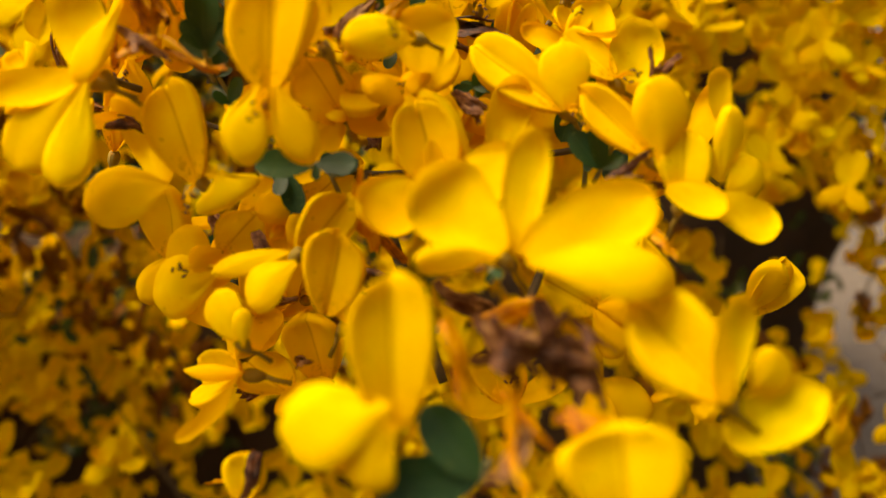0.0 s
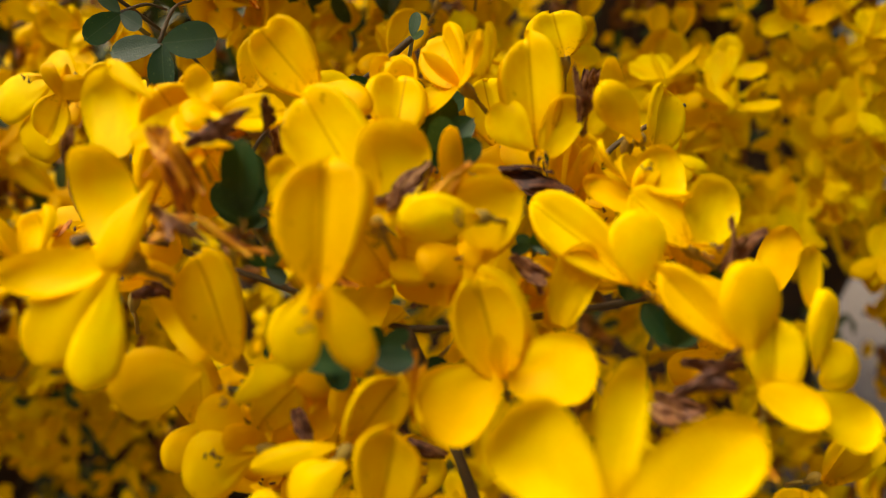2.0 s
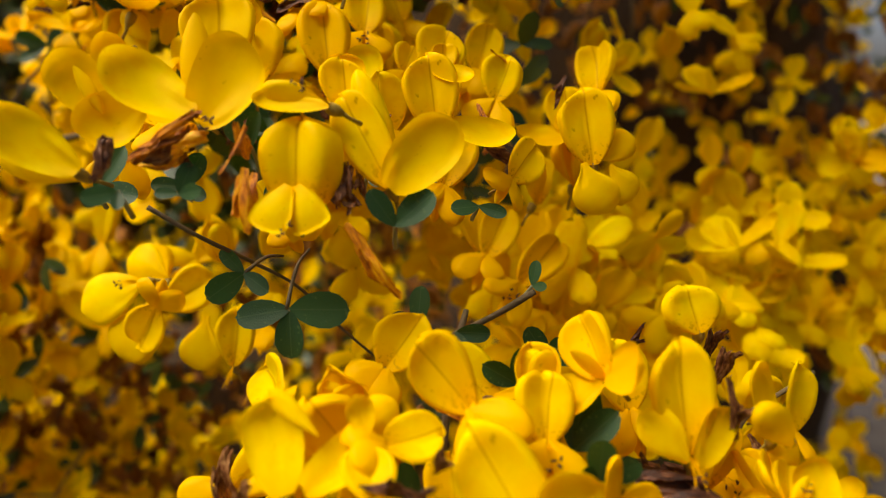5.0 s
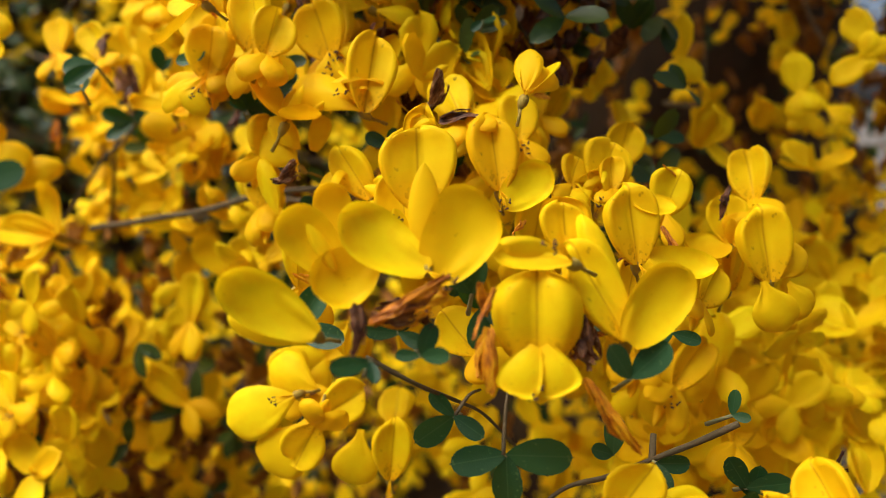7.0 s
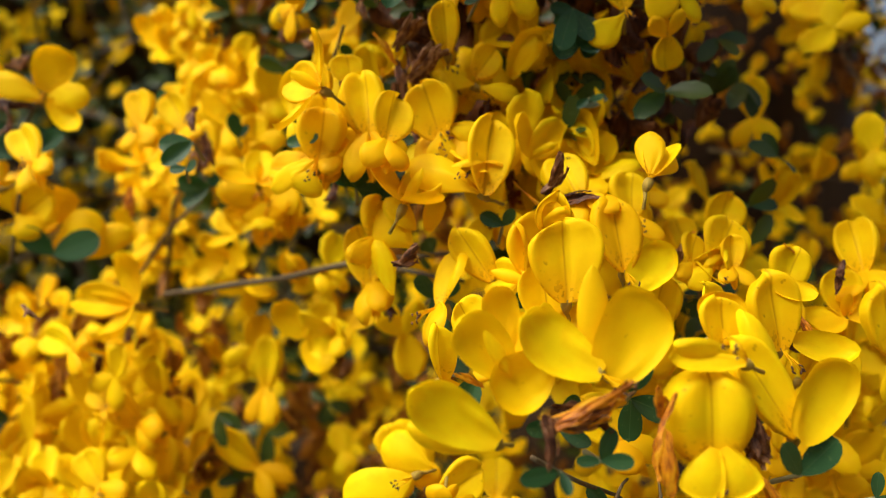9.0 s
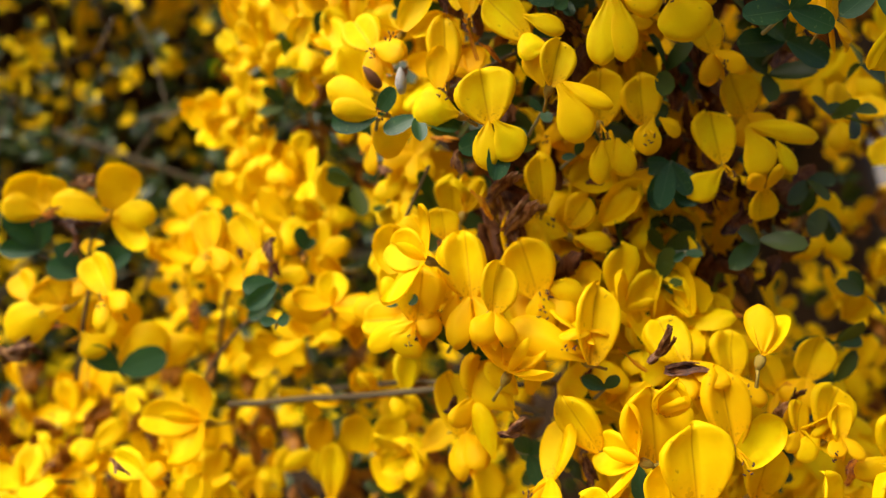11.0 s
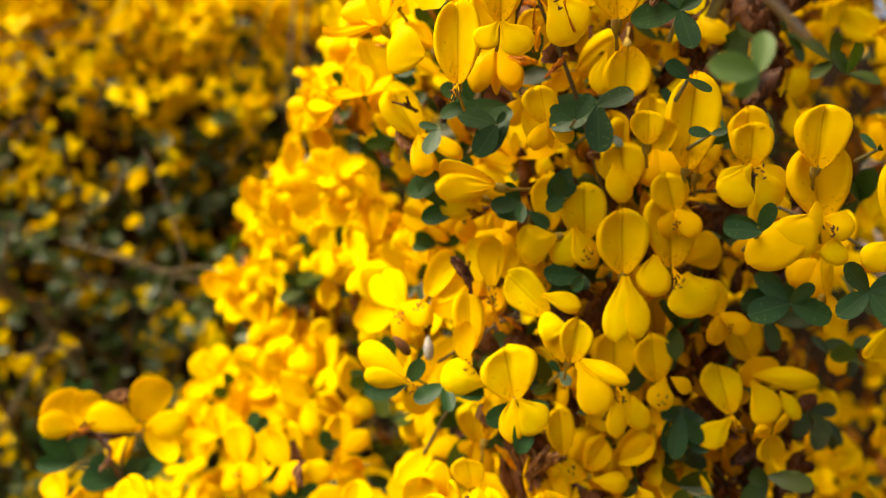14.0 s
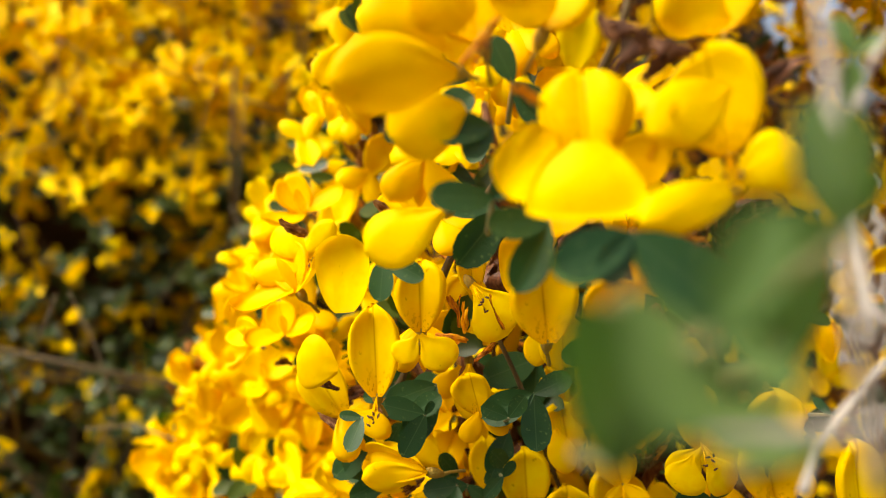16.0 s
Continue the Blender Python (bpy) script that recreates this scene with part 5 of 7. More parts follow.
    open_flower(b, (-2.58, 14.69, 60.67), (0.11, -0.96, 0.28), (0.33, 0.29, 0.90),
                ("banner", (-2.58, 14.69, 60.67), (0.11, -0.96, 0.28), (0.33, 0.29, 0.90), 0.98, 0.87),
                ("wing", (-2.67, 14.72, 60.78), (-0.06, -0.85, 0.52), (-0.77, -0.29, -0.57), 0.64, 0.38))
    open_flower(b, (-6.15, 14.66, 55.60), (0.02, -0.98, 0.19), (0.10, 0.19, 0.98),
                ("banner", (-6.15, 14.66, 55.60), (0.02, -0.98, 0.19), (0.10, 0.19, 0.98), 1.16, 0.70),
                ("wing", (-6.64, 14.87, 56.48), (-0.16, -0.97, 0.19), (-0.21, -0.16, -0.97), 1.02, 0.80))
    bloom(b, (-7.12, 17.23, 63.08), (-0.06, -0.94, 0.33), (-0.19, 0.33, 0.92), 1.50, 1)
    bloom(b, (-7.38, 14.47, 56.79), (-0.15, -0.98, -0.09), (-0.48, 0.16, -0.87), 0.99, 0)
    bloom(b, (-1.37, 13.17, 59.12), (0.44, -0.87, 0.22), (0.58, 0.46, 0.67), 0.80, 0)
    bloom(b, (-3.77, 15.65, 61.49), (0.11, -0.93, 0.35), (0.13, 0.36, 0.92), 0.92, 1)
    bloom(b, (-3.05, 14.75, 60.78), (0.34, -0.89, 0.29), (0.34, 0.41, 0.85), 0.62, 1)
    bloom(b, (-0.94, 15.07, 56.98), (0.10, -0.86, 0.51), (0.61, 0.46, 0.65), 1.27, 1)
    bloom(b, (-1.56, 15.22, 57.49), (-0.07, -0.92, 0.38), (0.39, 0.33, 0.86), 1.14, 0)
    bloom(b, (0.41, 15.24, 55.73), (0.12, -0.78, 0.61), (0.47, 0.58, 0.66), 1.26, 1)
    bloom(b, (-8.45, 16.75, 60.17), (-0.39, -0.79, 0.47), (-0.20, 0.57, 0.79), 1.34, 0)
    bloom(b, (-0.20, 14.79, 59.75), (-0.27, -0.95, 0.13), (-0.12, 0.17, 0.98), 0.89, 2, 0)
    bloom(b, (-8.13, 15.51, 62.90), (0.37, -0.87, 0.31), (0.18, 0.40, 0.90), 0.98, 0, 0)
    bloom(b, (-5.60, 14.47, 61.42), (-0.30, -0.81, -0.50), (0.13, -0.55, 0.82), 0.87, 3, 0)
    bloom(b, (-2.14, 15.19, 60.69), (0.48, -0.88, 0.00), (-0.87, -0.47, 0.15), 0.99, 3, 0)
    bloom(b, (0.36, 15.16, 60.42), (-0.63, -0.59, 0.51), (0.04, 0.64, 0.77), 1.14, 1, 0)
    bloom(b, (-1.51, 14.54, 60.31), (-0.24, -0.97, 0.09), (0.39, -0.01, 0.92), 0.85, 1, 0)
    bloom(b, (-4.83, 15.31, 61.90), (-0.18, -0.76, 0.63), (-0.31, 0.65, 0.70), 1.04, 1, 0)
    bloom(b, (-6.54, 15.78, 62.45), (0.16, -0.28, 0.95), (-0.12, 0.95, 0.30), 0.90, 0, 0)
    bloom(b, (-7.32, 14.81, 60.20), (-0.90, -0.28, 0.34), (0.20, 0.42, 0.88), 1.11, 1, 0)
    bloom(b, (-3.90, 14.53, 62.29), (0.05, -0.52, 0.85), (0.50, 0.75, 0.43), 1.01, 3, 0)
    bloom(b, (-7.88, 15.56, 61.85), (-0.17, -0.63, 0.76), (0.70, 0.46, 0.55), 1.12, 2, 0)
    bloom(b, (-8.37, 16.15, 61.15), (0.47, -0.88, 0.05), (0.29, 0.21, 0.93), 0.88, 1, 0)
    bloom(b, (-3.68, 14.81, 59.58), (-0.11, -0.93, -0.34), (0.16, -0.35, 0.92), 1.14, 1, 0)
    bloom(b, (-5.97, 14.36, 60.68), (-0.79, -0.46, 0.40), (-0.53, 0.84, -0.07), 0.95, 2, 0)
    leaf(b, (-4.56, 11.75, 57.49), (-5.31, 11.78, 57.36), (-3.72, 11.50, 57.55), (-4.54, 11.62, 56.82))
    leaf(b, (-5.24, 12.09, 57.92), (-5.77, 12.05, 57.55), (-4.86, 11.82, 57.72), (-5.57, 12.17, 58.24))
    leaf(b, (-6.32, 10.69, 59.24), (-6.79, 10.70, 59.15), (-6.27, 10.48, 59.06))
    leaf(b, (-5.73, 11.04, 59.17), (-6.04, 11.07, 59.18), (-5.39, 10.85, 59.24), (-5.57, 11.11, 59.55))
    leaf(b, (-2.23, 12.40, 56.95), (-1.72, 12.36, 56.93), (-2.11, 12.11, 56.63))
    leaf(b, (-1.10, 12.45, 57.64), (-1.04, 12.52, 58.01), (-0.92, 12.23, 57.67))
    leaf(b, (-5.02, 11.91, 59.70), (-5.35, 12.01, 60.06), (-4.89, 11.80, 60.17))
    leaf(b, (-3.49, 12.13, 59.29), (-3.06, 12.14, 59.48), (-3.20, 11.89, 59.20))
    leaf(b, (-0.73, 12.38, 56.35), (-0.98, 12.48, 56.77), (-0.71, 12.26, 56.91))
    leaf(b, (-1.88, 12.94, 58.76), (-1.46, 12.88, 58.64), (-2.30, 12.74, 58.75))
    leaf(b, (-3.08, 11.23, 58.74), (-2.58, 11.30, 59.16), (-3.40, 11.13, 59.21))
    leaf(b, (-5.98, 12.06, 59.14), (-6.44, 12.07, 59.18), (-5.62, 11.83, 59.02), (-5.75, 12.14, 59.60))
    leaf(b, (-7.42, 12.57, 59.03), (-7.02, 12.68, 59.66), (-6.71, 12.33, 58.97))
    leaf(b, (-2.80, 12.63, 56.99), (-2.75, 12.74, 57.57), (-3.18, 12.45, 57.18))
    withered(b, (-6.30, 11.35, 59.51), (-5.41, 11.17, 59.93), 1)
    withered(b, (-6.23, 11.48, 59.65), (-5.48, 11.24, 59.74), 0)
    withered(b, (-6.41, 10.82, 59.87), (-6.41, 10.52, 59.40), 0)
    withered(b, (-4.92, 11.27, 59.58), (-5.01, 11.14, 59.93), 1)
    withered(b, (-4.87, 11.34, 59.41), (-4.87, 11.01, 58.80), 1)
    withered(b, (-3.81, 11.42, 59.21), (-3.52, 11.16, 59.00), 0)
    withered(b, (-3.57, 11.56, 59.46), (-3.52, 11.27, 59.03), 0)
    withered(b, (-5.37, 15.70, 61.69), (-5.96, 15.62, 62.08), 1)
    withered(b, (-4.75, 15.94, 62.08), (-5.06, 15.86, 62.57), 0)
    withered(b, (-1.16, 14.63, 60.87), (-1.61, 14.50, 61.08), 1)
    withered(b, (-1.88, 13.64, 60.27), (-1.70, 13.33, 59.80), 1)
    withered(b, (-0.27, 14.85, 60.75), (-0.56, 14.58, 60.30), 0)
    withered(b, (-8.09, 15.32, 60.85), (-7.49, 15.14, 61.15), 0)
    open_flower(b, (-4.31, 11.10, 59.01), (-0.20, -0.96, 0.21), (0.02, 0.21, 0.98),
                ("hood", (-4.31, 11.10, 59.01), (-0.20, -0.96, 0.21), (0.02, 0.21, 0.98), 1.17, 1.09),
                ("skirt", (-4.37, 10.97, 59.29), (-0.15, -0.91, 0.39), (-0.44, -0.30, -0.85), 0.64, 0.50),
                ("skirt", (-4.26, 10.97, 59.29), (-0.18, -0.95, 0.26), (0.36, -0.31, -0.88), 0.62, 0.50),
                ("keel", (-4.32, 10.90, 59.22), (-0.20, -0.94, 0.27), (-0.01, -0.28, -0.96), 0.62, 0.30))
    open_flower(b, (-5.63, 11.40, 60.13), (0.19, -0.98, 0.08), (-0.84, -0.12, 0.53),
                ("hollow_wing", (-5.63, 11.40, 60.13), (0.26, -0.78, 0.57), (-0.84, 0.14, 0.53), 1.25, 0.78),
                ("hollow_wing", (-5.59, 11.45, 60.05), (-0.15, -0.98, 0.11), (0.60, 0.00, 0.80), 1.20, 0.91),
                ("keel", (-5.65, 11.60, 60.16), (-0.05, -1.00, 0.04), (0.00, 0.04, 1.00), 1.26, 0.40))
    open_flower(b, (-6.72, 11.60, 60.10), (0.22, -0.98, 0.05), (-0.62, -0.10, 0.77),
                ("hollow_wing", (-6.72, 11.60, 60.10), (0.22, -0.98, 0.05), (-0.62, -0.10, 0.77), 1.01, 0.63),
                ("wing", (-6.71, 11.90, 60.33), (0.08, -0.99, 0.13), (-0.16, 0.12, 0.98), 0.85, 0.46),
                ("hollow_wing", (-6.26, 11.50, 60.32), (0.10, -0.96, 0.25), (-0.81, -0.23, -0.54), 0.87, 0.72),
                ("keel", (-6.75, 11.45, 60.14), (0.19, -0.98, 0.02), (-0.47, -0.08, 0.88), 0.66, 0.18))
    open_flower(b, (-6.97, 11.10, 59.43), (0.25, -0.95, 0.19), (-0.78, -0.08, 0.63),
                ("wing", (-6.97, 11.10, 59.43), (0.05, -0.95, 0.30), (-0.80, -0.10, 0.60), 1.30, 0.64),
                ("wing", (-6.98, 11.25, 59.33), (0.04, -0.94, 0.32), (-0.96, 0.05, 0.27), 1.10, 0.42))
    open_flower(b, (-5.67, 12.90, 60.67), (-0.04, -0.97, 0.24), (-0.02, 0.24, 0.97),
                ("banner", (-5.67, 12.90, 60.67), (-0.04, -0.97, 0.24), (-0.02, 0.24, 0.97), 1.25, 1.06))
    open_flower(b, (-3.71, 12.00, 60.23), (-0.23, -0.97, 0.11), (-0.12, 0.14, 0.98),
                ("hollow_wing", (-3.71, 12.00, 60.23), (-0.23, -0.97, 0.11), (-0.12, 0.14, 0.98), 0.73, 0.60))
    withered(b, (-6.33, 11.10, 59.55), (-5.40, 10.90, 60.03), 1)
    withered(b, (-6.30, 11.20, 59.63), (-5.56, 11.00, 59.84), 0)
    withered(b, (-4.86, 11.00, 60.00), (-5.05, 10.80, 59.45), 1)
    withered(b, (-4.93, 11.10, 59.49), (-4.89, 10.90, 58.70), 1)
    withered(b, (-3.70, 11.10, 58.79), (-3.17, 10.90, 57.85), 1)
    withered(b, (-3.72, 11.30, 59.55), (-3.64, 11.10, 59.03), 0)


def lower_branch():
    b = branch(-8.0, 19.0, 48.0, "yellow-flowered broom branch reaching over the lower shrub")
    stem(b, 0.80, (-12.78, 23.01, 58.74), (-10.50, 21.89, 59.37), (-8.45, 20.27, 59.90), (-6.49, 18.54, 59.79))
    bloom(b, (-9.24, 16.74, 62.71), (-0.37, -0.91, 0.21), (-0.01, 0.23, 0.97), 1.20, 0, 0)
    bloom(b, (-8.40, 16.10, 63.00), (-0.16, -0.95, 0.28), (-0.05, 0.29, 0.95), 1.35, 1, 0)
    bloom(b, (-6.97, 16.90, 63.07), (-0.23, -0.91, 0.36), (-0.18, 0.40, 0.90), 1.39, 1, 0)
    bloom(b, (-9.42, 17.03, 62.50), (-0.26, -0.70, 0.67), (-0.95, 0.32, -0.05), 1.01, 1, 0)
    bloom(b, (-5.83, 17.57, 63.40), (0.23, -0.89, 0.40), (0.40, 0.46, 0.79), 0.64, 2, 0)
    bloom(b, (-13.69, 20.80, 63.24), (-0.30, -0.89, 0.35), (-0.14, 0.41, 0.90), 1.03, 1, 0)
    bloom(b, (-12.65, 20.69, 63.16), (-0.36, -0.89, 0.28), (-0.43, 0.42, 0.80), 1.09, 0, 0)
    bloom(b, (-15.73, 19.84, 62.48), (-0.28, -0.82, 0.50), (-0.42, 0.58, 0.70), 1.28, 1, 0)
    bloom(b, (-14.67, 19.81, 56.86), (-0.29, -0.70, 0.65), (-0.62, 0.65, 0.43), 0.76, 1, 0)
    bloom(b, (-13.41, 20.50, 55.65), (0.15, -0.93, 0.34), (0.17, 0.36, 0.92), 1.14, 1, 0)
    bloom(b, (-15.41, 20.09, 58.17), (-0.44, -0.80, 0.41), (-0.79, 0.56, 0.25), 1.24, 1, 0)
    bloom(b, (-13.90, 19.67, 56.46), (-0.28, -0.92, 0.27), (-0.80, 0.37, 0.46), 1.32, 0, 0)
    bloom(b, (-14.47, 18.54, 55.54), (-0.20, -0.92, 0.34), (-0.58, 0.39, 0.71), 0.98, 1, 0)
    bloom(b, (-14.28, 21.14, 58.94), (0.02, -0.87, 0.49), (-0.98, 0.07, 0.17), 1.70, 2, 0)
    bloom(b, (-11.32, 21.48, 56.49), (-0.33, -0.92, 0.23), (0.04, 0.23, 0.97), 1.47, 1, 0)
    bloom(b, (-9.43, 22.59, 58.08), (-0.07, -0.95, 0.30), (-0.67, 0.27, 0.69), 0.87, 1, 0)
    bloom(b, (-11.70, 22.11, 54.02), (0.07, -0.95, 0.30), (-0.78, 0.13, 0.61), 1.54, 1, 0)
    leaf(b, (-7.81, 16.25, 62.40), (-8.22, 16.24, 62.11), (-7.48, 15.91, 62.12))
    leaf(b, (-6.10, 15.72, 61.40), (-6.50, 15.79, 61.60), (-5.94, 15.50, 61.72))
    leaf(b, (-3.99, 17.15, 64.96), (-4.28, 17.08, 64.38), (-4.19, 16.86, 64.82))
    leaf(b, (-7.47, 15.48, 59.25), (-7.06, 15.48, 59.44), (-6.81, 15.10, 58.93))
    leaf(b, (-11.91, 17.44, 62.42), (-12.23, 17.47, 62.42), (-11.63, 17.15, 62.53))
    withered(b, (-5.50, 15.26, 61.98), (-5.05, 15.15, 62.79), 0)
    withered(b, (-5.22, 15.22, 61.93), (-4.60, 14.98, 62.03), 0)
    withered(b, (-12.16, 19.81, 63.65), (-12.37, 19.52, 63.04), 0)
    withered(b, (-15.15, 17.41, 59.89), (-14.85, 17.13, 59.62), 0)


def hanging_branch():
    b = branch(-4.0, 16.0, 50.0, "tall broom branch dense with yellow flowers and dark green leaves")
    stem(b, 0.90, (-13.88, 22.12, 58.96), (-11.21, 20.91, 59.47), (-8.61, 19.22, 60.17), (-6.21, 18.51, 60.44))
    stem(b, 0.45, (-9.47, 19.31, 63.77), (-9.10, 18.90, 64.62), (-8.88, 18.55, 65.18))
    stem(b, 0.45, (-2.96, 17.98, 63.03), (-4.78, 18.19, 65.76), (-5.90, 18.44, 67.89), (-6.95, 18.87, 69.97), (-7.51, 18.83, 71.95))
    stem(b, 0.45, (-5.90, 18.44, 67.89), (-7.74, 18.00, 67.08), (-9.23, 17.84, 66.27))
    stem(b, 0.45, (-4.78, 18.19, 65.76), (-3.04, 17.96, 65.48), (-2.23, 17.63, 65.27))
    stem(b, 0.45, (-5.90, 18.44, 67.89), (-3.88, 17.65, 69.49), (-2.24, 16.15, 68.86), (-1.53, 15.58, 68.34))
    stem(b, 0.45, (-5.51, 17.55, 68.16), (-6.75, 16.70, 71.52), (-7.46, 16.37, 73.07), (-7.87, 15.61, 74.72))
    stem(b, 0.70, (-8.56, 17.43, 70.86), (-7.57, 16.52, 73.31), (-6.88, 14.44, 74.94), (-6.46, 12.91, 75.57), (-6.09, 12.35, 76.66))
    stem(b, 0.40, (-7.22, 7.96, 73.08), (-7.44, 7.89, 73.92), (-7.29, 8.13, 74.53), (-7.20, 8.41, 75.34), bark=PALE_BARK, label="pale grey stem")
    stem(b, 0.28, (-7.58, 7.57, 73.56), (-7.86, 7.71, 73.52), (-8.21, 7.77, 73.55), bark=PALE_BARK, label="pale grey stem")
    stem(b, 0.40, (-6.27, 9.16, 73.41), (-6.05, 9.64, 74.35), (-5.92, 9.69, 74.99), (-5.55, 9.87, 75.39), bark=PALE_BARK, label="pale grey stem")
    stem(b, 0.50, (-5.92, 10.36, 71.79), (-5.65, 10.37, 72.33), (-4.93, 10.60, 72.75), bark=PALE_BARK, label="pale grey stem")
    stem(b, 0.35, (-6.50, 10.15, 71.37), (-7.47, 9.51, 71.75), (-8.25, 9.43, 71.98), bark=PALE_BARK, label="pale grey stem")
    open_flower(b, (-8.07, 16.05, 66.03), (-0.11, -0.98, 0.15), (-0.15, 0.17, 0.97),
                ("banner", (-8.07, 16.05, 66.03), (-0.11, -0.98, 0.15), (-0.15, 0.17, 0.97), 1.00, 1.02),
                ("wing", (-8.10, 15.96, 66.08), (-0.28, -0.95, 0.15), (-0.18, -0.10, -0.98), 0.80, 0.43),
                ("wing", (-8.03, 15.90, 66.11), (0.07, -0.99, 0.14), (0.57, -0.08, -0.82), 0.76, 0.62))
    open_flower(b, (-6.52, 16.80, 68.73), (-0.11, -0.98, 0.15), (0.04, 0.15, 0.99),
                ("banner", (-6.52, 16.80, 68.73), (-0.11, -0.98, 0.15), (0.04, 0.15, 0.99), 1.10, 0.85),
                ("wing", (-6.75, 16.71, 68.98), (-0.36, -0.92, 0.15), (-0.48, 0.04, -0.88), 0.77, 0.56),
                ("wing", (-6.76, 16.67, 69.03), (0.15, -0.98, 0.14), (0.34, -0.08, -0.94), 0.87, 0.52))
    open_flower(b, (-7.05, 17.19, 68.91), (-0.44, -0.88, 0.15), (0.00, 0.17, 0.99),
                ("banner", (-7.05, 17.19, 68.91), (-0.44, -0.88, 0.15), (0.00, 0.17, 0.99), 1.14, 0.64))
    open_flower(b, (-5.99, 16.25, 68.16), (-0.11, -0.98, 0.15), (0.03, 0.15, 0.99),
                ("banner", (-5.99, 16.25, 68.16), (-0.11, -0.98, 0.15), (0.03, 0.15, 0.99), 1.22, 0.91),
                ("wing", (-6.04, 16.10, 68.14), (-0.25, -0.96, 0.15), (-0.12, -0.13, -0.98), 1.19, 0.55),
                ("wing", (-5.97, 16.09, 68.14), (0.03, -0.99, 0.15), (0.19, -0.14, -0.97), 1.14, 0.52),
                ("keel", (-5.99, 16.14, 68.13), (-0.11, -0.98, 0.15), (0.07, -0.16, -0.98), 0.86, 0.25))
    open_flower(b, (-5.07, 16.26, 68.23), (-0.02, -0.99, 0.15), (0.03, 0.15, 0.99),
                ("banner", (-5.07, 16.26, 68.23), (-0.02, -0.99, 0.15), (0.03, 0.15, 0.99), 1.34, 0.95),
                ("wing", (-4.93, 16.03, 68.15), (0.06, -1.00, -0.03), (0.29, 0.04, -0.96), 0.87, 0.96),
                ("wing", (-5.43, 16.14, 68.49), (-0.28, -0.95, 0.15), (-0.17, -0.11, -0.98), 0.75, 0.59))
    open_flower(b, (-7.09, 16.68, 68.83), (-0.28, -0.95, 0.15), (-0.94, 0.23, -0.26),
                ("wing", (-7.09, 16.68, 68.83), (-0.28, -0.95, 0.15), (-0.94, 0.23, -0.26), 0.76, 0.72))
    open_flower(b, (-7.33, 16.49, 67.44), (-0.28, -0.95, 0.15), (-0.65, 0.30, 0.69),
                ("banner", (-7.33, 16.49, 67.44), (-0.28, -0.95, 0.15), (-0.65, 0.30, 0.69), 1.10, 0.68),
                ("wing", (-7.43, 16.46, 67.82), (0.07, -0.95, 0.31), (0.94, -0.04, -0.33), 0.76, 0.36))
    open_flower(b, (-7.01, 16.13, 66.62), (0.07, -0.99, 0.14), (0.22, 0.16, 0.96),
                ("banner", (-7.01, 16.13, 66.62), (0.07, -0.99, 0.14), (0.22, 0.16, 0.96), 0.84, 0.63),
                ("wing", (-7.08, 16.13, 67.28), (-0.25, -0.84, 0.48), (-0.96, 0.29, 0.02), 0.50, 0.51),
                ("wing", (-7.14, 16.14, 66.63), (-0.44, -0.88, 0.15), (-0.29, 0.30, 0.91), 0.68, 0.41),
                ("wing", (-6.95, 15.97, 66.66), (-0.11, -0.98, 0.15), (0.42, -0.18, -0.89), 1.05, 0.62),
                ("wing", (-6.84, 16.02, 66.70), (0.08, -0.88, 0.47), (0.84, -0.20, -0.51), 0.93, 0.35),
                ("keel", (-6.89, 16.01, 66.65), (-0.02, -0.97, 0.23), (0.67, -0.18, -0.72), 0.72, 0.31))
    open_flower(b, (-8.72, 16.84, 66.75), (-0.19, -0.97, 0.15), (0.02, 0.15, 0.99),
                ("banner", (-8.72, 16.84, 66.75), (-0.19, -0.97, 0.15), (0.02, 0.15, 0.99), 1.22, 0.59),
                ("wing", (-8.85, 16.64, 66.65), (-0.11, -0.98, 0.15), (-0.05, 0.16, 0.99), 0.71, 0.40))
    open_flower(b, (-8.33, 17.33, 69.55), (-0.44, -0.88, 0.15), (-0.82, 0.47, 0.34),
                ("wing", (-8.33, 17.33, 69.55), (-0.44, -0.88, 0.15), (-0.82, 0.47, 0.34), 1.06, 0.60),
                ("wing", (-8.35, 17.20, 69.36), (-0.28, -0.94, -0.19), (-0.96, 0.27, 0.08), 0.83, 0.49),
                ("wing", (-7.87, 17.28, 69.52), (-0.28, -0.95, 0.15), (-0.65, 0.30, 0.69), 0.88, 0.57))
    open_flower(b, (-9.89, 17.00, 66.28), (-0.44, -0.88, 0.15), (-0.77, 0.46, 0.44),
                ("wing", (-9.89, 17.00, 66.28), (-0.44, -0.88, 0.15), (-0.77, 0.46, 0.44), 1.14, 0.56),
                ("wing", (-9.89, 16.89, 66.22), (-0.28, -0.94, -0.19), (-0.96, 0.25, 0.15), 0.85, 0.43))
    open_flower(b, (-8.53, 16.53, 66.19), (-0.11, -0.98, 0.15), (-0.95, 0.15, 0.27),
                ("wing", (-8.53, 16.53, 66.19), (-0.11, -0.98, 0.15), (-0.95, 0.15, 0.27), 0.81, 0.69))
    open_flower(b, (-9.27, 17.09, 65.97), (-0.28, -0.96, -0.02), (-0.89, 0.27, -0.37),
                ("wing", (-9.27, 17.09, 65.97), (-0.28, -0.96, -0.02), (-0.89, 0.27, -0.37), 0.86, 0.65))
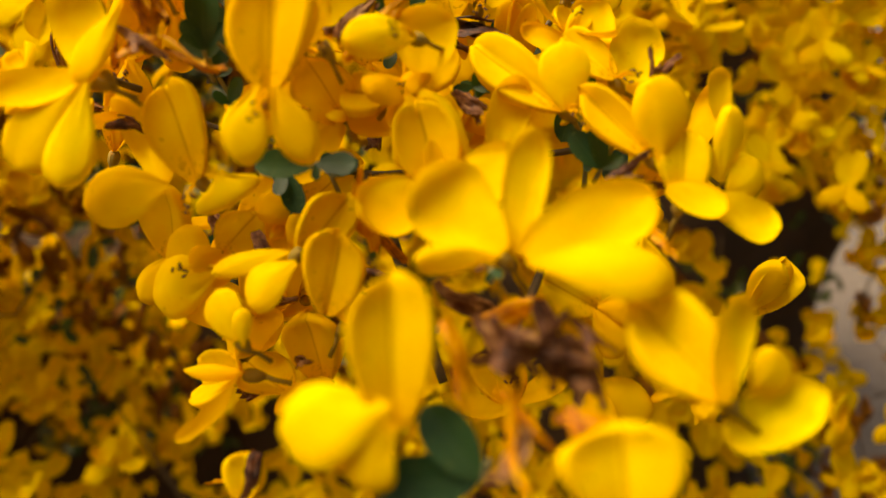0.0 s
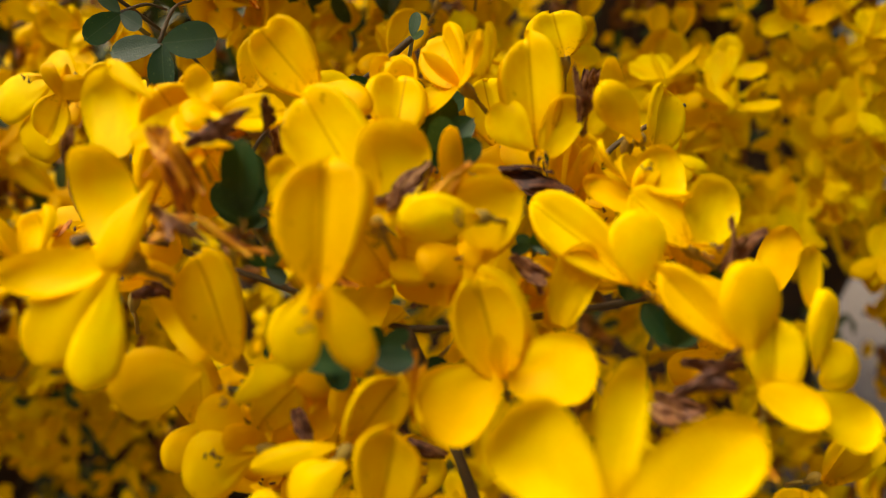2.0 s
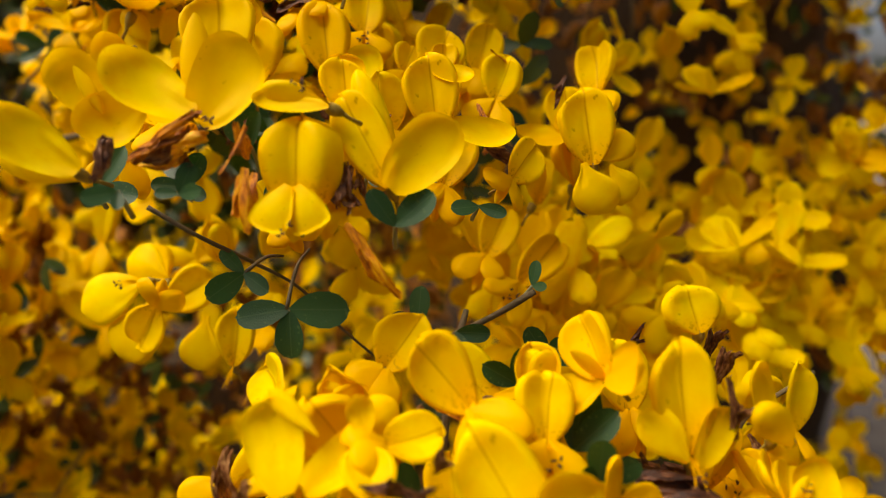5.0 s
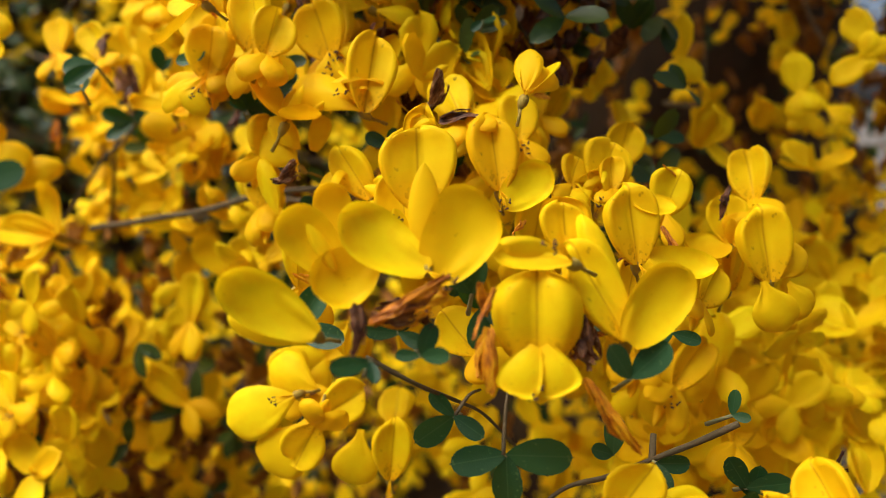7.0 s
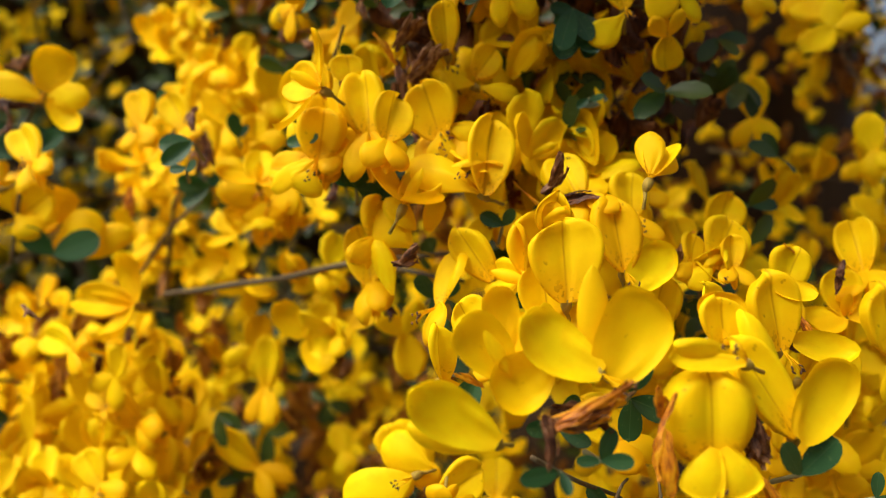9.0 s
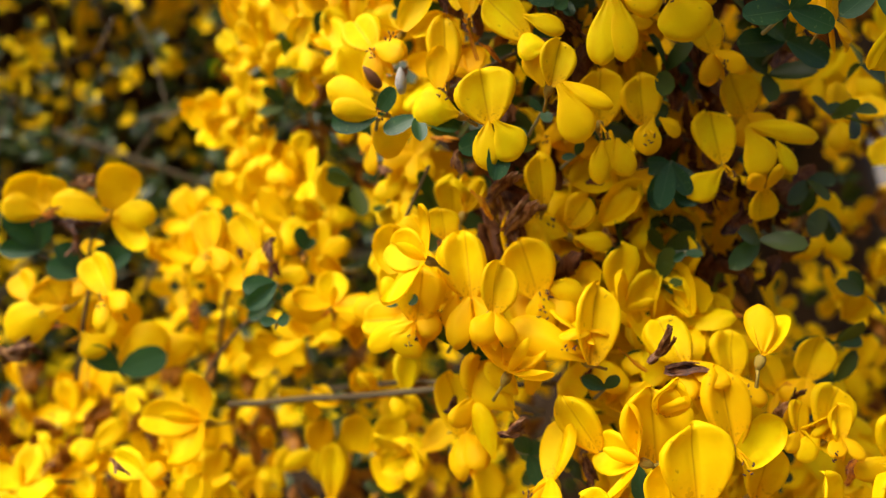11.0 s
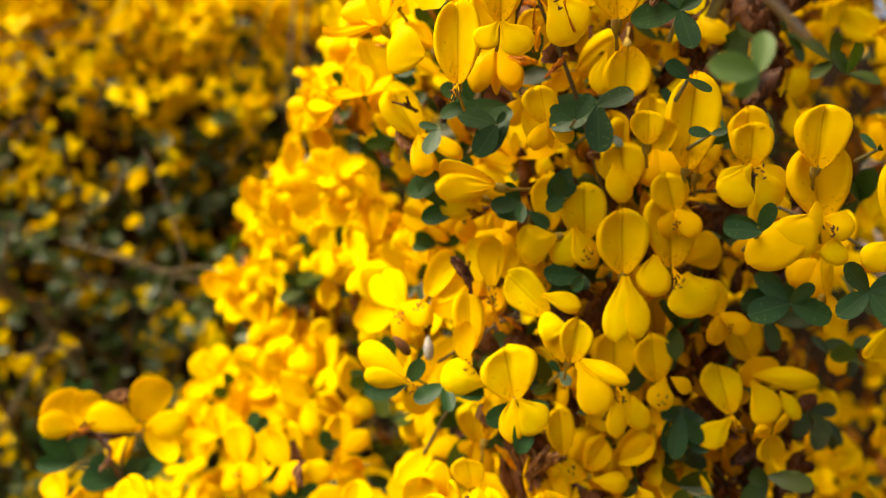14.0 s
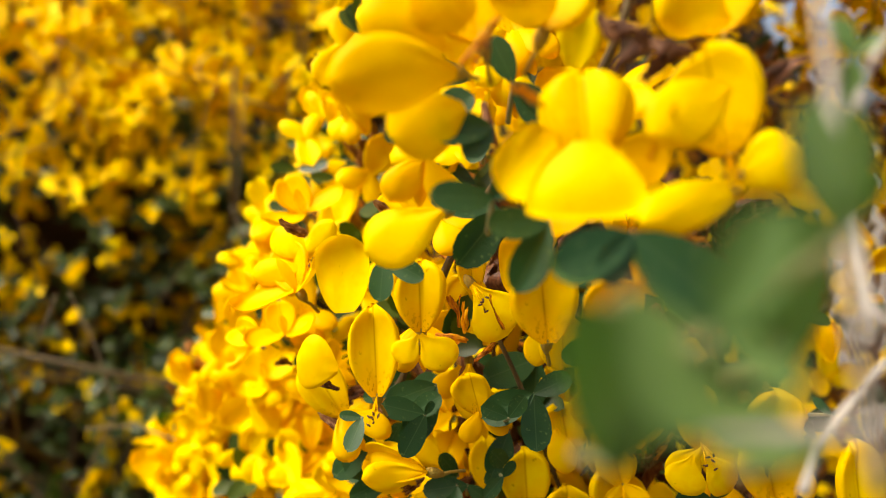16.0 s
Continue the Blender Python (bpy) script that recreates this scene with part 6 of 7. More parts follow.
    open_flower(b, (-5.96, 16.72, 65.98), (-0.11, -0.99, 0.06), (-0.01, 0.07, 1.00),
                ("banner", (-5.87, 17.01, 65.92), (-0.11, -0.99, 0.06), (-0.01, 0.07, 1.00), 1.08, 0.86),
                ("wing", (-5.92, 16.68, 65.69), (-0.19, -0.97, 0.15), (-0.18, -0.12, -0.98), 0.78, 0.36),
                ("wing", (-5.66, 16.65, 65.73), (-0.02, -0.99, 0.15), (0.18, -0.15, -0.97), 0.72, 0.46),
                ("keel", (-5.78, 16.69, 65.87), (-0.11, -0.98, 0.15), (-0.02, -0.15, -0.99), 0.73, 0.21))
    open_flower(b, (-5.15, 16.73, 65.94), (-0.11, -0.98, 0.15), (-0.07, 0.16, 0.99),
                ("banner", (-5.15, 16.73, 65.94), (-0.11, -0.98, 0.15), (-0.07, 0.16, 0.99), 0.96, 0.72),
                ("wing", (-5.06, 16.54, 66.09), (-0.28, -0.95, 0.15), (-0.30, -0.07, -0.95), 0.67, 0.48),
                ("wing", (-4.95, 16.53, 66.07), (0.16, -0.94, 0.31), (0.83, -0.04, -0.56), 0.52, 0.31))
    open_flower(b, (-3.67, 16.66, 65.22), (-0.19, -0.97, 0.15), (-0.21, 0.19, 0.96),
                ("banner", (-3.67, 16.66, 65.22), (-0.19, -0.97, 0.15), (-0.21, 0.19, 0.96), 1.05, 0.73),
                ("wing", (-3.28, 16.62, 65.87), (0.07, -0.99, 0.14), (0.47, -0.10, -0.88), 0.94, 0.68),
                ("wing", (-2.69, 16.61, 65.62), (0.24, -0.96, 0.13), (0.56, 0.02, -0.83), 0.78, 0.36),
                ("wing", (-3.16, 16.81, 65.91), (0.08, -0.88, 0.47), (0.99, 0.01, -0.15), 1.51, 0.45),
                ("wing", (-3.65, 16.65, 65.16), (-0.11, -0.98, 0.15), (-0.72, -0.03, -0.69), 0.83, 0.56))
    open_flower(b, (-4.02, 15.52, 70.13), (-0.11, -0.98, 0.15), (-0.00, 0.15, 0.99),
                ("banner", (-4.02, 15.52, 70.13), (-0.11, -0.98, 0.15), (-0.00, 0.15, 0.99), 0.94, 0.67),
                ("wing", (-4.03, 15.41, 70.08), (-0.28, -0.95, 0.15), (-0.70, 0.09, -0.71), 0.76, 0.55),
                ("wing", (-3.98, 15.41, 70.12), (0.07, -0.99, 0.14), (0.62, -0.07, -0.78), 0.74, 0.55))
    open_flower(b, (-4.52, 16.35, 69.89), (-0.02, -0.99, 0.15), (0.14, 0.14, 0.98),
                ("banner", (-4.52, 16.35, 69.89), (-0.02, -0.99, 0.15), (0.14, 0.14, 0.98), 1.19, 0.81))
    open_flower(b, (-5.70, 16.85, 69.64), (-0.11, -0.98, 0.15), (-0.08, 0.16, 0.98),
                ("banner", (-5.70, 16.85, 69.64), (-0.11, -0.98, 0.15), (-0.08, 0.16, 0.98), 0.94, 0.97),
                ("wing", (-5.96, 16.76, 70.15), (-0.11, -0.98, 0.15), (0.11, -0.16, -0.98), 0.77, 0.48))
    open_flower(b, (-3.05, 14.95, 69.12), (-0.10, -0.97, 0.24), (-0.04, 0.24, 0.97),
                ("banner", (-3.05, 14.95, 69.12), (-0.10, -0.97, 0.24), (-0.04, 0.24, 0.97), 1.39, 1.10),
                ("wing", (-3.18, 14.83, 69.18), (-0.27, -0.91, 0.32), (-0.84, 0.06, -0.54), 1.35, 0.71),
                ("wing", (-3.28, 14.75, 69.27), (-0.28, -0.95, 0.15), (-0.68, 0.08, -0.73), 0.84, 0.69),
                ("wing", (-3.11, 14.86, 69.14), (0.07, -0.95, 0.31), (0.88, -0.09, -0.47), 0.55, 0.52),
                ("wing", (-2.90, 14.79, 68.83), (-0.11, -0.98, 0.15), (-0.24, -0.12, -0.96), 0.46, 0.45),
                ("keel", (-3.30, 14.73, 69.44), (-0.11, -0.98, 0.15), (-0.04, -0.15, -0.99), 0.61, 0.26))
    open_flower(b, (-2.03, 14.38, 68.75), (-0.11, -0.98, 0.15), (0.00, 0.15, 0.99),
                ("banner", (-2.03, 14.38, 68.75), (-0.11, -0.98, 0.15), (0.00, 0.15, 0.99), 1.52, 0.71),
                ("wing", (-2.09, 14.38, 68.75), (-0.28, -0.95, 0.15), (-0.81, 0.15, -0.56), 0.66, 0.48))
    open_flower(b, (-4.61, 16.72, 68.22), (0.07, -0.99, 0.14), (0.95, 0.11, 0.29),
                ("wing", (-4.53, 16.91, 68.22), (0.07, -0.99, 0.14), (0.95, 0.11, 0.29), 0.91, 0.71))
    open_flower(b, (-8.25, 17.07, 67.92), (-0.11, -0.98, 0.15), (0.04, 0.15, 0.99),
                ("wing", (-8.25, 17.07, 67.92), (-0.11, -0.98, 0.15), (0.04, 0.15, 0.99), 0.93, 0.50),
                ("wing", (-8.38, 17.20, 68.02), (-0.36, -0.92, 0.15), (-0.23, 0.25, 0.94), 0.81, 0.44),
                ("wing", (-8.08, 17.08, 68.10), (0.15, -0.98, 0.14), (0.59, 0.20, 0.78), 0.65, 0.39))
    open_flower(b, (-9.41, 17.57, 67.70), (-0.19, -0.97, 0.15), (0.48, 0.04, 0.88),
                ("wing", (-9.41, 17.57, 67.70), (-0.19, -0.97, 0.15), (0.48, 0.04, 0.88), 1.00, 0.51),
                ("wing", (-9.23, 17.53, 67.59), (-0.09, -0.87, 0.48), (0.79, 0.23, 0.56), 0.71, 0.40))
    open_flower(b, (-8.44, 16.53, 62.97), (-0.16, -0.98, 0.15), (-0.11, 0.17, 0.98),
                ("banner", (-8.44, 16.53, 62.97), (-0.16, -0.98, 0.15), (-0.11, 0.17, 0.98), 1.19, 0.82),
                ("wing", (-8.61, 16.46, 63.04), (-0.28, -0.95, 0.15), (-0.22, -0.09, -0.97), 0.71, 0.44),
                ("wing", (-8.24, 16.42, 63.03), (0.07, -0.99, 0.14), (0.60, -0.08, -0.79), 0.61, 0.50),
                ("keel", (-8.45, 16.44, 63.03), (-0.11, -0.98, 0.15), (-0.04, -0.15, -0.99), 0.59, 0.29))
    open_flower(b, (-9.35, 16.47, 62.55), (-0.19, -0.97, 0.15), (0.16, 0.12, 0.98),
                ("banner", (-9.35, 16.47, 62.55), (-0.19, -0.97, 0.15), (0.16, 0.12, 0.98), 1.06, 0.89),
                ("wing", (-9.41, 16.38, 62.59), (-0.43, -0.85, 0.32), (-0.84, 0.23, -0.50), 1.04, 0.43),
                ("wing", (-9.44, 16.37, 62.49), (-0.19, -0.97, 0.15), (-0.44, -0.05, -0.90), 0.56, 0.64))
    open_flower(b, (-7.12, 16.48, 62.90), (-0.25, -0.96, 0.15), (-0.26, 0.22, 0.94),
                ("banner", (-7.12, 16.48, 62.90), (-0.25, -0.96, 0.15), (-0.26, 0.22, 0.94), 1.18, 0.97),
                ("wing", (-7.13, 16.40, 63.06), (-0.11, -0.98, 0.15), (0.03, -0.16, -0.99), 0.70, 0.54),
                ("wing", (-7.02, 16.41, 63.16), (0.16, -0.94, 0.31), (0.94, 0.05, -0.34), 0.76, 0.46))
    open_flower(b, (-8.72, 17.12, 63.93), (-0.11, -0.98, 0.15), (-0.13, 0.16, 0.98),
                ("banner", (-8.72, 17.12, 63.93), (-0.11, -0.98, 0.15), (-0.13, 0.16, 0.98), 0.62, 0.63),
                ("wing", (-9.69, 17.13, 63.32), (-0.28, -0.95, 0.15), (-0.09, 0.19, 0.98), 0.92, 0.69),
                ("wing", (-9.61, 17.09, 63.10), (-0.28, -0.95, 0.15), (-0.93, 0.23, -0.29), 0.37, 0.45))
    open_flower(b, (-6.40, 17.17, 63.93), (-0.09, -0.87, 0.48), (-0.93, 0.25, 0.28),
                ("wing", (-6.40, 17.17, 63.93), (-0.09, -0.87, 0.48), (-0.93, 0.25, 0.28), 0.69, 0.51),
                ("wing", (-6.28, 17.15, 63.87), (-0.00, -0.88, 0.48), (0.98, -0.10, -0.18), 0.76, 0.40),
                ("banner", (-6.38, 17.19, 64.06), (0.07, -0.99, 0.14), (0.61, 0.15, 0.77), 0.77, 0.64))
    open_flower(b, (-6.92, 17.01, 64.49), (-0.11, -0.99, 0.06), (-0.07, 0.07, 0.99),
                ("banner", (-6.92, 17.01, 64.49), (-0.11, -0.99, 0.06), (-0.07, 0.07, 0.99), 1.03, 0.56))
    open_flower(b, (-9.85, 17.98, 73.30), (-0.22, -0.93, 0.28), (-0.70, 0.35, 0.63),
                ("wing", (-9.85, 17.98, 73.30), (-0.22, -0.93, 0.28), (-0.70, 0.35, 0.63), 0.81, 0.54),
                ("wing", (-9.90, 17.99, 73.25), (-0.06, -0.99, 0.11), (0.62, 0.05, 0.79), 0.85, 0.41),
                ("wing", (-9.97, 17.88, 73.15), (-0.22, -0.93, 0.28), (-0.97, 0.20, -0.09), 0.86, 0.45),
                ("wing", (-10.02, 17.98, 73.01), (-0.23, -0.97, 0.11), (-0.91, 0.18, -0.38), 0.82, 0.35),
                ("wing", (-10.01, 17.99, 73.12), (-0.15, -0.98, 0.11), (-0.35, -0.05, -0.93), 0.50, 0.31))
    open_flower(b, (-8.33, 15.22, 72.41), (-0.15, -0.98, 0.11), (0.05, 0.10, 0.99),
                ("banner", (-8.33, 15.22, 72.41), (-0.15, -0.98, 0.11), (0.05, 0.10, 0.99), 1.06, 0.71),
                ("wing", (-8.36, 15.12, 72.40), (-0.06, -0.99, 0.11), (0.60, -0.12, -0.79), 0.63, 0.52),
                ("wing", (-8.38, 15.12, 72.40), (-0.23, -0.97, 0.11), (-0.64, 0.07, -0.77), 0.49, 0.40))
    open_flower(b, (-9.01, 15.42, 71.50), (-0.15, -0.98, 0.11), (0.05, 0.10, 0.99),
                ("banner", (-9.01, 15.42, 71.50), (-0.15, -0.98, 0.11), (0.05, 0.10, 0.99), 1.38, 0.72),
                ("wing", (-9.36, 15.71, 72.70), (-0.32, -0.94, 0.11), (0.05, 0.10, 0.99), 1.13, 0.77),
                ("wing", (-9.52, 15.44, 71.95), (-0.32, -0.94, 0.11), (-0.90, 0.34, 0.28), 0.65, 0.75))
    open_flower(b, (-8.16, 13.66, 74.17), (-0.30, -0.91, 0.28), (-0.87, 0.14, -0.47),
                ("wing", (-8.16, 13.66, 74.17), (-0.30, -0.91, 0.28), (-0.87, 0.14, -0.47), 1.04, 0.70))
    open_flower(b, (-7.47, 15.65, 72.94), (-0.15, -0.98, 0.11), (0.55, -0.17, -0.82),
                ("wing", (-7.47, 15.65, 72.94), (-0.15, -0.98, 0.11), (0.55, -0.17, -0.82), 0.92, 0.78),
                ("banner", (-7.42, 15.83, 72.75), (-0.23, -0.97, 0.11), (-0.00, 0.12, 0.99), 0.86, 0.45),
                ("wing", (-6.80, 15.73, 72.73), (-0.06, -0.99, 0.11), (0.10, 0.10, 0.99), 0.90, 0.50))
    open_flower(b, (-5.70, 15.82, 70.45), (-0.15, -0.98, 0.11), (0.05, 0.10, 0.99),
                ("banner", (-5.70, 15.82, 70.45), (-0.15, -0.98, 0.11), (0.05, 0.10, 0.99), 0.62, 0.60),
                ("wing", (-5.52, 15.78, 70.35), (0.03, -0.99, 0.10), (0.37, 0.10, 0.92), 0.54, 0.39))
    open_flower(b, (-4.97, 15.87, 70.01), (-0.15, -0.98, 0.11), (0.12, 0.09, 0.99),
                ("banner", (-4.97, 15.87, 70.01), (-0.15, -0.98, 0.11), (0.12, 0.09, 0.99), 1.72, 0.88))
    open_flower(b, (-4.06, 15.43, 70.03), (-0.15, -0.98, 0.11), (0.11, 0.09, 0.99),
                ("banner", (-4.06, 15.43, 70.03), (-0.15, -0.98, 0.11), (0.11, 0.09, 0.99), 0.77, 0.71),
                ("wing", (-4.22, 15.34, 69.98), (-0.32, -0.94, 0.11), (-0.43, 0.04, -0.90), 0.63, 0.63),
                ("wing", (-4.03, 15.32, 69.98), (0.03, -0.99, 0.10), (0.53, -0.07, -0.84), 0.77, 0.54))
    open_flower(b, (-3.26, 14.79, 69.98), (-0.15, -0.98, 0.11), (0.13, 0.09, 0.99),
                ("banner", (-3.26, 14.79, 69.98), (-0.15, -0.98, 0.11), (0.13, 0.09, 0.99), 1.10, 0.89))
    open_flower(b, (-7.37, 16.79, 71.44), (-0.15, -0.98, 0.11), (-0.10, -0.09, -0.99),
                ("wing", (-7.37, 16.79, 71.44), (-0.15, -0.98, 0.11), (-0.10, -0.09, -0.99), 0.93, 0.53),
                ("wing", (-7.52, 16.81, 71.42), (-0.32, -0.94, 0.11), (-0.64, 0.12, -0.76), 0.66, 0.41))
    open_flower(b, (-5.81, 16.44, 72.17), (-0.15, -0.99, -0.06), (-0.07, 0.08, -0.99),
                ("banner", (-5.81, 16.44, 72.17), (-0.15, -0.99, -0.06), (-0.07, 0.08, -0.99), 0.95, 0.82),
                ("wing", (-6.20, 16.48, 72.07), (-0.32, -0.94, 0.11), (-0.27, -0.03, -0.96), 0.72, 0.41))
    open_flower(b, (-6.76, 14.35, 72.27), (-0.06, -0.99, 0.11), (-0.02, 0.11, 0.99),
                ("banner", (-6.76, 14.35, 72.27), (-0.06, -0.99, 0.11), (-0.02, 0.11, 0.99), 1.20, 0.88))
    bloom(b, (-9.20, 15.88, 63.80), (-0.52, -0.80, 0.30), (-0.72, 0.60, 0.35), 0.92, 2)
    bloom(b, (-11.02, 20.31, 61.92), (-0.02, -0.95, 0.33), (0.13, 0.32, 0.94), 0.89, 2)
    bloom(b, (-3.16, 17.89, 61.64), (0.03, -0.92, 0.40), (-0.03, 0.40, 0.92), 0.62, 1)
    bloom(b, (-4.57, 16.53, 61.74), (0.09, -0.85, 0.52), (-0.23, 0.49, 0.84), 0.72, 2)
    bloom(b, (-2.00, 17.06, 60.53), (0.14, -0.91, 0.40), (-0.34, 0.33, 0.88), 0.89, 1)
    bloom(b, (-2.38, 14.58, 60.73), (-0.00, -0.90, 0.43), (0.07, 0.43, 0.90), 0.60, 1)
    bloom(b, (-2.89, 16.60, 64.75), (0.15, -0.96, -0.23), (0.15, 0.25, -0.96), 0.72, 1)
    bloom(b, (-5.05, 16.99, 70.31), (-0.18, -0.98, 0.09), (-0.15, 0.12, 0.98), 1.10, 0)
    bloom(b, (-1.97, 14.21, 67.67), (0.12, -0.90, -0.41), (-0.32, 0.36, -0.87), 1.16, 0)
    bloom(b, (-3.13, 17.20, 61.84), (-0.11, -0.96, 0.26), (-0.27, 0.28, 0.92), 0.89, 1)
    bloom(b, (-4.00, 17.66, 64.18), (0.01, -1.00, 0.04), (0.09, -0.04, -0.99), 0.94, 1)
    bloom(b, (-2.90, 17.32, 66.06), (-0.15, -0.99, -0.06), (-0.47, 0.02, 0.88), 0.91, 0)
    bloom(b, (-8.09, 17.74, 68.42), (-0.22, -0.90, 0.36), (-0.52, 0.43, 0.74), 0.56, 1)
    bloom(b, (-3.93, 16.68, 67.16), (0.13, -0.99, 0.07), (-0.36, 0.02, 0.93), 0.81, 1)
    bloom(b, (-10.06, 17.68, 72.78), (-0.49, -0.80, 0.35), (-0.21, 0.49, 0.84), 1.04, 2)
    bloom(b, (-6.03, 13.05, 73.16), (-0.26, -0.97, 0.04), (-0.75, 0.17, -0.64), 0.79, 0)
    bloom(b, (-8.24, 16.48, 69.82), (-0.57, -0.75, 0.33), (-0.77, 0.63, 0.10), 1.24, 3)
    bloom(b, (-10.94, 20.08, 71.53), (-0.52, -0.78, 0.35), (-0.69, 0.63, 0.35), 0.79, 2)
    bloom(b, (-10.42, 19.52, 71.69), (-0.11, -0.96, 0.25), (-0.10, 0.26, 0.96), 0.73, 2)
    bloom(b, (-7.41, 15.99, 70.86), (-0.06, -0.99, -0.08), (-0.12, -0.07, 0.99), 0.70, 1)
    bloom(b, (-5.04, 16.21, 69.24), (-0.32, -0.93, -0.15), (-0.25, -0.07, 0.97), 0.76, 1)
    bloom(b, (-8.13, 16.69, 72.17), (-0.21, -0.97, -0.08), (0.05, -0.10, 0.99), 1.21, 1)
    bloom(b, (-7.72, 16.28, 73.75), (-0.65, -0.69, 0.33), (-0.49, 0.70, 0.52), 1.30, 3)
    bloom(b, (-7.70, 18.90, 68.73), (-0.34, -0.89, 0.30), (0.42, 0.14, 0.90), 1.06, 0, 0)
    bloom(b, (-6.16, 19.28, 70.65), (-0.53, -0.76, 0.36), (0.20, 0.30, 0.93), 0.98, 1, 0)
    bloom(b, (-6.65, 18.02, 65.72), (-0.71, -0.67, 0.21), (-0.58, 0.74, 0.35), 0.86, 1, 0)
    bloom(b, (-7.98, 18.92, 66.92), (0.49, -0.66, 0.57), (0.22, 0.73, 0.65), 1.06, 0, 0)
    bloom(b, (-9.09, 20.17, 68.88), (-0.63, -0.70, -0.33), (-0.77, 0.62, 0.14), 0.89, 1, 0)
    bloom(b, (-8.12, 18.82, 64.19), (0.35, -0.66, 0.67), (0.25, 0.75, 0.61), 1.05, 3, 0)
    bloom(b, (-9.94, 19.38, 65.64), (-0.92, -0.36, -0.16), (0.16, -0.71, 0.69), 0.87, 1, 0)
    bloom(b, (-9.54, 19.76, 70.81), (0.45, -0.36, 0.82), (0.17, 0.93, 0.32), 1.10, 0, 0)
    bloom(b, (-8.89, 19.93, 72.70), (-0.21, -0.57, 0.79), (-0.55, 0.74, 0.39), 1.05, 3, 0)
    bloom(b, (-4.34, 18.09, 63.74), (-0.01, -0.83, 0.56), (0.52, 0.48, 0.71), 0.90, 1, 0)
    bloom(b, (-6.37, 18.58, 63.71), (-0.65, -0.54, -0.53), (0.19, -0.79, 0.58), 0.90, 0, 0)
    bloom(b, (-2.76, 18.31, 64.02), (-0.14, -0.99, -0.07), (-0.55, 0.01, 0.84), 1.11, 1, 0)
    bloom(b, (-8.30, 20.36, 70.68), (0.64, -0.66, 0.38), (0.21, 0.63, 0.75), 0.97, 2, 0)
    bloom(b, (-2.89, 18.48, 64.87), (-0.53, -0.55, 0.65), (-0.35, 0.84, 0.42), 0.98, 0, 0)
    bloom(b, (-4.49, 18.19, 66.41), (0.40, -0.85, 0.34), (-0.13, 0.32, 0.94), 1.15, 1, 0)
    bloom(b, (-9.91, 17.96, 67.40), (-0.39, -0.83, 0.39), (-0.45, 0.54, 0.71), 1.09, 1, 0)
    bloom(b, (-4.89, 18.72, 69.99), (0.62, -0.67, 0.41), (0.42, 0.72, 0.55), 1.01, 0, 0)
    bloom(b, (-5.72, 18.08, 65.30), (0.01, -0.99, 0.13), (0.32, 0.13, 0.94), 0.89, 3, 0)
    bloom(b, (-6.18, 14.69, 74.69), (0.27, -0.86, -0.44), (-0.14, -0.49, 0.86), 0.93, 3, 0)
    bloom(b, (-6.73, 15.06, 76.40), (-0.06, -0.95, 0.30), (-0.25, 0.31, 0.92), 1.09, 0, 0)
    bloom(b, (-5.70, 14.31, 75.43), (-0.40, -0.73, 0.55), (-0.81, 0.56, 0.16), 1.14, 1, 0)
    leaf(b, (-9.23, 16.71, 66.17), (-9.81, 16.73, 65.91), (-9.20, 16.37, 65.78), (-8.51, 16.60, 65.97))
    leaf(b, (-9.91, 16.99, 66.18), (-10.72, 17.05, 66.05), (-9.60, 16.75, 66.67))
    leaf(b, (-7.88, 16.11, 65.89), (-7.44, 16.05, 65.83), (-8.04, 15.75, 65.13), (-8.58, 16.14, 65.61))
    leaf(b, (-6.69, 17.13, 70.06), (-6.86, 17.08, 69.60), (-7.13, 16.81, 69.44))
    leaf(b, (-7.60, 17.32, 69.33), (-8.07, 17.36, 69.24), (-7.93, 17.16, 69.83))
    leaf(b, (-8.74, 17.36, 69.46), (-9.49, 17.40, 69.18), (-9.55, 17.26, 69.97))
    leaf(b, (-6.65, 16.51, 68.09), (-7.34, 16.60, 68.16), (-6.92, 16.25, 67.91))
    leaf(b, (-4.62, 16.77, 65.25), (-5.03, 16.82, 65.28), (-4.93, 16.40, 64.49), (-4.28, 16.64, 64.66))
    leaf(b, (-3.68, 15.82, 68.98), (-4.30, 15.89, 68.99), (-3.51, 15.60, 69.33))
    leaf(b, (-3.49, 15.09, 67.71), (-3.97, 15.20, 68.09), (-4.37, 14.92, 67.57), (-2.83, 14.97, 67.42), (-3.24, 14.88, 68.08))
    leaf(b, (-2.43, 14.60, 67.95), (-2.96, 14.60, 67.55), (-2.11, 14.24, 67.32), (-1.80, 14.56, 68.09), (-2.98, 14.50, 68.43))
    leaf(b, (-6.19, 17.38, 70.73), (-6.34, 17.42, 70.89), (-5.95, 17.12, 70.99), (-6.59, 17.47, 71.00))
    leaf(b, (-8.37, 17.60, 70.59), (-7.81, 17.61, 71.09), (-8.31, 17.30, 70.50))
    leaf(b, (-8.12, 16.89, 62.87), (-7.58, 16.84, 62.91), (-7.89, 16.45, 62.04))
    leaf(b, (-6.86, 16.65, 62.20), (-7.22, 16.74, 62.53), (-6.73, 16.32, 62.00), (-6.42, 16.66, 62.61))
    leaf(b, (-6.99, 16.87, 66.21), (-7.19, 16.93, 66.43), (-6.91, 16.56, 66.05))
    leaf(b, (-6.35, 16.88, 65.43), (-6.61, 16.91, 65.38), (-6.31, 16.64, 65.69))
    leaf(b, (-4.33, 16.59, 63.62), (-4.56, 16.59, 63.46), (-4.14, 16.28, 63.61))
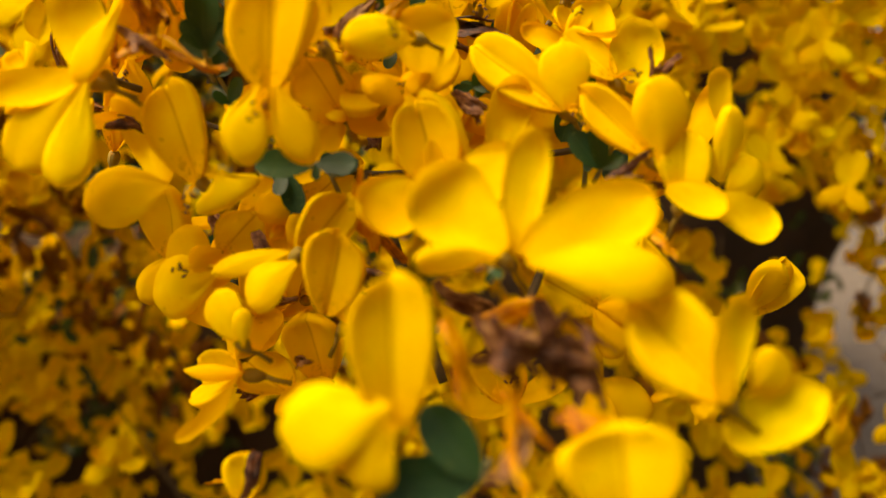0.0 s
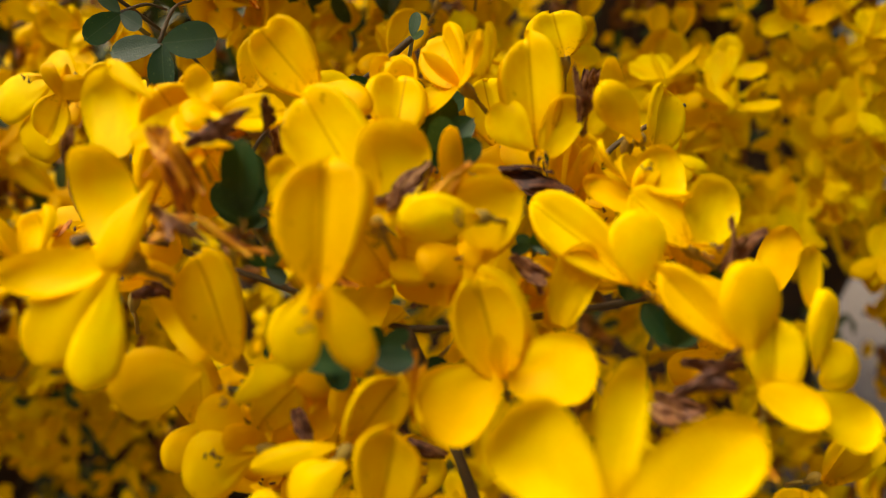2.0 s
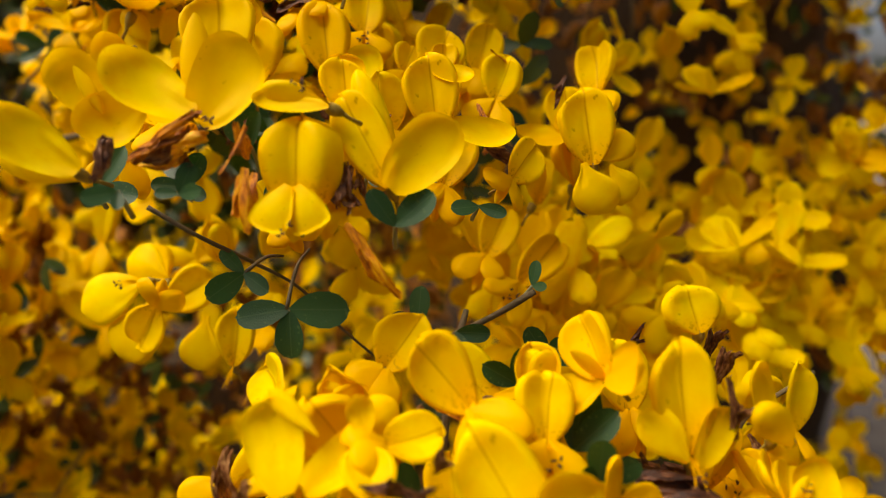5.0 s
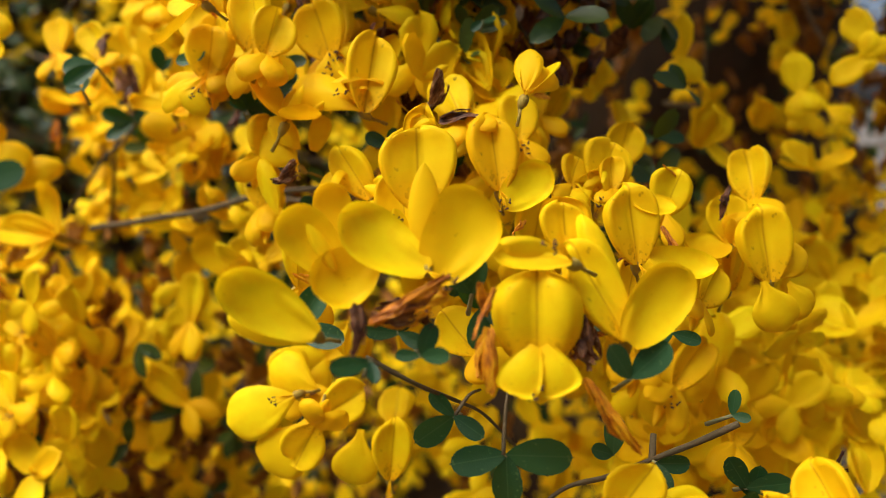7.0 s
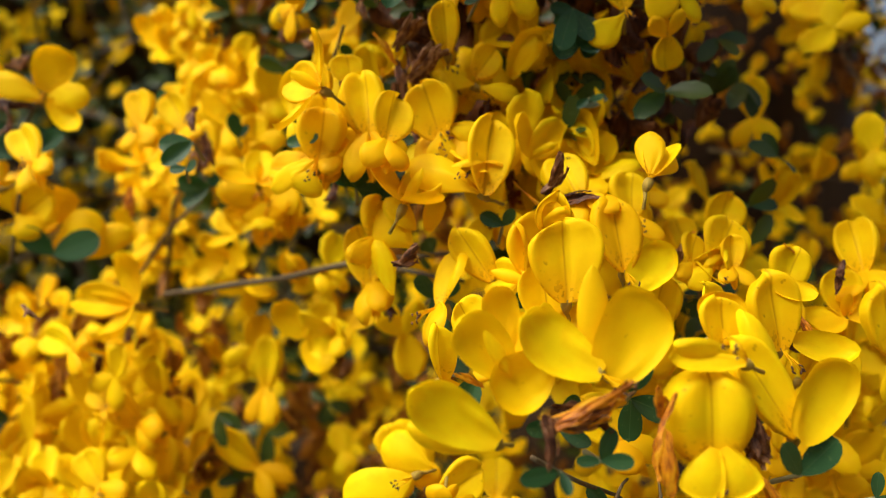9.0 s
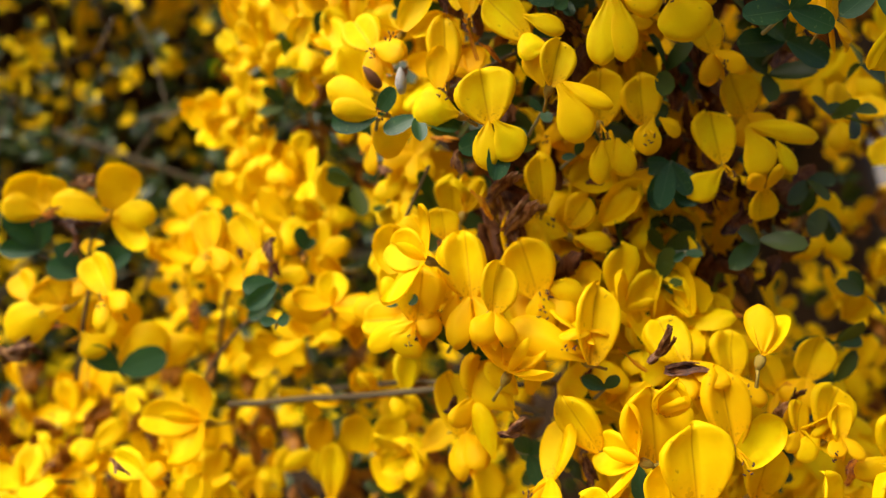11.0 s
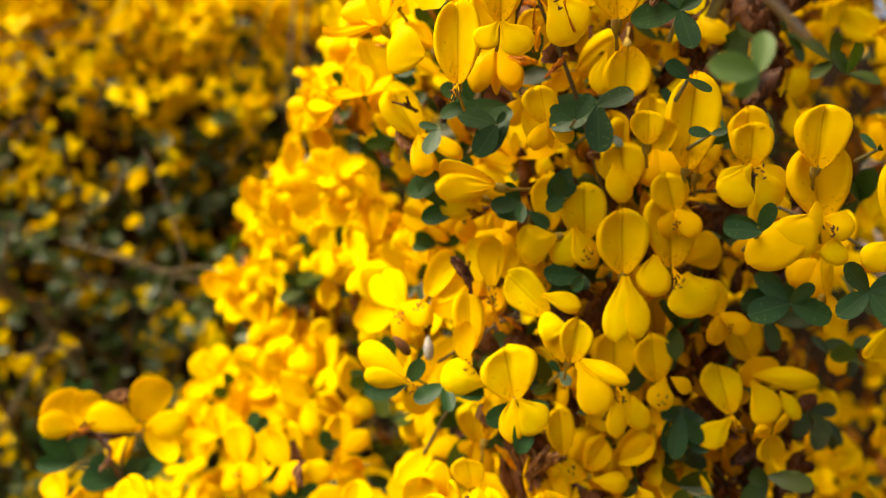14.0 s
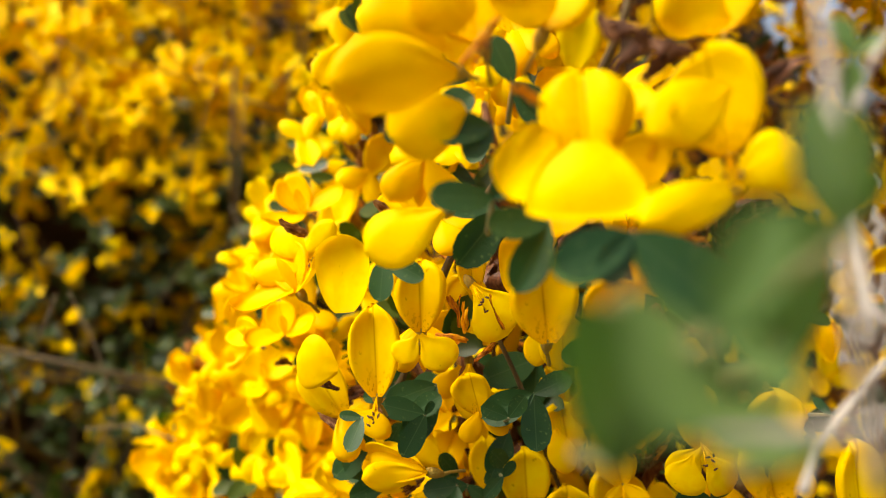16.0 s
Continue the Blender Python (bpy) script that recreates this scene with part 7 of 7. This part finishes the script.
    leaf(b, (-4.38, 16.12, 70.42), (-4.66, 16.18, 70.67), (-4.20, 15.87, 70.61))
    leaf(b, (-1.65, 15.58, 70.22), (-1.92, 15.66, 70.51), (-1.73, 15.35, 70.28))
    leaf(b, (-8.08, 16.41, 62.44), (-8.21, 16.32, 61.83), (-7.49, 16.01, 62.07))
    leaf(b, (-9.50, 16.66, 62.98), (-9.91, 16.69, 62.88), (-9.32, 16.36, 62.95))
    leaf(b, (-4.43, 17.14, 65.24), (-4.79, 17.02, 64.35), (-4.16, 16.68, 64.44), (-4.87, 17.15, 65.04))
    leaf(b, (-12.02, 18.55, 62.90), (-12.71, 18.61, 62.85), (-12.57, 18.23, 62.49))
    leaf(b, (-6.58, 15.82, 71.12), (-7.40, 15.88, 70.81), (-6.69, 15.48, 70.33), (-5.98, 15.77, 71.33))
    leaf(b, (-6.04, 13.87, 72.31), (-6.74, 13.94, 72.17), (-5.98, 13.58, 71.74), (-6.32, 13.99, 73.00), (-5.83, 13.64, 72.44))
    leaf(b, (-8.24, 16.20, 70.88), (-8.89, 16.31, 71.09), (-8.66, 15.94, 70.35), (-8.09, 16.21, 71.07))
    leaf(b, (-4.82, 15.33, 70.59), (-5.19, 15.38, 70.65), (-4.66, 15.06, 70.62))
    leaf(b, (-7.75, 16.58, 69.48), (-8.31, 16.64, 69.45), (-7.84, 16.28, 69.17))
    leaf(b, (-6.99, 16.49, 69.56), (-6.78, 16.49, 69.80), (-7.39, 16.25, 69.36))
    leaf(b, (-5.69, 14.32, 71.40), (-6.01, 14.39, 71.66), (-5.48, 14.04, 71.18))
    leaf(b, (-9.02, 17.43, 70.13), (-9.55, 17.51, 70.25), (-9.72, 17.18, 69.66))
    leaf(b, (-6.63, 10.75, 71.11), (-6.55, 10.79, 71.53), (-7.16, 10.68, 71.21), (-6.86, 10.75, 70.89), kinds=BACKLIT)
    leaf(b, (-7.82, 8.95, 71.80), (-8.45, 9.07, 72.09), (-8.09, 8.89, 71.88), kinds=BACKLIT)
    leaf(b, (-4.18, 14.85, 68.98), (-4.81, 14.93, 69.04), (-4.12, 14.66, 69.47))
    leaf(b, (-7.26, 14.50, 74.05), (-8.15, 14.68, 74.30), (-7.90, 14.35, 73.42))
    leaf(b, (-6.69, 14.18, 73.84), (-7.18, 14.18, 73.08), (-7.03, 14.09, 74.23))
    leaf(b, (-7.35, 14.63, 75.05), (-8.07, 14.77, 75.19), (-7.64, 14.45, 74.70))
    leaf(b, (-7.07, 10.99, 73.93), (-6.23, 10.77, 73.25), (-7.74, 10.96, 73.76), kinds=BACKLIT)
    leaf(b, (-9.20, 16.52, 70.85), (-9.55, 16.58, 70.92), (-9.47, 16.28, 70.42))
    leaf(b, (-8.50, 16.39, 70.80), (-7.94, 16.33, 71.11), (-8.57, 16.12, 70.35))
    leaf(b, (-8.53, 7.64, 74.17), (-8.70, 7.61, 73.61), (-8.38, 7.50, 73.65), kinds=BACKLIT)
    leaf(b, (-8.38, 7.37, 74.04), (-8.16, 7.38, 74.47), (-8.13, 7.26, 73.85), kinds=BACKLIT)
    leaf(b, (-7.68, 7.67, 74.27), (-7.72, 7.74, 74.82), (-7.64, 7.63, 74.49), kinds=BACKLIT)
    leaf(b, (-5.94, 9.72, 75.22), (-6.03, 9.76, 75.50), (-5.81, 9.61, 75.35), (-6.00, 9.69, 74.92), kinds=BACKLIT)
    leaf(b, (-7.64, 7.88, 73.36), (-8.10, 7.98, 73.53), (-7.58, 7.82, 73.47), kinds=BACKLIT)
    leaf(b, (-7.06, 15.55, 70.89), (-7.46, 15.64, 71.09), (-6.84, 15.33, 71.27))
    withered(b, (-9.38, 18.49, 70.41), (-9.84, 18.44, 71.04), 0)
    withered(b, (-8.93, 18.49, 70.72), (-9.49, 18.33, 70.60), 0)
    withered(b, (-8.61, 17.03, 68.03), (-8.86, 16.93, 68.55), 0)
    withered(b, (-8.14, 16.83, 67.11), (-8.45, 16.76, 67.74), 1)
    withered(b, (-6.34, 16.91, 67.55), (-6.78, 16.80, 67.88), 0)
    withered(b, (-7.72, 16.88, 67.08), (-8.04, 16.77, 67.42), 1)
    withered(b, (-7.62, 17.11, 64.00), (-7.09, 16.97, 64.79), 0)
    withered(b, (-7.86, 16.98, 64.28), (-8.18, 16.90, 64.87), 1)
    withered(b, (-9.18, 16.82, 63.65), (-9.38, 16.71, 64.14), 1)
    withered(b, (-2.97, 16.94, 62.22), (-3.61, 16.85, 62.54), 1)
    withered(b, (-5.30, 17.35, 63.88), (-5.13, 17.17, 64.16), 0)
    withered(b, (-9.84, 17.66, 73.69), (-10.16, 17.52, 73.87), 0)
    withered(b, (-7.72, 15.60, 72.34), (-7.76, 15.46, 72.77), 1)
    withered(b, (-9.64, 17.47, 70.68), (-10.01, 17.37, 71.11), 0)
    withered(b, (-8.52, 16.53, 73.84), (-8.70, 16.42, 74.38), 0)
    withered(b, (-7.52, 16.27, 72.08), (-7.43, 16.11, 72.64), 1)
    withered(b, (-7.39, 16.20, 71.63), (-7.06, 15.97, 71.92), 1)
    withered(b, (-3.96, 13.60, 75.55), (-4.24, 13.42, 75.34), 0)
    withered(b, (-9.51, 17.12, 71.17), (-9.86, 17.00, 71.43), 0)
    withered(b, (-4.34, 17.22, 60.36), (-4.09, 17.17, 61.42), 0)
    withered(b, (-4.46, 17.25, 60.42), (-5.07, 17.24, 61.22), 0)
    withered(b, (-7.31, 17.61, 62.56), (-7.54, 17.76, 64.53), 0)
    withered(b, (-5.77, 17.66, 62.07), (-5.34, 17.54, 62.81), 0)
    withered(b, (-4.96, 17.65, 63.71), (-5.38, 17.44, 63.44), 0)
    withered(b, (-5.90, 16.98, 70.12), (-6.52, 16.90, 70.45), 0)
    bud(b, (-9.83, 17.14, 66.68), (-10.13, 17.13, 67.06), 0)
    bud(b, (-9.47, 17.08, 66.56), (-9.48, 17.06, 67.04), 1)
    bud(b, (-3.43, 16.97, 60.66), (-3.36, 16.93, 61.08), 1)
    open_flower(b, (-7.10, 11.70, 74.69), (-0.35, -0.89, 0.29), (0.08, 0.28, 0.96),
                ("hood", (-7.10, 11.70, 74.69), (-0.35, -0.89, 0.29), (0.08, 0.28, 0.96), 0.88, 0.87),
                ("skirt", (-7.22, 11.45, 74.81), (-0.32, -0.87, 0.31), (-0.17, -0.33, -0.93), 0.76, 1.00),
                ("hollow_wing", (-7.49, 11.75, 74.97), (-0.12, -0.96, 0.24), (-0.58, -0.13, -0.80), 0.78, 0.54))
    open_flower(b, (-8.20, 12.10, 75.54), (0.15, -0.98, -0.15), (-0.99, -0.16, 0.05),
                ("wing", (-8.20, 12.10, 75.54), (0.15, -0.98, -0.15), (-0.99, -0.16, 0.05), 1.24, 0.70),
                ("wing", (-8.24, 12.40, 75.80), (-0.12, -0.97, -0.20), (-0.86, 0.00, 0.51), 0.92, 0.64),
                ("wing", (-8.07, 12.50, 75.26), (0.12, -0.99, 0.03), (-0.94, -0.12, -0.33), 0.81, 0.67))
    open_flower(b, (-7.89, 12.40, 75.90), (-0.32, -0.93, 0.16), (-0.22, 0.23, 0.95),
                ("banner", (-7.89, 12.40, 75.90), (-0.32, -0.93, 0.16), (-0.22, 0.23, 0.95), 0.86, 0.89),
                ("wing", (-8.04, 12.20, 76.02), (-0.07, -0.95, -0.32), (-0.75, -0.16, 0.64), 0.63, 0.67))
    open_flower(b, (-7.29, 12.20, 75.94), (-0.10, -0.94, 0.32), (0.45, 0.24, 0.86),
                ("banner", (-7.29, 12.20, 75.94), (-0.10, -0.94, 0.32), (0.45, 0.24, 0.86), 0.83, 0.77),
                ("wing", (-7.34, 12.10, 75.98), (-0.21, -0.92, -0.34), (-0.55, -0.18, 0.81), 0.55, 0.57))
    open_flower(b, (-5.87, 11.40, 74.60), (-0.53, -0.84, 0.11), (-0.10, 0.19, 0.98),
                ("banner", (-5.87, 11.40, 74.60), (-0.53, -0.84, 0.11), (-0.10, 0.19, 0.98), 1.08, 0.85),
                ("wing", (-5.97, 11.20, 75.21), (0.11, -0.96, 0.28), (-0.88, -0.22, -0.42), 0.91, 0.57),
                ("wing", (-5.92, 11.10, 74.32), (0.14, -0.96, 0.24), (-0.96, -0.19, -0.20), 1.07, 0.43),
                ("wing", (-5.94, 11.20, 74.37), (-0.22, -0.96, 0.16), (0.93, -0.16, 0.33), 0.63, 0.57))
    open_flower(b, (-5.65, 11.80, 75.75), (-0.56, -0.80, 0.20), (-0.05, 0.28, 0.96),
                ("banner", (-5.65, 11.80, 75.75), (-0.56, -0.80, 0.20), (-0.05, 0.28, 0.96), 0.71, 0.92),
                ("wing", (-5.65, 11.70, 75.84), (-0.05, -0.91, -0.41), (-0.91, -0.13, 0.39), 0.79, 0.64))
    withered(b, (-6.91, 11.50, 75.40), (-6.56, 11.30, 75.72), 0)
    withered(b, (-6.67, 11.40, 75.30), (-6.41, 11.20, 75.67), 0)
    withered(b, (-6.98, 11.60, 75.96), (-6.68, 11.40, 75.59), 0)
    withered(b, (-6.71, 11.50, 75.73), (-6.28, 11.30, 75.44), 0)
    withered(b, (-6.74, 11.20, 74.60), (-6.66, 11.00, 75.06), 1)
    withered(b, (-8.21, 11.90, 75.59), (-7.87, 11.70, 75.89), 1)
    withered(b, (-7.52, 11.70, 75.15), (-7.85, 11.50, 75.44), 1)
    withered(b, (-5.50, 11.60, 75.19), (-5.28, 11.40, 75.41), 0)
    leaf(b, (-7.84, 12.50, 74.32), (-8.51, 12.35, 74.40), (-7.73, 12.35, 74.61), (-7.68, 12.35, 74.44))
    leaf(b, (-7.78, 12.60, 75.05), (-8.44, 12.45, 75.04), (-8.12, 12.45, 74.75))
    leaf(b, (-7.33, 12.30, 74.04), (-7.75, 12.15, 73.40), (-8.01, 12.15, 74.08))
    leaf(b, (-7.10, 10.80, 74.02), (-6.31, 10.65, 73.28), (-7.47, 10.65, 73.68), (-7.82, 10.65, 73.80))
    leaf(b, (-8.44, 8.10, 73.31), (-8.69, 7.95, 74.07), (-8.23, 7.95, 73.92), kinds=BACKLIT)
    leaf(b, (-7.26, 8.60, 73.49), (-7.42, 8.45, 74.36), (-7.65, 8.45, 73.84), kinds=BACKLIT)
    leaf(b, (-6.77, 8.80, 74.19), (-6.95, 8.65, 74.86), (-6.68, 8.65, 74.49), kinds=BACKLIT)
    withered(b, (-7.63, 17.40, 64.66), (-7.19, 17.20, 63.79), 0)
    withered(b, (-7.87, 17.30, 64.59), (-7.46, 17.10, 65.30), 0)
    withered(b, (-6.67, 17.30, 67.97), (-6.13, 17.10, 67.60), 0)
    withered(b, (-8.91, 16.90, 68.55), (-8.60, 16.70, 67.96), 0)
    withered(b, (-9.89, 17.60, 71.04), (-9.27, 17.40, 70.31), 0)
    withered(b, (-9.01, 17.60, 70.97), (-9.02, 17.40, 71.59), 0)
    leaf(b, (-6.09, 17.20, 71.28), (-7.08, 17.05, 71.07), (-6.24, 17.05, 70.47), (-5.63, 17.05, 71.57))
    leaf(b, (-4.50, 17.20, 71.06), (-3.67, 17.05, 70.73), (-4.98, 17.05, 71.44))
    leaf(b, (-7.98, 16.60, 71.21), (-8.81, 16.45, 71.06), (-8.50, 16.45, 70.37))
    leaf(b, (-7.51, 17.00, 69.28), (-8.14, 16.85, 69.30), (-7.18, 16.85, 68.99))
    leaf(b, (-6.80, 16.90, 69.53), (-7.12, 16.75, 69.93), (-7.25, 16.75, 69.39))
    leaf(b, (-6.64, 16.80, 68.12), (-7.37, 16.65, 68.16), (-6.52, 16.65, 67.82))
    leaf(b, (-2.46, 16.90, 67.41), (-3.46, 16.75, 67.34), (-1.68, 16.75, 67.00), (-3.17, 16.75, 67.88), (-2.18, 16.75, 68.06))


def side_branch():
    b = branch(-17.0, 19.0, 50.0, "bright yellow broom branch with brown dry petals and small leaves")
    stem(b, 0.50, (-17.36, 21.73, 59.97), (-17.05, 21.79, 61.38), (-16.79, 21.71, 62.41), (-16.72, 21.93, 63.32), (-16.41, 22.21, 64.06))
    stem(b, 0.35, (-16.79, 21.71, 62.41), (-17.38, 21.84, 62.83), (-17.87, 21.83, 63.09))
    stem(b, 0.50, (-14.84, 22.84, 59.10), (-13.71, 22.82, 60.60), (-12.75, 22.64, 61.54), (-13.01, 22.80, 62.43))
    bloom(b, (-13.48, 24.51, 62.25), (0.06, -0.81, 0.58), (-0.20, 0.56, 0.80), 1.12, 0)
    bloom(b, (-15.15, 25.69, 62.16), (0.01, -0.90, 0.43), (-0.24, 0.41, 0.88), 1.11, 2)
    bloom(b, (-11.20, 22.02, 60.92), (-0.23, -0.89, 0.39), (-0.09, 0.42, 0.90), 0.92, 2)
    bloom(b, (-18.55, 22.56, 61.86), (-0.41, -0.78, 0.48), (-0.47, 0.63, 0.63), 1.04, 1)
    open_flower(b, (-16.24, 22.00, 64.09), (0.24, -0.97, 0.01), (0.32, 0.09, 0.94),
                ("hollow_wing", (-16.24, 22.00, 64.09), (0.24, -0.97, 0.01), (0.32, 0.09, 0.94), 1.16, 0.94),
                ("wing", (-16.18, 21.90, 63.94), (-0.11, -0.97, 0.22), (0.99, -0.10, 0.08), 1.02, 0.66),
                ("hollow_wing", (-16.11, 21.80, 63.91), (0.15, -0.90, 0.41), (0.71, -0.19, -0.68), 1.07, 0.57),
                ("wing", (-16.25, 21.90, 63.89), (0.21, -0.93, 0.29), (-0.90, -0.07, 0.43), 1.35, 0.73))
    open_flower(b, (-17.61, 21.90, 64.17), (0.22, -0.90, 0.37), (-0.73, 0.10, 0.68),
                ("hollow_wing", (-17.61, 21.90, 64.17), (0.22, -0.90, 0.37), (-0.73, 0.10, 0.68), 0.99, 1.00),
                ("wing", (-17.68, 21.80, 64.03), (0.21, -0.93, 0.29), (-0.94, -0.11, 0.33), 0.91, 0.68),
                ("wing", (-17.60, 22.00, 64.31), (0.34, -0.94, 0.07), (0.24, 0.16, 0.96), 0.63, 0.62))
    open_flower(b, (-17.40, 21.60, 61.80), (0.06, -0.97, 0.25), (-0.95, -0.14, -0.29),
                ("wing", (-17.40, 21.60, 61.80), (0.06, -0.97, 0.25), (-0.95, -0.14, -0.29), 1.46, 1.02),
                ("banner", (-17.55, 21.80, 61.87), (0.37, -0.87, 0.32), (-0.45, 0.13, 0.88), 0.75, 0.99))
    open_flower(b, (-17.16, 21.90, 61.06), (0.02, -0.99, 0.13), (0.80, 0.09, 0.59),
                ("banner", (-17.16, 21.90, 61.06), (0.02, -0.99, 0.13), (0.80, 0.09, 0.59), 1.07, 1.24),
                ("wing", (-17.08, 21.70, 61.19), (0.24, -0.84, 0.49), (0.62, -0.26, -0.74), 0.77, 0.70),
                ("wing", (-17.21, 22.00, 61.17), (0.38, -0.89, 0.27), (-0.38, 0.11, 0.92), 0.87, 0.81))
    open_flower(b, (-16.45, 22.10, 60.31), (-0.11, -0.97, 0.20), (0.88, 0.00, 0.47),
                ("wing", (-16.45, 22.10, 60.31), (-0.11, -0.97, 0.20), (0.88, 0.00, 0.47), 1.31, 1.03),
                ("wing", (-16.46, 22.30, 60.91), (0.23, -0.97, 0.05), (0.26, 0.11, 0.96), 0.92, 0.90),
                ("wing", (-16.42, 22.40, 60.09), (-0.09, -0.94, 0.31), (0.96, 0.00, 0.27), 1.85, 0.81))
    open_flower(b, (-11.03, 21.90, 61.32), (0.27, -0.92, 0.29), (-0.91, -0.15, 0.38),
                ("wing", (-11.03, 21.90, 61.32), (0.27, -0.92, 0.29), (-0.91, -0.15, 0.38), 1.31, 0.84),
                ("hollow_wing", (-11.03, 22.00, 61.38), (0.11, -0.99, 0.12), (-0.21, 0.10, 0.97), 1.01, 0.72),
                ("wing", (-10.97, 21.80, 61.35), (-0.24, -0.89, 0.38), (0.97, -0.25, 0.03), 0.80, 0.69),
                ("drop", (-10.97, 21.80, 61.31), (0.11, -0.97, 0.23), (0.39, -0.17, -0.90), 0.60, 0.42),
                ("drop", (-11.06, 21.80, 61.31), (-0.06, -0.95, 0.29), (-0.79, -0.13, -0.60), 0.74, 0.66))
    open_flower(b, (-12.80, 22.80, 62.13), (0.15, -0.98, 0.16), (-0.06, 0.15, 0.99),
                ("banner", (-12.80, 22.80, 62.13), (0.15, -0.98, 0.16), (-0.06, 0.15, 0.99), 1.35, 0.93),
                ("wing", (-12.78, 22.60, 62.05), (-0.12, -0.94, 0.31), (0.99, -0.09, 0.10), 1.12, 0.62))
    open_flower(b, (-11.45, 22.80, 62.51), (0.07, -0.98, 0.18), (-0.02, 0.18, 0.98),
                ("banner", (-11.45, 22.80, 62.51), (0.07, -0.98, 0.18), (-0.02, 0.18, 0.98), 1.13, 0.80),
                ("wing", (-11.37, 22.70, 62.54), (-0.13, -0.98, 0.17), (0.81, 0.00, 0.59), 0.85, 0.55))
    withered(b, (-17.56, 21.80, 63.91), (-16.48, 21.60, 63.62), 0)
    withered(b, (-16.97, 21.70, 63.62), (-17.00, 21.50, 62.85), 0)
    withered(b, (-17.07, 22.00, 64.73), (-16.33, 21.80, 64.92), 0)
    withered(b, (-17.88, 21.60, 61.40), (-17.24, 21.40, 61.37), 1)
    withered(b, (-18.98, 21.50, 60.95), (-17.85, 21.30, 60.81), 0)
    withered(b, (-18.86, 21.50, 60.58), (-17.96, 21.30, 61.30), 0)
    withered(b, (-12.69, 22.40, 63.10), (-12.41, 22.20, 62.09), 0)
    withered(b, (-12.91, 22.40, 63.04), (-12.71, 22.20, 62.34), 0)
    withered(b, (-14.53, 22.30, 61.75), (-14.48, 22.10, 60.99), 1)
    withered(b, (-18.03, 21.80, 63.76), (-17.27, 21.60, 64.12), 1)
    leaf(b, (-17.83, 21.80, 63.22), (-18.46, 21.65, 64.12), (-18.70, 21.65, 63.30), (-17.58, 21.65, 64.04))
    leaf(b, (-16.75, 21.80, 62.72), (-17.71, 21.65, 62.81), (-17.42, 21.65, 63.33), (-16.16, 21.65, 63.26), (-15.72, 21.65, 63.11))
    leaf(b, (-16.32, 21.70, 60.15), (-15.12, 21.55, 60.57), (-16.93, 21.55, 60.84))
    leaf(b, (-12.51, 22.00, 61.72), (-13.16, 21.85, 61.27), (-13.25, 21.85, 61.94), (-12.05, 21.85, 62.09))
    leaf(b, (-11.74, 22.00, 62.94), (-11.79, 21.85, 63.55), (-11.41, 21.85, 63.23))


near_branch()
leafy_branch()
lower_branch()
hanging_branch()
side_branch()
